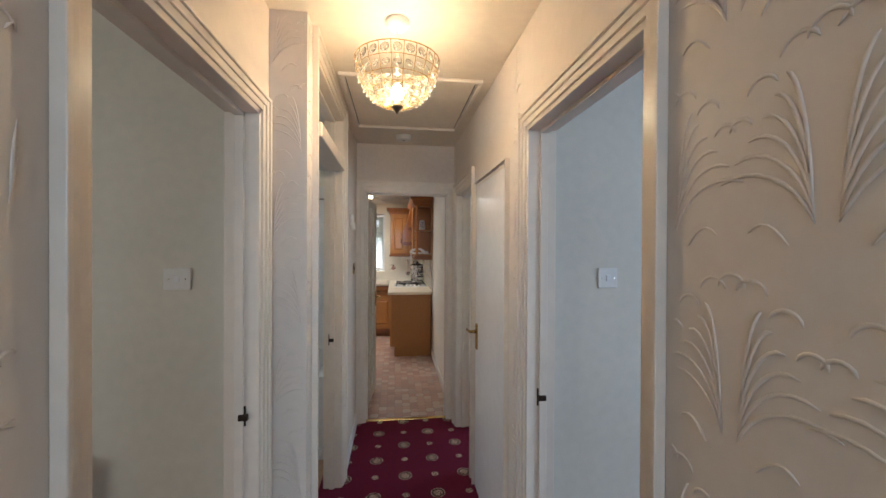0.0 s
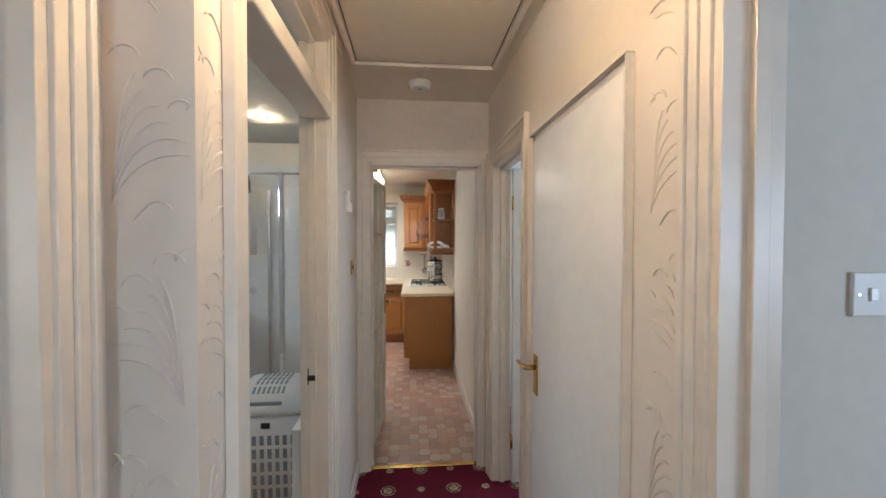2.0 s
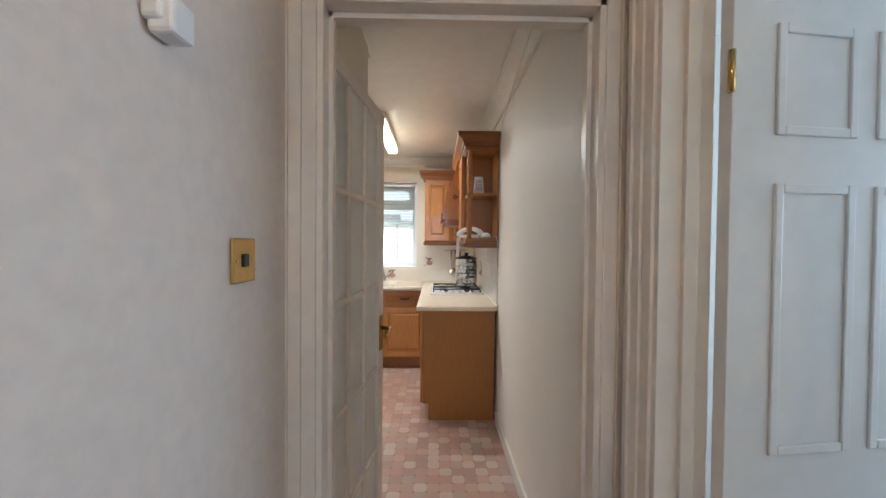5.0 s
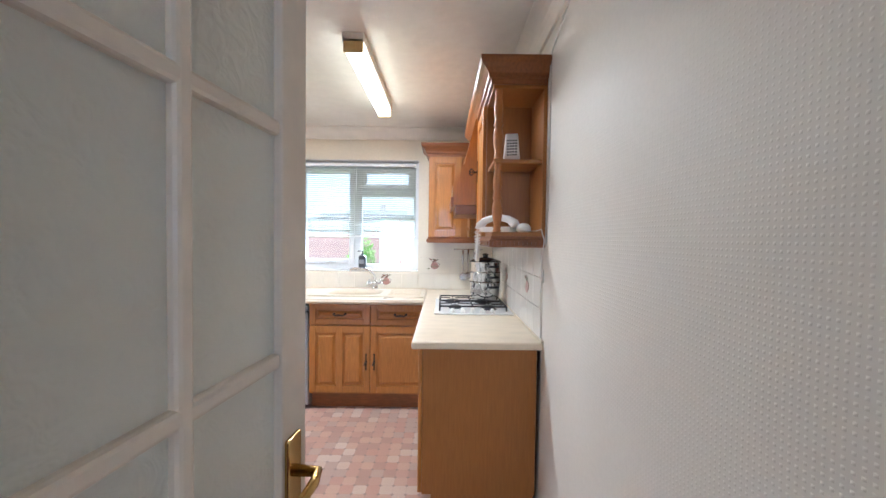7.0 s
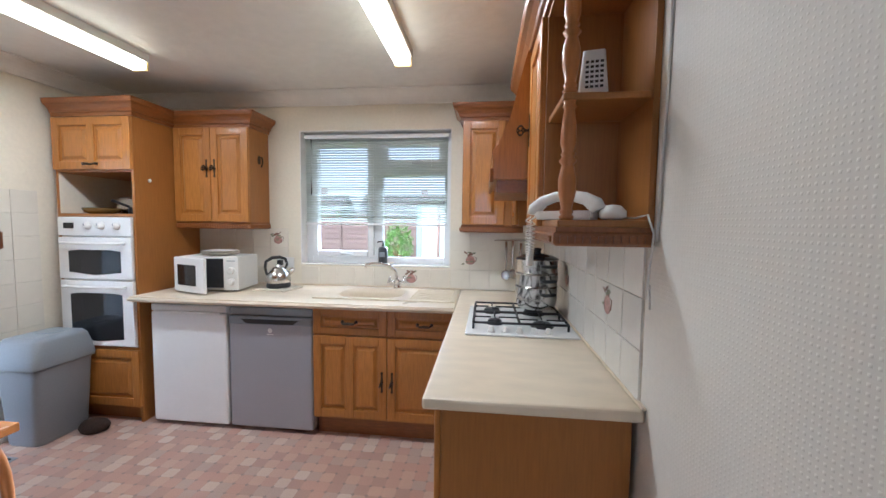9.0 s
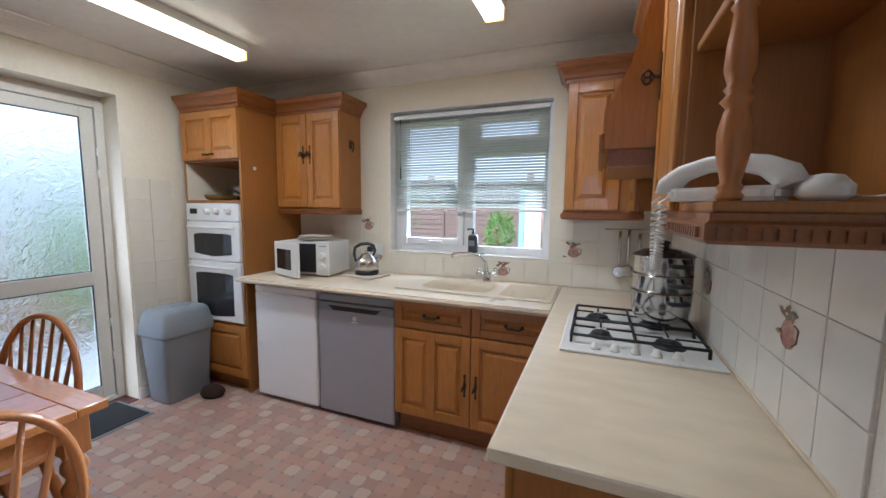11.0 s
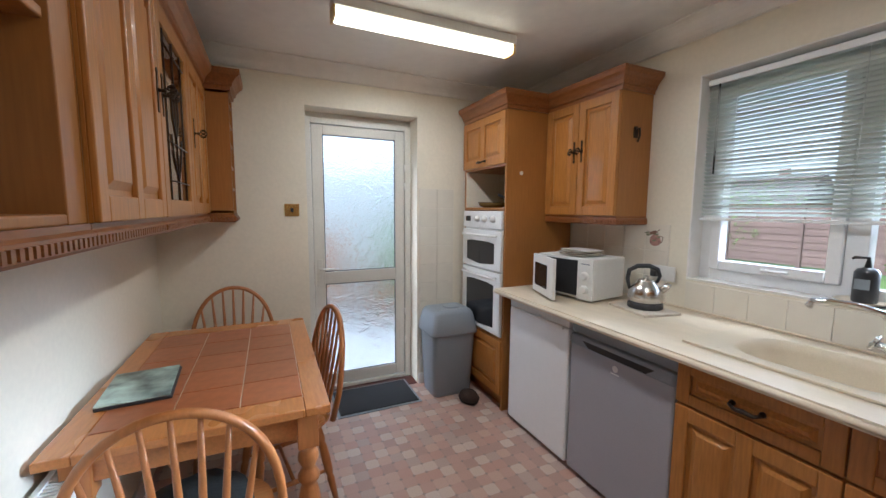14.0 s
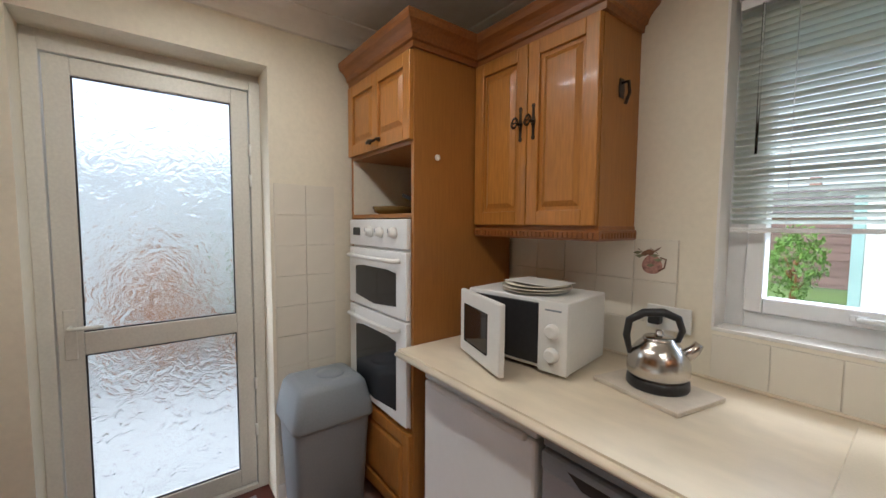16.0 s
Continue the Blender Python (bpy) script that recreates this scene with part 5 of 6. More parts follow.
def radiator(m, w, h, label):
    r = thing("radiator", m, label, "radiator")
    bm = box(0, w, -0.012, 0.0, 0.0, h - 0.012, 0.003)
    slab(bm, 0, w, -0.075, -0.063, 0.0, h - 0.012, 0.003)
    for k in range(int(w / 0.04)):
        slab(bm, 0.012 + k * 0.04, 0.030 + k * 0.04, -0.079, -0.074, 0.03, h - 0.05, 0.002)
    part("panel", bm, WHITE_ENAMEL, r)
    bm = bmesh.new()
    for k in range(int(w / 0.016)):
        slab(bm, 0.004 + k * 0.016, 0.010 + k * 0.016, -0.062, -0.013, h - 0.014, h - 0.004)
    slab(bm, 0, w, -0.080, -0.060, h - 0.012, h, 0.003)
    slab(bm, 0, w, -0.015, 0.003, h - 0.012, h, 0.003)
    part("grille", bm, WHITE_ENAMEL, r)
    for x in (-0.006, w):
        part("end_panel", box(x, x + 0.006, -0.08, 0.003, 0, h, 0.002), WHITE_ENAMEL, r)
    bm = lathe(bmesh.new(), [(0.014, 0), (0.018, 0.01), (0.018, 0.05), (0.012, 0.055)], pose(w + 0.03, -0.04, 0.02), 14)
    tube(bm, [(w + 0.03, -0.04, 0.02), (w + 0.03, -0.04, -0.12)], 0.0075, 8)
    tube(bm, [(w + 0.03, -0.04, 0.015), (w - 0.01, -0.04, 0.015)], 0.009, 8)
    part("valve", bm, WHITE_PLASTIC, r)
    return r


radiator(pose(-1.66, KY0 + 0.02, 0.13, 0, 0, 180) @ pose(-1.0, 0, 0), 1.0, 0.54, "white double panel radiator on the wall")
radiator(pose(-2.14, 1.805, 0.12), 0.90, 0.63, "white panel radiator under the light switch")

# bin, mat and shoe
bin_ = thing("swing_bin", pose(-2.85, 6.592, 0), "grey plastic swing-lid kitchen bin", "bin")
bm = bmesh.new()


def rect_ring(b, w, d, z, y0=0.0, r=0.04):
    pts = []
    for cx, cy, a0 in ((w - r, d - r, 0), (-w + r, d - r, 90), (-w + r, -d + r, 180), (w - r, -d + r, 270)):
        pts += [b.verts.new((cx + r * math.cos(radians(a0 + 30 * k)), y0 + cy + r * math.sin(radians(a0 + 30 * k)), z)) for k in range(4)]
    return pts


def loft(b, rings_):
    for p, q in zip(rings_, rings_[1:]):
        for k in range(len(p)):
            b.faces.new((p[k], p[(k + 1) % len(p)], q[(k + 1) % len(q)], q[k])).smooth = True
    b.faces.new(list(reversed(rings_[0])))
    b.faces.new(rings_[-1])
    return b


loft(bm, [rect_ring(bm, 0.115, 0.155, 0), rect_ring(bm, 0.12, 0.16, 0.01), rect_ring(bm, 0.15, 0.18, 0.50), rect_ring(bm, 0.15, 0.18, 0.51)])
part("tub", bm, GREY_PLASTIC, bin_)
bm = bmesh.new()
loft(bm, [rect_ring(bm, 0.163, 0.193, 0.49), rect_ring(bm, 0.165, 0.195, 0.505), rect_ring(bm, 0.163, 0.185, 0.56), rect_ring(bm, 0.145, 0.165, 0.65), rect_ring(bm, 0.13, 0.15, 0.672), rect_ring(bm, 0.10, 0.12, 0.68)])
lid = part("lid", bm, GREY_PLASTIC, bin_, "paler grey domed lid")
part("flap", lathe(bmesh.new(), [(0.07, 0), (0.066, 0.004), (0.03, 0.002)], pose(0.0, 0.03, 0.679), 20), GREY_PLASTIC, lid)
dm = thing("door_mat", pose(-2.94, 6.02, 0.001), "black ribbed rubber-backed door mat", "door mat")
part("backing", box(-0.20, 0.21, -0.31, 0.31, 0, 0.006, 0.002), GREY_PLASTIC, dm)
part("pile", box(-0.18, 0.19, -0.29, 0.29, 0.006, 0.012, 0.002), MAT, dm)
bm = bmesh.new()
lathe(bm, [(0.03, 0), (0.065, 0.004), (0.075, 0.03), (0.06, 0.06), (0.03, 0.075), (0.01, 0.078)], steps=18)
for v in bm.verts:
    v.co.x *= 1.25
    v.co += 0.006 * noise.noise_vector(v.co * 22)
single("brown_cloth_bundle", bm, material("brown_cloth", (0.035, 0.018, 0.012), 0.9, grain=140, vary=0.4, bump=0.8), "small dark brown bundle on the floor by the bin", "doorstop", pose(-2.60, 6.66, 0.001))

# on the worktop
ZW = 0.911
mw = thing("microwave", pose(-2.19, 6.93, ZW, 0, 0, 8), "white microwave with its door ajar", "microwave")
bm = box(0.0, 0.43, 0.02, 0.31, 0.012, 0.255, 0.006)
part("body", bm, WHITE_PLASTIC, mw)
# Flat black sheet on the solid body paints the shade of its inside
part("cavity_sheet", box(0.02, 0.325, 0.006, 0.019, 0.03, 0.24), DARK_PLASTIC, mw, "flat black sheet for the shade inside")
cp = part("control_panel", box(0.325, 0.432, 0.0, 0.02, 0.012, 0.255, 0.004), WHITE_PLASTIC, mw)
for z in (0.155, 0.075):
    k = part("knob", lathe(bmesh.new(), [(0.026, 0), (0.026, 0.006), (0.021, 0.02), (0.018, 0.022)], pose(0.38, 0.0, z, 90, 0, 0), 18), WHITE_PLASTIC, cp)
part("lettering", box(0.35, 0.41, -0.001, 0.0, 0.222, 0.228), GREY_PLASTIC, cp)
bm = box(0, 0.325, -0.022, 0.0, 0.012, 0.255, 0.006)
md = part("door", bm, WHITE_PLASTIC, mw)
md.matrix_basis = pose(0.0, 0.0, 0, 0, 0, -26)
part("window", box(0.045, 0.24, -0.024, -0.0215, 0.06, 0.205, 0.004), DARK_GLASS, md)
for x in (0.05, 0.38):
    for y in (0.06, 0.27):
        part("foot", lathe(bmesh.new(), [(0.012, 0), (0.012, 0.013)], pose(x, y, 0), 10), DARK_PLASTIC, mw)
plates = thing("plates", pose(-1.98, 7.10, ZW + 0.2555), "white plates and papers stacked on the microwave", "plates")
for k, r in enumerate((0.125, 0.13, 0.12)):
    part("plate", lathe(bmesh.new(), [(r * 0.6, 0), (r, 0.010), (r, 0.013), (r * 0.6, 0.006), (0.01, 0.005)], pose(0.004 * k, 0, 0.011 * k), 28), CERAMIC, plates)
part("paper", box(-0.10, 0.12, -0.07, 0.08, 0.036, 0.038), WHITE_PLASTIC, plates)

bd = single("chopping_board", box(-0.14, 0.14, -0.11, 0.11, 0, 0.014, 0.003), material("board_laminate", (0.62, 0.55, 0.46), 0.4, grain=30, vary=0.08), "pale wooden chopping board under the kettle", "chopping board", pose(-1.56, 7.16, ZW, 0, 0, -12))
ke = thing("kettle", pose(-1.56, 7.17, ZW + 0.0145, 0, 0, 35), "polished steel kettle with black hooped handle", "kettle")
part("base", lathe(bmesh.new(), [(0.085, 0), (0.088, 0.006), (0.086, 0.028), (0.08, 0.032)], steps=28), DARK_PLASTIC, ke)
part("body", lathe(bmesh.new(), [(0.082, 0.030), (0.088, 0.05), (0.087, 0.075), (0.078, 0.105), (0.060, 0.130), (0.048, 0.140), (0.046, 0.146)], steps=28), STEEL, ke)
part("lid", lathe(bmesh.new(), [(0.046, 0.144), (0.042, 0.152), (0.02, 0.156), (0.010, 0.158), (0.012, 0.170), (0.005, 0.174)], steps=24), STEEL, ke)
part("spout", tube(bmesh.new(), [(0.06, 0, 0.09), (0.095, 0, 0.118), (0.108, 0, 0.14)], [0.022, 0.017, 0.013], 12), STEEL, ke)
part("handle", tube(bmesh.new(), [(0.050, 0, 0.140), (0.062, 0, 0.175), (0.050, 0, 0.212), (0.010, 0, 0.228), (-0.045, 0, 0.224), (-0.085, 0, 0.198), (-0.092, 0, 0.150), (-0.080, 0, 0.095)], [0.008, 0.010, 0.012, 0.013, 0.013, 0.012, 0.011, 0.008], 10), DARK_PLASTIC, ke)

hob = thing("gas_hob", pose(-0.085, 6.165, ZW), "white four-burner gas hob with black pan supports", "hob")
part("plate", box(0, 0.515, 0, 0.60, 0, 0.010, 0.004), WHITE_ENAMEL, hob)
spots = ((0.14, 0.20, 0.036), (0.37, 0.17, 0.045), (0.13, 0.45, 0.045), (0.36, 0.44, 0.052))
for x, y, r in spots:
    b = part("burner", lathe(bmesh.new(), [(r * 1.25, 0.010), (r * 1.2, 0.014), (r, 0.016), (r * 0.95, 0.026), (r * 0.9, 0.029), (0.01, 0.030)], pose(x, y, 0), 22), IRON, hob)
for y0, y1 in ((0.09, 0.315), (0.325, 0.56)):
    bm = bmesh.new()
    for a, b in (((0.035, y0), (0.48, y0)), ((0.035, y1), (0.48, y1)), ((0.035, y0), (0.035, y1)), ((0.48, y0), (0.48, y1)), ((0.255, y0), (0.255, y1))):
        tube(bm, [(*a, 0.040), (*b, 0.040)], 0.006, 6)
    for x, y, r in spots:
        if y0 < y < y1:
            for s in (-1, 1):
                tube(bm, [(x, y + s * 0.02, 0.042), (x, (y0 if s < 0 else y1), 0.042)], 0.004, 6)
                tube(bm, [(x + s * 0.02, y, 0.042), ((0.035 if x < 0.25 else 0.255) if s < 0 else (0.255 if x < 0.25 else 0.48), y, 0.042)], 0.004, 6)
    for x in (0.035, 0.48):
        for y in (y0, y1):
            tube(bm, [(x, y, 0.040), (x, y, 0.010)], 0.006, 6)
    part("pan_support", bm, IRON, hob)
for k in range(5):
    part("knob", lathe(bmesh.new(), [(0.018, 0.010), (0.018, 0.016), (0.013, 0.020), (0.011, 0.034), (0.006, 0.035)], pose(0.12 + 0.065 * k, 0.045, 0), 14), WHITE_PLASTIC, hob)

st_ = thing("steamer_pan", pose(0.288, 6.60, ZW + 0.046, 0, 0, 20), "three-tier stainless steel steamer with glass lid", "saucepan")
z = 0.0
for k, h in enumerate((0.125, 0.072, 0.078)):
    t = part("tier", lathe(bmesh.new(), [(0.085, z), (0.100, z + 0.010), (0.110, z + 0.035), (0.1135, z + 0.06), (0.1135, z + h - 0.006), (0.120, z + h - 0.003), (0.120, z + h)] if k == 0 else [(0.110, z), (0.1135, z + 0.004), (0.1135, z + h - 0.006), (0.120, z + h - 0.003), (0.120, z + h)], steps=32), STEEL, st_)
    for s in (0, 180):
        hb = bmesh.new()
        m_ = pose(0, 0, z + h - 0.030, 0, 0, -88 + s)
        tube(hb, [m_ @ Vector(p) for p in ((0.112, -0.035, 0), (0.138, -0.03, 0), (0.145, 0, 0), (0.138, 0.03, 0), (0.112, 0.035, 0))], 0.009, 8)
        part("handle", hb, DARK_PLASTIC, t)
    z += h
part("lid", lathe(bmesh.new(), [(0.118, z), (0.116, z + 0.006), (0.08, z + 0.022), (0.02, z + 0.032), (0.018, z + 0.045), (0.026, z + 0.055), (0.010, z + 0.062)], steps=32), DARK_GLASS, st_, "dark domed glass lid with a knob")

for k, (x, dz) in enumerate(((0.16, -0.01), (0.21, 0.0), (0.27, -0.02))):
    bm = tube(bmesh.new(), [(0, 0, 0.30), (0, 0, 0.24), (0, -0.002, 0.10), (0, -0.006, 0.06)], [0.010, 0.010, 0.005, 0.005], 8)
    lathe(bm, [(0.005, 0), (0.034, 0.003), (0.038, 0.02), (0.03, 0.03)], pose(0, -0.014, 0.045, 80, 0, 0), 16)
    single("hanging_utensil", bm, STEEL, "steel kitchen utensil hanging on the tiled wall", "utensil", pose(x, KY1 - 0.02, 1.0 + dz), "hanging utensils")
single("utensil_rail", tube(bmesh.new(), [(-0.08, -0.006, 0), (0.20, -0.006, 0)], 0.005, 8), STEEL, "slim steel utensil rail on the tiles", "rail", pose(0.15, KY1 - 0.010, 1.30))

# soap on the sill, telephone and grater on the end shelf
di = thing("soap_dispenser", pose(-0.82, KY1 + 0.045, 1.0885), "dark soap dispenser with black pump", "soap dispenser")
part("dish", lathe(bmesh.new(), [(0.05, 0), (0.085, 0.012), (0.085, 0.015), (0.05, 0.006), (0.01, 0.005)], steps=26), CREAM_CERAMIC, di)
b = part("bottle", lathe(bmesh.new(), [(0.034, 0.006), (0.037, 0.012), (0.037, 0.125), (0.030, 0.138), (0.012, 0.145)], steps=24), material("dark_bottle", (0.035, 0.037, 0.042), 0.3, grain=40, vary=0.1), di)
part("label_bars", box(-0.022, 0.022, -0.0385, -0.036, 0.06, 0.10), GREY_PLASTIC, b)
part("pump", tube(bmesh.new(), [(0, 0, 0.14), (0, 0, 0.182), (-0.035, -0.012, 0.182), (-0.042, -0.015, 0.175)], [0.012, 0.006, 0.006, 0.004], 10), DARK_PLASTIC, di)

ph = thing("telephone", pose(0.24, 5.66, 1.437), "cream corded telephone handset on the shelf", "telephone")
along, across = Vector((-0.76, 0.65, 0)), Vector((0.65, 0.76, 0))
base_line = [(-0.5, 0.030), (-0.42, 0.038), (-0.2, 0.036), (0.1, 0.036), (0.36, 0.038), (0.46, 0.030)]
bm = bmesh.new()
prism(bm, [tuple((along * (0.20 * u) + across * w).xy) for u, w in base_line] + [tuple((along * (0.20 * u) - across * w).xy) for u, w in reversed(base_line)], pose(0, 0, 0), 0.026)
bmesh.ops.bevel(bm, geom=bm.edges[:], offset=0.007, segments=2, affect="EDGES")
part("cradle", bm, WHITE_PLASTIC, ph)
arc = [(0.108, 0.016, 0.019), (0.104, 0.036, 0.019), (0.075, 0.058, 0.015), (0.03, 0.071, 0.0135), (-0.02, 0.073, 0.0135), (-0.065, 0.062, 0.016), (-0.098, 0.042, 0.021), (-0.106, 0.024, 0.022)]
part("handset", tube(bmesh.new(), [along * u + Vector((0, 0, h)) for u, h, w in arc], [w for u, h, w in arc], 12, 1.25), WHITE_PLASTIC, ph)
coil = []
for k in range(330):
    u = k / 329
    down = math.sin(u * math.pi) ** 0.7
    c = Vector((-0.086 - 0.010 * u, 0.085 + 0.028 * u, 0.012 - 0.165 * down))
    coil.append(c + 0.0085 * Vector((math.cos(k * 0.8), math.sin(k * 0.8), 0)))
part("coiled_cord", tube(bmesh.new(), coil, 0.0026, 5), WHITE_PLASTIC, ph)
single("phone_base_knob", lathe(bmesh.new(), [(0.026, 0), (0.036, 0.008), (0.036, 0.024), (0.022, 0.040), (0.004, 0.043)], steps=18), WHITE_PLASTIC, "small rounded cream gadget on the shelf", "gadget", pose(0.355, 5.575, 1.4365))
single("phone_cable", tube(bmesh.new(), [(0.385, 5.585, 1.442), (0.41, 5.545, 1.442), (0.425, 5.515, 1.45), (0.437, 5.50, 1.40), (0.425, 5.495, 1.27), (0.437, 5.505, 1.20), (0.444, 5.53, 1.26)], 0.0028, 6), WHITE_PLASTIC, "thin white telephone cable hanging from the shelf", "cable")
single("wall_cable", tube(bmesh.new(), [(0.444, 5.50, 1.38), (0.446, 5.48, 1.8), (0.445, 5.475, 2.24), (0.43, 5.2, 2.30), (0.40, 4.6, 2.355), (0.37, 3.9, 2.40), (0.37, 3.72, 2.41)], 0.004, 6), WHITE_PLASTIC, "white cable run up the wall to the coving", "cable")
gr = thing("box_grater", pose(0.30, 5.62, 1.7805, 0, 0, -12), "white punched grater on the upper shelf", "grater")
bm = bmesh.new()
loft(bm, [rect_ring(bm, 0.042, 0.03, 0, r=0.008), rect_ring(bm, 0.030, 0.022, 0.135, r=0.008)])
gb = part("body", bm, WHITE_PLASTIC, gr)
# black blocks on the closed body paint the shade in its punched openings
bm = bmesh.new()
for i in range(4):
    for j in range(6):
        z = 0.028 + j * 0.014
        slab(bm, -0.022 + i * 0.013, -0.013 + i * 0.013, -0.0305 + z * 0.055, -0.0270 + z * 0.055, z, z + 0.007)
part("hole_blocks", bm, DARK_PLASTIC, gb)

# oven niche
single("casserole_dish", lathe(bmesh.new(), [(0.07, 0), (0.10, 0.01), (0.115, 0.04), (0.112, 0.042), (0.095, 0.012), (0.01, 0.008)], steps=24), material("amber_glass", (0.16, 0.10, 0.03), 0.15, grain=30, vary=0.1), "amber glass dish in the oven niche", "dish", pose(-2.80, 6.96, 1.4645))
single("saucepan", tube(lathe(bmesh.new(), [(0.08, 0), (0.085, 0.01), (0.085, 0.05), (0.08, 0.05), (0.07, 0.01)], steps=22), [(-0.08, -0.03, 0.055), (-0.17, -0.08, 0.10)], 0.010, 8), DARK_PLASTIC, "black frying pan stored in the niche", "pan", pose(-2.56, 7.05, 1.4645))
single("baking_tray", box(-0.08, 0.08, -0.10, 0.10, 0, 0.13, 0.01), STEEL, "upright steel tin in the oven niche", "tin", pose(-2.75, 7.20, 1.4645))
single("white_plates", lathe(bmesh.new(), [(0.06, 0), (0.10, 0.012), (0.10, 0.02), (0.05, 0.012)], steps=22), CERAMIC, "white plate on the pan in the niche", "plate", pose(-2.50, 7.06, 1.5175))
for z, k in ((0.4185, 0), (0.0185, 1)):
    single("white_cup", lathe(bmesh.new(), [(0.025, 0), (0.036, 0.01), (0.038, 0.065), (0.035, 0.065), (0.03, 0.012)], steps=18), CERAMIC, "white cup on the rack shelf", "cup", pose(-2.90, 5.05, 1.4155 + z))

# tiles


def tiling(name, m, nx, nz, size, mat, skip=lambda i, j: False, label=""):
    t = thing(name, m, label, "tiles", kind="structure")
    part("tile_backing", box(0, nx * size, -0.003, 0.0, 0, nz * size), GROUT, t) if not skip(-1, -1) else None
    data = mesh_of("tile", box(0.0015, size - 0.0015, -0.0085, -0.002, 0.0015, size - 0.0015, 0.0015), mat)
    for i in range(nx):
        for j in range(nz):
            if not skip(i, j):
                piece("tile", data, t, pose(i * size, 0, j * size))
    return t


S = 0.152
tiling("wall_tiles_east", pose(XR, KY1 - 0.01, 0.912, 0, 0, -90), 12, 3, S, TILE_WHITE, label="white glazed splashback tiles behind the hob")
tiling("wall_tiles_north", pose(-0.268, KY1, 0.912), 4, 3, S, TILE, label="cream glazed splashback tiles beside the window")
tiling("wall_tiles_sill", pose(-1.49, KY1, 0.912), 8, 1, S, TILE, label="cream glazed tiles under the window")
tiling("wall_tiles_north_west", pose(-2.36, KY1, 0.912), 5, 3, S, TILE, label="cream glazed splashback tiles behind the microwave")
tiling("wall_tiles_west", pose(KX0, 6.42, 0.09, 0, 0, 90), 2, 10, S, TILE, label="cream glazed tiles beside the garden door")

MOTIF = [material("motif_brown", (0.20, 0.10, 0.06), 0.3, grain=90, vary=0.4, bump=0), material("motif_pink", (0.42, 0.22, 0.18), 0.3, grain=90, vary=0.4, bump=0), material("motif_green", (0.22, 0.22, 0.13), 0.3, grain=90, vary=0.4, bump=0)]


def motif(m, seed):
    """A small printed jug with fruit and leaves on a tile."""
    r = random.Random(seed)
    m = m @ Matrix.Diagonal((1.4, 1, 1.4, 1))
    o = thing("tile_motif", m, "brown and pink printed jug motif on a tile", "tile print", "tile motifs", "structure")
    body = [(0.022 * math.cos(t) * (1.15 - 0.25 * math.sin(t)), 0.026 * math.sin(t) - 0.01) for t in [2 * math.pi * k / 16 for k in range(16)]]
    part("jug", prism(bmesh.new(), body, pose(0.004, -0.0088, 0, 90, 0, 0), 0.0006), MOTIF[1], o)
    bm = tube(bmesh.new(), [(0.024, -0.0092, 0.008), (0.038, -0.0092, 0.004), (0.034, -0.0092, -0.018), (0.02, -0.0092, -0.026)], 0.002, 5)
    for k in range(5):
        a = r.uniform(0, 6)
        x, z = -0.025 + 0.010 * k + r.uniform(-0.004, 0.004), 0.022 + r.uniform(-0.006, 0.012)
        prism(bm, [(x + 0.011 * math.cos(t + a), z + 0.008 * math.sin(t)) for t in [2 * math.pi * q / 9 for q in range(9)]], pose(0, -0.0096 - 0.0002 * k, 0, 90, 0, 0), 0.0003)
    part("fruit", bm, MOTIF[0], o)
    bm = bmesh.new()
    for k in range(5):
        x, z = r.uniform(-0.038, 0.028), r.uniform(-0.035, 0.035)
        prism(bm, [(x - 0.012, z), (x, z + 0.005), (x + 0.012, z + 0.002), (x, z - 0.005)], pose(0, -0.0110 - 0.0002 * k, 0, 90, 0, 0), 0.0003)
    part("leaves", bm, MOTIF[2], o)


motif(pose(-0.118, KY1, 1.157), 1)
motif(pose(-0.583, KY1, 1.0), 2)
motif(pose(-2.36 + 4.4 * S, KY1, 0.912 + 2.5 * S), 3)
motif(pose(XR, 5.87, 0.912 + 1.58 * S, 0, 0, -90), 4)
motif(pose(XR, KY1 - 0.01 - 5.5 * S, 0.912 + 1.5 * S, 0, 0, -90), 5)


def switch_plate(name, m, mat, rocker, label, category="light switch", w=0.086):
    s = thing(name, m, label, category)
    part("plate", box(-w / 2, w / 2, -0.008, 0, -0.043, 0.043, 0.003), mat, s)
    part("rocker", box(-0.009, 0.009, -0.012, -0.008, -0.013, 0.013, 0.002), rocker, s)
    for k in (-1, 1):
        part("screw", lathe(bmesh.new(), [(0.003, 0), (0.003, 0.001)], pose(k * 0.03, -0.008, 0, 90, 0, 0), 8), STEEL, s)
    return s


switch_plate("light_switch", pose(KX0, 5.474, 1.435, 0, 0, 90), BRASS, DARK_PLASTIC, "square brass light switch plate on the wall", w=0.095)
switch_plate("light_switch", pose(0.83, 1.77, 1.415), WHITE_PLASTIC, UPVC, "white plastic light switch on the bedroom wall")
switch_plate("light_switch", pose(-0.91, 1.83, 1.415), WHITE_PLASTIC, UPVC, "white plastic light switch on the lounge wall", w=0.10)
switch_plate("light_switch", pose(XL, 3.37, 1.365, 0, 0, 90), BRASS, DARK_PLASTIC, "brass light switch plate in the hall")
sk = thing("wall_socket", pose(-1.62, KY1 - 0.0095, 1.09), "white double wall socket with black plug", "socket")
part("plate", box(-0.073, 0.073, -0.009, 0, -0.043, 0.043, 0.003), WHITE_PLASTIC, sk)
part("plug", box(-0.055, -0.015, -0.045, -0.009, -0.022, 0.022, 0.006), DARK_PLASTIC, sk)

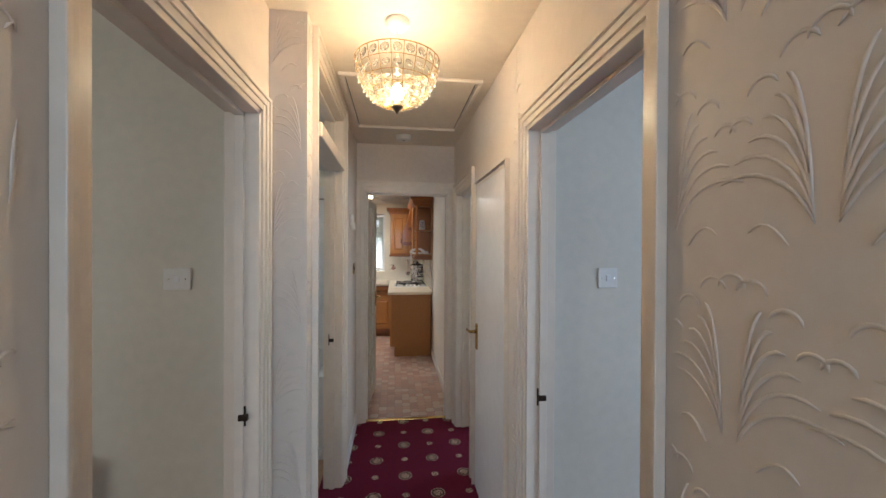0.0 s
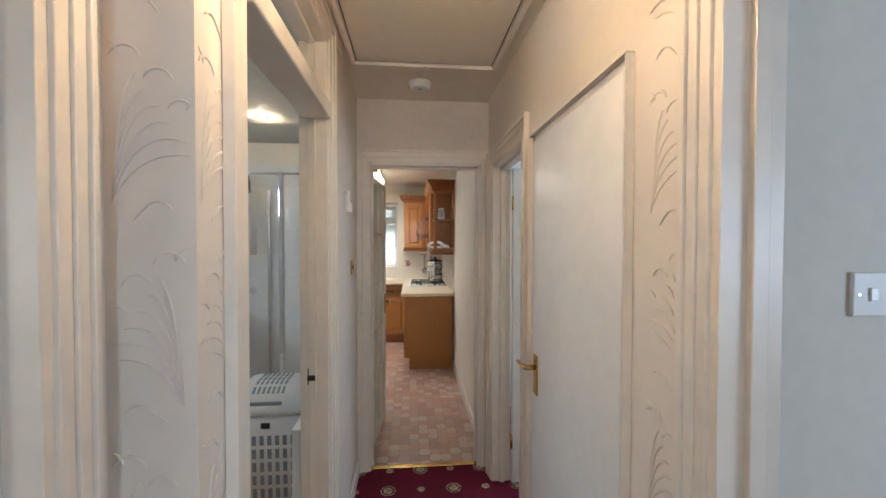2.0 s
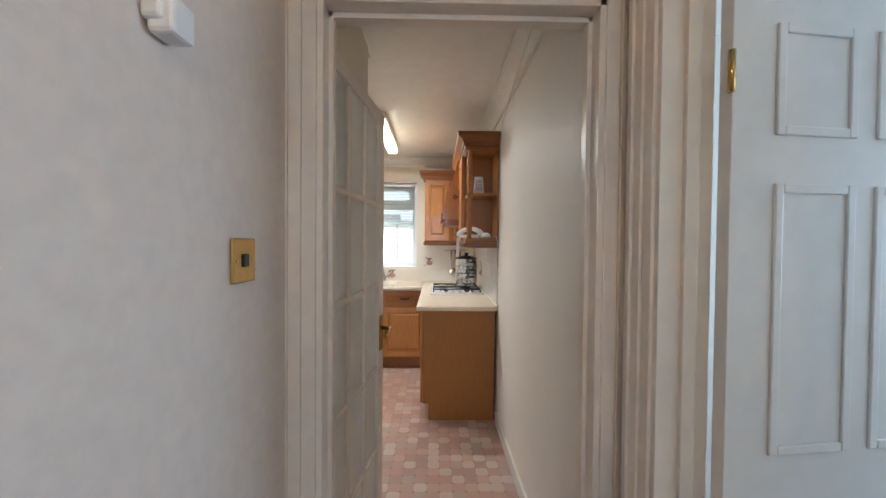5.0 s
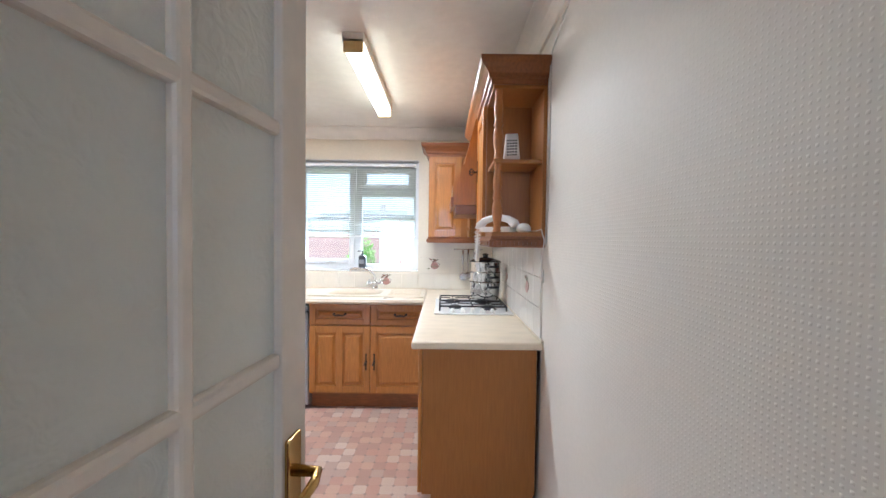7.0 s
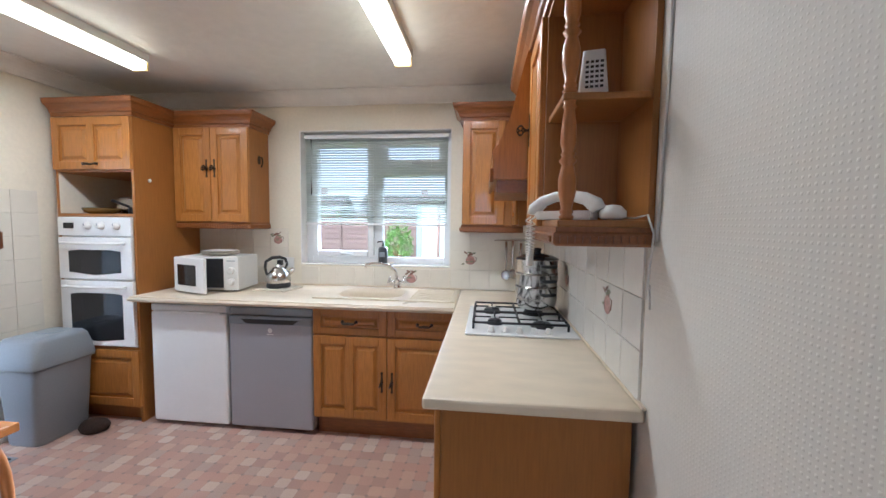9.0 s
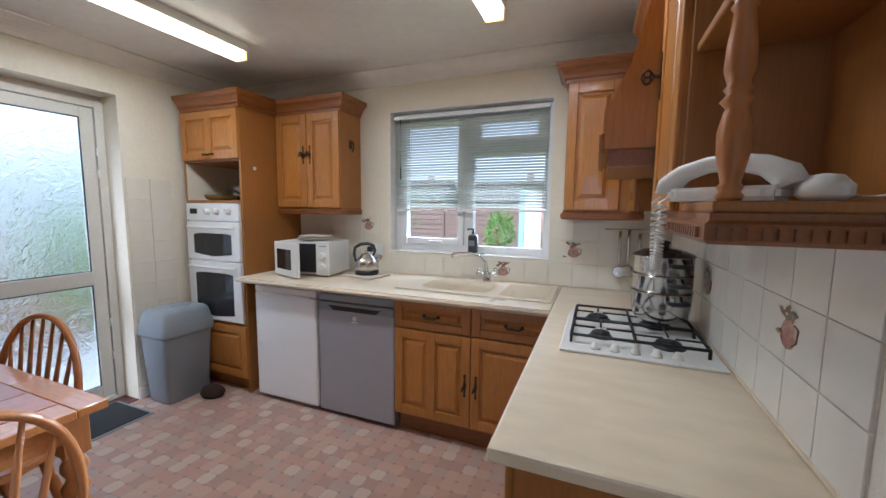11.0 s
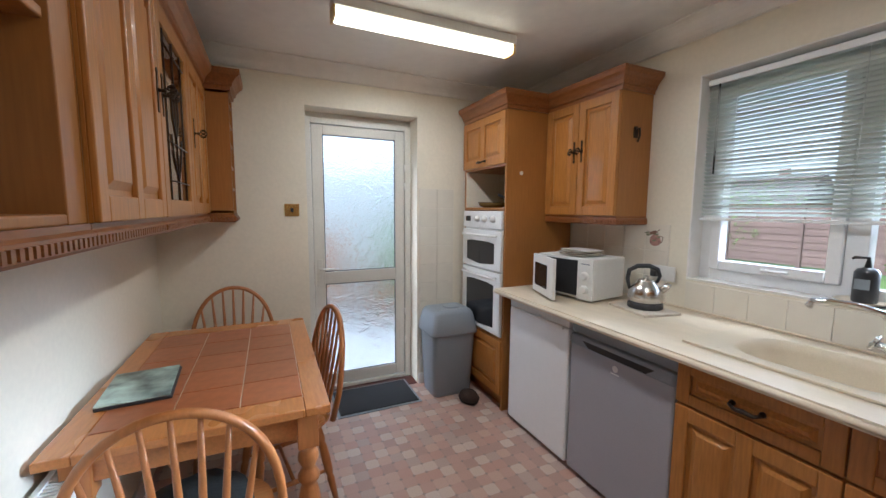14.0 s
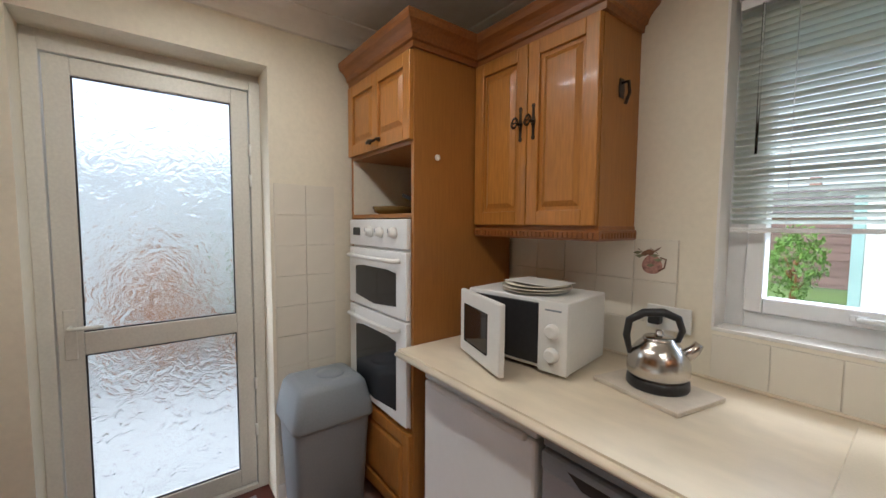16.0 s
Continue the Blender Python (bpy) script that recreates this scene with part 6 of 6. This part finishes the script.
# ---- hall things ----
pl = thing("pendant_light", pose(-0.068, 1.765, 2.085), "glass bead bowl pendant light, lit", "ceiling light")
part("ceiling_rose", lathe(bmesh.new(), [(0.012, 0.315), (0.035, 0.325), (0.05, 0.345), (0.05, 0.3545)], steps=20), WHITE_PLASTIC, pl)
part("flex", tube(bmesh.new(), [(0, 0, 0.14), (0, 0, 0.33)], 0.0025, 6), WHITE_PLASTIC, pl)
part("finial", lathe(bmesh.new(), [(0.003, -0.012), (0.010, 0.0), (0.020, 0.010), (0.022, 0.016)], steps=14), BRONZE, pl)
fr = bmesh.new()
NS = 22
prof = [(0.022, 0.014), (0.07, 0.024), (0.112, 0.052), (0.145, 0.095), (0.168, 0.145), (0.178, 0.195)]
BOWL = 0.94
prof = [(r * BOWL, z) for r, z in prof]
for k in range(NS):
    a = 2 * math.pi * k / NS
    tube(fr, [(r * math.cos(a), r * math.sin(a), z) for r, z in prof], 0.0018, 5)
for r, z in ((0.171, 0.150), (0.150, 0.105), (0.122, 0.066), (0.09, 0.038)):
    tube(fr, [(r * BOWL * math.cos(2 * math.pi * k / 40), r * BOWL * math.sin(2 * math.pi * k / 40), z) for k in range(41)], 0.0018, 5)
tube(fr, [(0.178 * BOWL * math.cos(2 * math.pi * k / 40), 0.178 * BOWL * math.sin(2 * math.pi * k / 40), 0.195) for k in range(41)], 0.0022, 6)
part("wire_frame", fr, BRASS, pl)
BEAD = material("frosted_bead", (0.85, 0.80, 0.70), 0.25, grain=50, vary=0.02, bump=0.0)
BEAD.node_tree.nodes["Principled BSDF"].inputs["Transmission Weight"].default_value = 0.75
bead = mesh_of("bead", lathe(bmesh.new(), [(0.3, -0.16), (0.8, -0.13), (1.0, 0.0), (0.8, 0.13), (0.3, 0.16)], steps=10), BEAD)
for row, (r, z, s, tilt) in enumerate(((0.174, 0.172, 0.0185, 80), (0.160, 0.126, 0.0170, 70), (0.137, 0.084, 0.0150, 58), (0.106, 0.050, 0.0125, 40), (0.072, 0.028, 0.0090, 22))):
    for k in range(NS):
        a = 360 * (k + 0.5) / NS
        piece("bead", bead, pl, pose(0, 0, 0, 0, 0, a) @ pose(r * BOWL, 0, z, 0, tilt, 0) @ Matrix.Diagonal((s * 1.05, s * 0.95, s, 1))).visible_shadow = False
part("bulb", lathe(bmesh.new(), [(0.010, 0.150), (0.022, 0.135), (0.026, 0.118), (0.020, 0.100), (0.006, 0.092)], pose(0, 0, -0.050), 16), BULB, pl).visible_shadow = False

ht = thing("loft_hatch", pose(0.01, 2.67, CEIL), "painted loft hatch with white beaded surround", "hatch", kind="structure")
part("panel", box(-0.345, 0.345, -0.395, 0.395, -0.008, -0.001), HALL_CEILING, ht)
bm = bmesh.new()
for a, b, c, d in ((-0.38, 0.38, -0.44, -0.412), (-0.38, 0.38, 0.412, 0.44), (-0.38, -0.352, -0.412, 0.412), (0.352, 0.38, -0.412, 0.412)):
    slab(bm, a, b, c, d, -0.022, -0.001, 0.006)
part("surround", bm, GLOSS_WARM, ht)
bm = bmesh.new()
for x in (-0.3485, 0.3455):
    slab(bm, x, x + 0.003, -0.40, 0.40, -0.0095, -0.001)
part("gap", bm, DARK_PLASTIC, ht)
part("latch", box(-0.015, 0.015, 0.385, 0.425, -0.03, -0.022, 0.003), WHITE_PLASTIC, ht)
sm = thing("smoke_alarm", pose(-0.01, 3.33, CEIL), "round white smoke alarm on the ceiling", "smoke alarm")
part("base", lathe(bmesh.new(), [(0.045, -0.038), (0.058, -0.030), (0.060, -0.012), (0.063, -0.010), (0.063, -0.001)], steps=26), WHITE_PLASTIC, sm)
part("button", lathe(bmesh.new(), [(0.010, -0.041), (0.012, -0.037)], steps=12), GREY_PLASTIC, sm)
sn = thing("door_chime", pose(XL, 3.14, 1.69, 0, 0, 90), "white plastic sensor box on the wall", "sensor")
part("box", box(-0.022, 0.022, -0.028, 0, -0.005, 0.09, 0.006), WHITE_PLASTIC, sn)
part("lens", box(-0.016, 0.03, -0.04, -0.004, -0.02, 0.03, 0.006), WHITE_PLASTIC, sn)


def keep(m):
    """The small latch keep of a door frame."""
    k = thing("latch_keep", m, "small bronze latch keep on the door frame", "latch", "latch keeps")
    bm = box(-0.012, 0.012, -0.003, 0, -0.035, 0.035, 0.001)
    slab(bm, -0.010, 0.022, -0.018, -0.003, -0.012, 0.010, 0.003)
    part("plate", bm, BRONZE, k)


keep(pose(XN - 0.05, 1.638, 0.95))
keep(pose(XR + 0.05, 1.688, 0.95))
keep(pose(XL - 0.07, 2.718, 0.95))

# raised fans on the embossed wallpaper


def fan_lines():
    """A fountain of nested ridges that rise from one root and droop outwards, with scalloped tops."""
    lines = []
    for s in (-1, 1):
        for k in range(6):
            w, h, swing = 0.108 - 0.014 * k, 0.125 + 0.026 * k, 1.95 - 0.09 * k
            lines.append([(s * (0.005 + 0.002 * k + w * (1 - math.cos(swing * i / 10))), h * math.sin(swing * i / 10)) for i in range(2, 11)])
        for k, (u, v, r) in enumerate(((0.034, 0.272, 0.026), (0.084, 0.238, 0.024), (0.118, 0.192, 0.020))):
            lines.append([(s * (u + r * math.cos(0.2 + 2.6 * i / 7)), v + r * math.sin(0.2 + 2.6 * i / 7)) for i in range(8)])
        lines.append([(s * (0.045 + 0.06 * i / 6), 0.02 + 0.030 * math.sin(math.pi * i / 6 * 0.8)) for i in range(7)])
    lines.append([(0.024 * math.cos(math.pi * i / 8), 0.284 + 0.022 * math.sin(math.pi * i / 8)) for i in range(9)])
    return lines


def relief(name, m, w, h):
    bm = bmesh.new()
    for row in range(int(h / 0.33) + 2):
        for col in range(int(w / 0.265) + 3):
            cx, cz = (col - 0.5 + 0.5 * (row % 2)) * 0.265, row * 0.33 - 0.12
            for line in fan_lines():
                pts = [(cx + u, -0.001, cz + v) for u, v in line]
                pts = [p for p in pts if 0.004 < p[0] < w - 0.004 and 0.1 < p[2] < h - 0.02]
                if len(pts) > 2:
                    tube(bm, [m @ Vector(p) for p in pts], [0.001] + [0.0031] * (len(pts) - 2) + [0.001], 6, 0.6)
    return tagged(new(name, mesh_of(name, bm, PAPER)), "raised fan pattern of the cream wallpaper", "wallpaper", kind="structure")


relief("trim_wallpaper_east", pose(XR, 0.905, 0, 0, 0, -90), 1.2, CEIL)
relief("trim_wallpaper_west", pose(XN, -0.3, 0, 0, 0, 90), 1.09, CEIL)
relief("trim_wallpaper_return", pose(XN, 1.75, 0), XL - XN, CEIL)
relief("trim_wallpaper_west_pier", pose(XL, 1.75, 0, 0, 0, 90), 0.12, CEIL)
relief("trim_wallpaper_east_pier", pose(XR, 1.89, 0, 0, 0, -90), 0.10, CEIL)

# ---- rooms seen through the doorways ----
wr = thing("wardrobe", pose(1.75, 2.64, 0), "dark mahogany wardrobe with brass handle", "wardrobe")
part("body", box(0, 1.5, -0.45, 0, 0, 2.0, 0.004), MAHOGANY, wr)
part("top", box(-0.02, 1.52, -0.48, 0, 2.0, 2.05, 0.008), MAHOGANY, wr)
for k in range(3):
    d = part("door", box(0.01 + 0.495 * k, 0.495 + 0.495 * k, -0.47, -0.45, 0.08, 1.96, 0.004), MAHOGANY, wr)
    bm = bmesh.new()
    a, b = 0.07 + 0.495 * k, 0.435 + 0.495 * k
    for p, q, r, s in ((a, a + 0.02, 0.16, 1.88), (b - 0.02, b, 0.16, 1.88), (a, b, 0.16, 0.18), (a, b, 1.86, 1.88)):
        slab(bm, p, q, -0.478, -0.469, r, s, 0.003)
    part("moulding", bm, MAHOGANY, d)
    part("handle", tube(bmesh.new(), [(0.40 + 0.495 * k, -0.47, 0.98), (0.40 + 0.495 * k, -0.50, 0.97), (0.46 + 0.495 * k, -0.50, 0.97), (0.46 + 0.495 * k, -0.47, 0.98)], 0.006, 8), BRASS, d)

# bathroom
YB = 4.57
PALE_PRINT = material("faded_pink_print", (0.60, 0.50, 0.46), 0.3, grain=90, vary=0.2, bump=0)
tiling("wall_tiles_bathroom", pose(-3.02, YB, 0.0), 12, 11, 0.2, TILE_WHITE, label="white glazed bathroom wall tiles")
for k, (x, z) in enumerate(((-2.3, 1.9), (-2.5, 1.5), (-2.72, 0.9), (-1.45, 1.08))):
    o = thing("tile_motif", pose(x, YB, z, 0, 45, 0), "pale pink diamond motif on a bathroom tile", "tile print", "bathroom motifs", "structure")
    part("print", box(-0.03, 0.03, -0.0095, -0.0085, -0.03, 0.03), PALE_PRINT, o)
bt = thing("bathtub", pose(-3.02, 2.75, 0), "cream bathtub with plain panel", "bathtub")
bm = bmesh.new()
for a, b, c, d in ((0, 0.07, 0, 1.80), (0.73, 0.80, 0, 1.80), (0.07, 0.73, 0, 0.10), (0.07, 0.73, 1.68, 1.80)):
    slab(bm, a, b, c, d, 0.56, 0.60, 0.012)
part("rim", bm, CERAMIC, bt)
bm = bmesh.new()
loft_ = [rect_ring(bm, 0.335, 0.80, 0.585, 0.89, 0.12), rect_ring(bm, 0.31, 0.76, 0.40, 0.89, 0.12), rect_ring(bm, 0.26, 0.68, 0.20, 0.89, 0.12)]
for p, q in zip(loft_, loft_[1:]):
    for k in range(len(p)):
        bm.faces.new((p[k], q[k], q[(k + 1) % len(q)], p[(k + 1) % len(p)])).smooth = True
bm.faces.new(loft_[-1])
for v in bm.verts:
    v.co.x += 0.40
part("basin", bm, CERAMIC, bt)
part("side_panel", box(0.765, 0.785, 0.0, 1.80, 0.0, 0.565, 0.004), CERAMIC, bt)
bm = box(-0.006, 0.012, -0.12, 0.12, -0.36, 0.0, 0.005)
single("bath_towel", bm, PINK, "dusty pink towel over the bath edge", "towel", pose(-2.222, 3.92, 0.609))
so = thing("soap_bottle", pose(-2.32, 4.46, 0.601), "clear blue liquid soap bottle on a dish", "soap bottle")
part("dish", lathe(bmesh.new(), [(0.05, 0), (0.075, 0.008), (0.07, 0.010), (0.01, 0.006)], steps=20), CERAMIC, so)
part("bottle", lathe(bmesh.new(), [(0.028, 0.008), (0.03, 0.015), (0.03, 0.10), (0.012, 0.118)], steps=16), material("blue_soap", (0.20, 0.38, 0.62), 0.2, grain=30, vary=0.1), so)
part("pump", tube(bmesh.new(), [(0, 0, 0.115), (0, 0, 0.16), (0.025, -0.02, 0.158)], 0.006, 8), WHITE_PLASTIC, so)
bs = thing("wash_basin", pose(-1.74, YB - 0.01, 0), "cream pedestal wash basin with chrome taps", "wash basin")
bm = bmesh.new()
rr_ = []
for f, z in ((0.45, 0.66), (0.80, 0.72), (1.0, 0.80), (1.0, 0.86), (0.93, 0.865), (0.78, 0.84), (0.55, 0.76), (0.2, 0.74)):
    rr_.append([bm.verts.new((0.29 * f * math.cos(t), -0.24 + 0.235 * f * math.sin(t) + (1 - f) * 0.02, z)) for t in [2 * math.pi * k / 28 for k in range(28)]])
for p, q in zip(rr_, rr_[1:]):
    for k in range(28):
        bm.faces.new((p[k], p[(k + 1) % 28], q[(k + 1) % 28], q[k])).smooth = True
bm.faces.new(list(reversed(rr_[0])))
bm.faces.new(rr_[-1])
slab(bm, -0.27, 0.27, -0.12, -0.002, 0.76, 0.875, 0.02)
part("bowl", bm, CERAMIC, bs)
part("pedestal", lathe(bmesh.new(), [(0.13, 0), (0.11, 0.05), (0.085, 0.3), (0.10, 0.62), (0.14, 0.70)], pose(0, -0.19, 0), 20), CERAMIC, bs)
for s in (-1, 1):
    bm = lathe(bmesh.new(), [(0.022, 0.873), (0.018, 0.90), (0.014, 0.93), (0.02, 0.94), (0.02, 0.95)], pose(s * 0.13, -0.07, 0), 12)
    tube(bm, [(s * 0.13, -0.07, 0.915), (s * 0.12, -0.15, 0.915), (s * 0.12, -0.155, 0.90)], 0.011, 8)
    tube(bm, [(s * 0.13, -0.07, 0.95), (s * 0.13 + 0.03, -0.11, 0.975)], 0.007, 8)
    part("tap", bm, CHROME, bs)
bc = thing("bathroom_cabinet", pose(-2.06, YB - 0.0095, 1.40), "white bathroom wall cabinet with mirrored doors", "wall cabinet")
part("body", box(0, 0.65, -0.14, 0, 0, 0.52, 0.003), GLOSS, bc)
for a in (0.003, 0.327):
    bm = bmesh.new()
    for p, q, r, s in ((a, a + 0.07, 0, 0.52), (a + 0.25, a + 0.32, 0, 0.52), (a + 0.07, a + 0.25, 0, 0.08), (a + 0.07, a + 0.25, 0.44, 0.52)):
        slab(bm, p, q, -0.16, -0.141, r, s, 0.004)
    d = part("door", bm, GLOSS, bc)
    part("mirror", box(a + 0.065, a + 0.255, -0.150, -0.146, 0.075, 0.445), CHROME, d)
    part("knob", lathe(bmesh.new(), [(0.006, 0), (0.005, 0.012), (0.012, 0.02), (0.006, 0.028)], pose(a + (0.29 if a < 0.1 else 0.03), -0.16, 0.25, 90, 0, 0), 10), BRASS, d)
shades = [DARK_PLASTIC, material("mauve_bottle", (0.28, 0.16, 0.16), 0.4), GREY_PLASTIC, WHITE_PLASTIC, WHITE_PLASTIC, WHITE_PLASTIC, WHITE_PLASTIC, DARK_PLASTIC]
for k, mt in enumerate(shades):
    h = (0.13, 0.20, 0.17, 0.14, 0.12, 0.11, 0.17, 0.15)[k]
    r = 0.024 + 0.004 * (k % 3)
    single("toiletry_bottle", lathe(bmesh.new(), [(r * 0.95, 0), (r, 0.006), (r, h * 0.78), (r * 0.6, h * 0.84), (r * 0.6, h)], steps=16), mt, "dark toiletry bottle on the cabinet" if mt in (DARK_PLASTIC, GREY_PLASTIC) else "pale toiletry bottle on the cabinet", "bottle", pose(-1.93 + 0.068 * k, YB - 0.08 - 0.012 * (k % 2), 1.9205), "bottles on the cabinet")


def grab(x, z):
    g = thing("grab_rail", pose(x, YB - 0.0095, z), "white wall grab rail", "grab rail", "grab rails")
    part("bar", tube(bmesh.new(), [(0, -0.005, 0.22), (-0.01, -0.04, 0.215), (-0.05, -0.055, 0.15), (-0.06, -0.06, 0.08), (-0.06, -0.06, -0.08), (-0.05, -0.055, -0.15), (-0.01, -0.04, -0.215), (0, -0.005, -0.22)], 0.016, 10), WHITE_PLASTIC, g)
    for z_ in (0.23, -0.23):
        part("foot", box(-0.018, 0.018, -0.008, 0, z_ - 0.03, z_ + 0.03, 0.003), WHITE_PLASTIC, g)


grab(-2.46, 1.24)
grab(-2.07, 1.10)
sh = thing("shower_screen", pose(-1.30, 3.62, 0), "clear glass shower screen with chrome posts", "shower screen")
part("pane", box(0.015, 0.40, -0.003, 0.003, 0.08, 1.92), CLEAR, sh).visible_shadow = False
part("pane", box(-0.003, 0.003, 0.015, 0.93, 0.08, 1.92), CLEAR, sh).visible_shadow = False
for x, y in ((0, 0), (0.41, 0), (0, 0.935)):
    part("post", box(x - 0.014, x + 0.014, y - 0.014, y + 0.014, 0, 1.96, 0.003), CHROME, sh)
part("stay_bar", tube(bmesh.new(), [(0, 0, 1.95), (0.45, 0.0, 1.95), (0.78, 0.02, 1.95)], 0.008, 8), CHROME, sh)
part("tray", box(-0.01, 0.785, -0.01, 0.935, 0, 0.08, 0.01), CERAMIC, sh)
lb = thing("laundry_basket", pose(-0.85, 3.40, 0.0), "white plastic laundry basket with slotted lid", "laundry basket")
lb.scale = (1.2, 0.8, 1.06)
bm = bmesh.new()
loft(bm, [rect_ring(bm, 0.15, 0.20, 0.0), rect_ring(bm, 0.17, 0.225, 0.54)])
bk = part("tub", bm, WHITE_PLASTIC, lb)
# grey blocks on the closed tub and lid paint the shade in their openings
slot_block = mesh_of("slot_block", box(-0.009, 0.009, -0.002, 0.002, -0.025, 0.025), GREY_PLASTIC)
for i in range(8):
    for j in range(5):
        z = 0.125 + 0.07 * j
        piece("slot_block", slot_block, bk, pose(-0.121 + 0.034 * i, -0.2005 - 0.0463 * z, z, 2.6, 0, 0))
bm = bmesh.new()
loft(bm, [rect_ring(bm, 0.18, 0.235, 0.535), rect_ring(bm, 0.18, 0.235, 0.56), rect_ring(bm, 0.165, 0.20, 0.625), rect_ring(bm, 0.13, 0.12, 0.665), rect_ring(bm, 0.08, 0.06, 0.675, r=0.03)])
ld = part("lid", bm, WHITE_PLASTIC, lb)
lid_slot_block = mesh_of("slot_block", box(-0.006, 0.006, -0.026, 0.026, -0.002, 0.002), GREY_PLASTIC)
for i in range(7):
    for y, z, tilt in ((-0.03, 0.676, 0), (0.045, 0.676, 0), (-0.155, 0.647, 27), (-0.095, 0.668, 12)):
        piece("slot_block", lid_slot_block, ld, pose(-0.066 + 0.022 * i, y, z, tilt, 0, 0))
# grey bar paints the darkness of the lid's hand cut-out
part("grip", box(-0.07, 0.07, -0.222, -0.210, 0.585, 0.605, 0.003), GREY_PLASTIC, ld)
part("tag", box(-0.02, 0.02, -0.231, -0.229, 0.47, 0.50), DARK_PLASTIC, lb)
ring = thing("towel_ring", pose(XL - 0.10, 3.30, 1.38), "brass towel holder with a red flannel", "towel holder")
part("boss", lathe(bmesh.new(), [(0.03, 0), (0.032, 0.008), (0.014, 0.02), (0.018, 0.045), (0.008, 0.05)], pose(0, 0, 0, 0, -90, 0), 14), BRASS, ring)
part("flannel", box(-0.045, -0.02, -0.03, 0.03, -0.20, -0.01, 0.008), RED_CLOTH, ring, "hanging crimson flannel")
bathrad = thing("radiator", pose(XL - 0.105, 2.80, 0.14), "white panel radiator behind the bathroom door frame", "radiator")
part("panel", box(-0.07, 0, 0, 0.45, 0, 0.55, 0.006), WHITE_ENAMEL, bathrad)
part("valve", lathe(bmesh.new(), [(0.016, 0), (0.02, 0.008), (0.02, 0.05), (0.012, 0.055)], pose(-0.035, -0.02, 0.03), 14), WHITE_PLASTIC, bathrad)
for x, y in ((-1.095, 3.85), (-2.2, 3.79)):
    sp = thing("recessed_downlight", pose(x, y, CEIL - 0.06), "brass recessed downlight, lit", "ceiling light", "bathroom downlights")
    part("bezel", lathe(bmesh.new(), [(0.030, -0.006), (0.045, -0.006), (0.046, -0.001), (0.03, -0.001)], steps=22), BRASS, sp)
    part("lens", lathe(bmesh.new(), [(0.020, -0.0075), (0.029, -0.006)], steps=18), SPOT, sp)
single("bath_mat", box(-0.2, 0.2, -0.13, 0.13, 0, 0.008, 0.003), TILE, "pale bath mat on the floor", "bath mat", pose(-1.85, 4.15, 0.0))
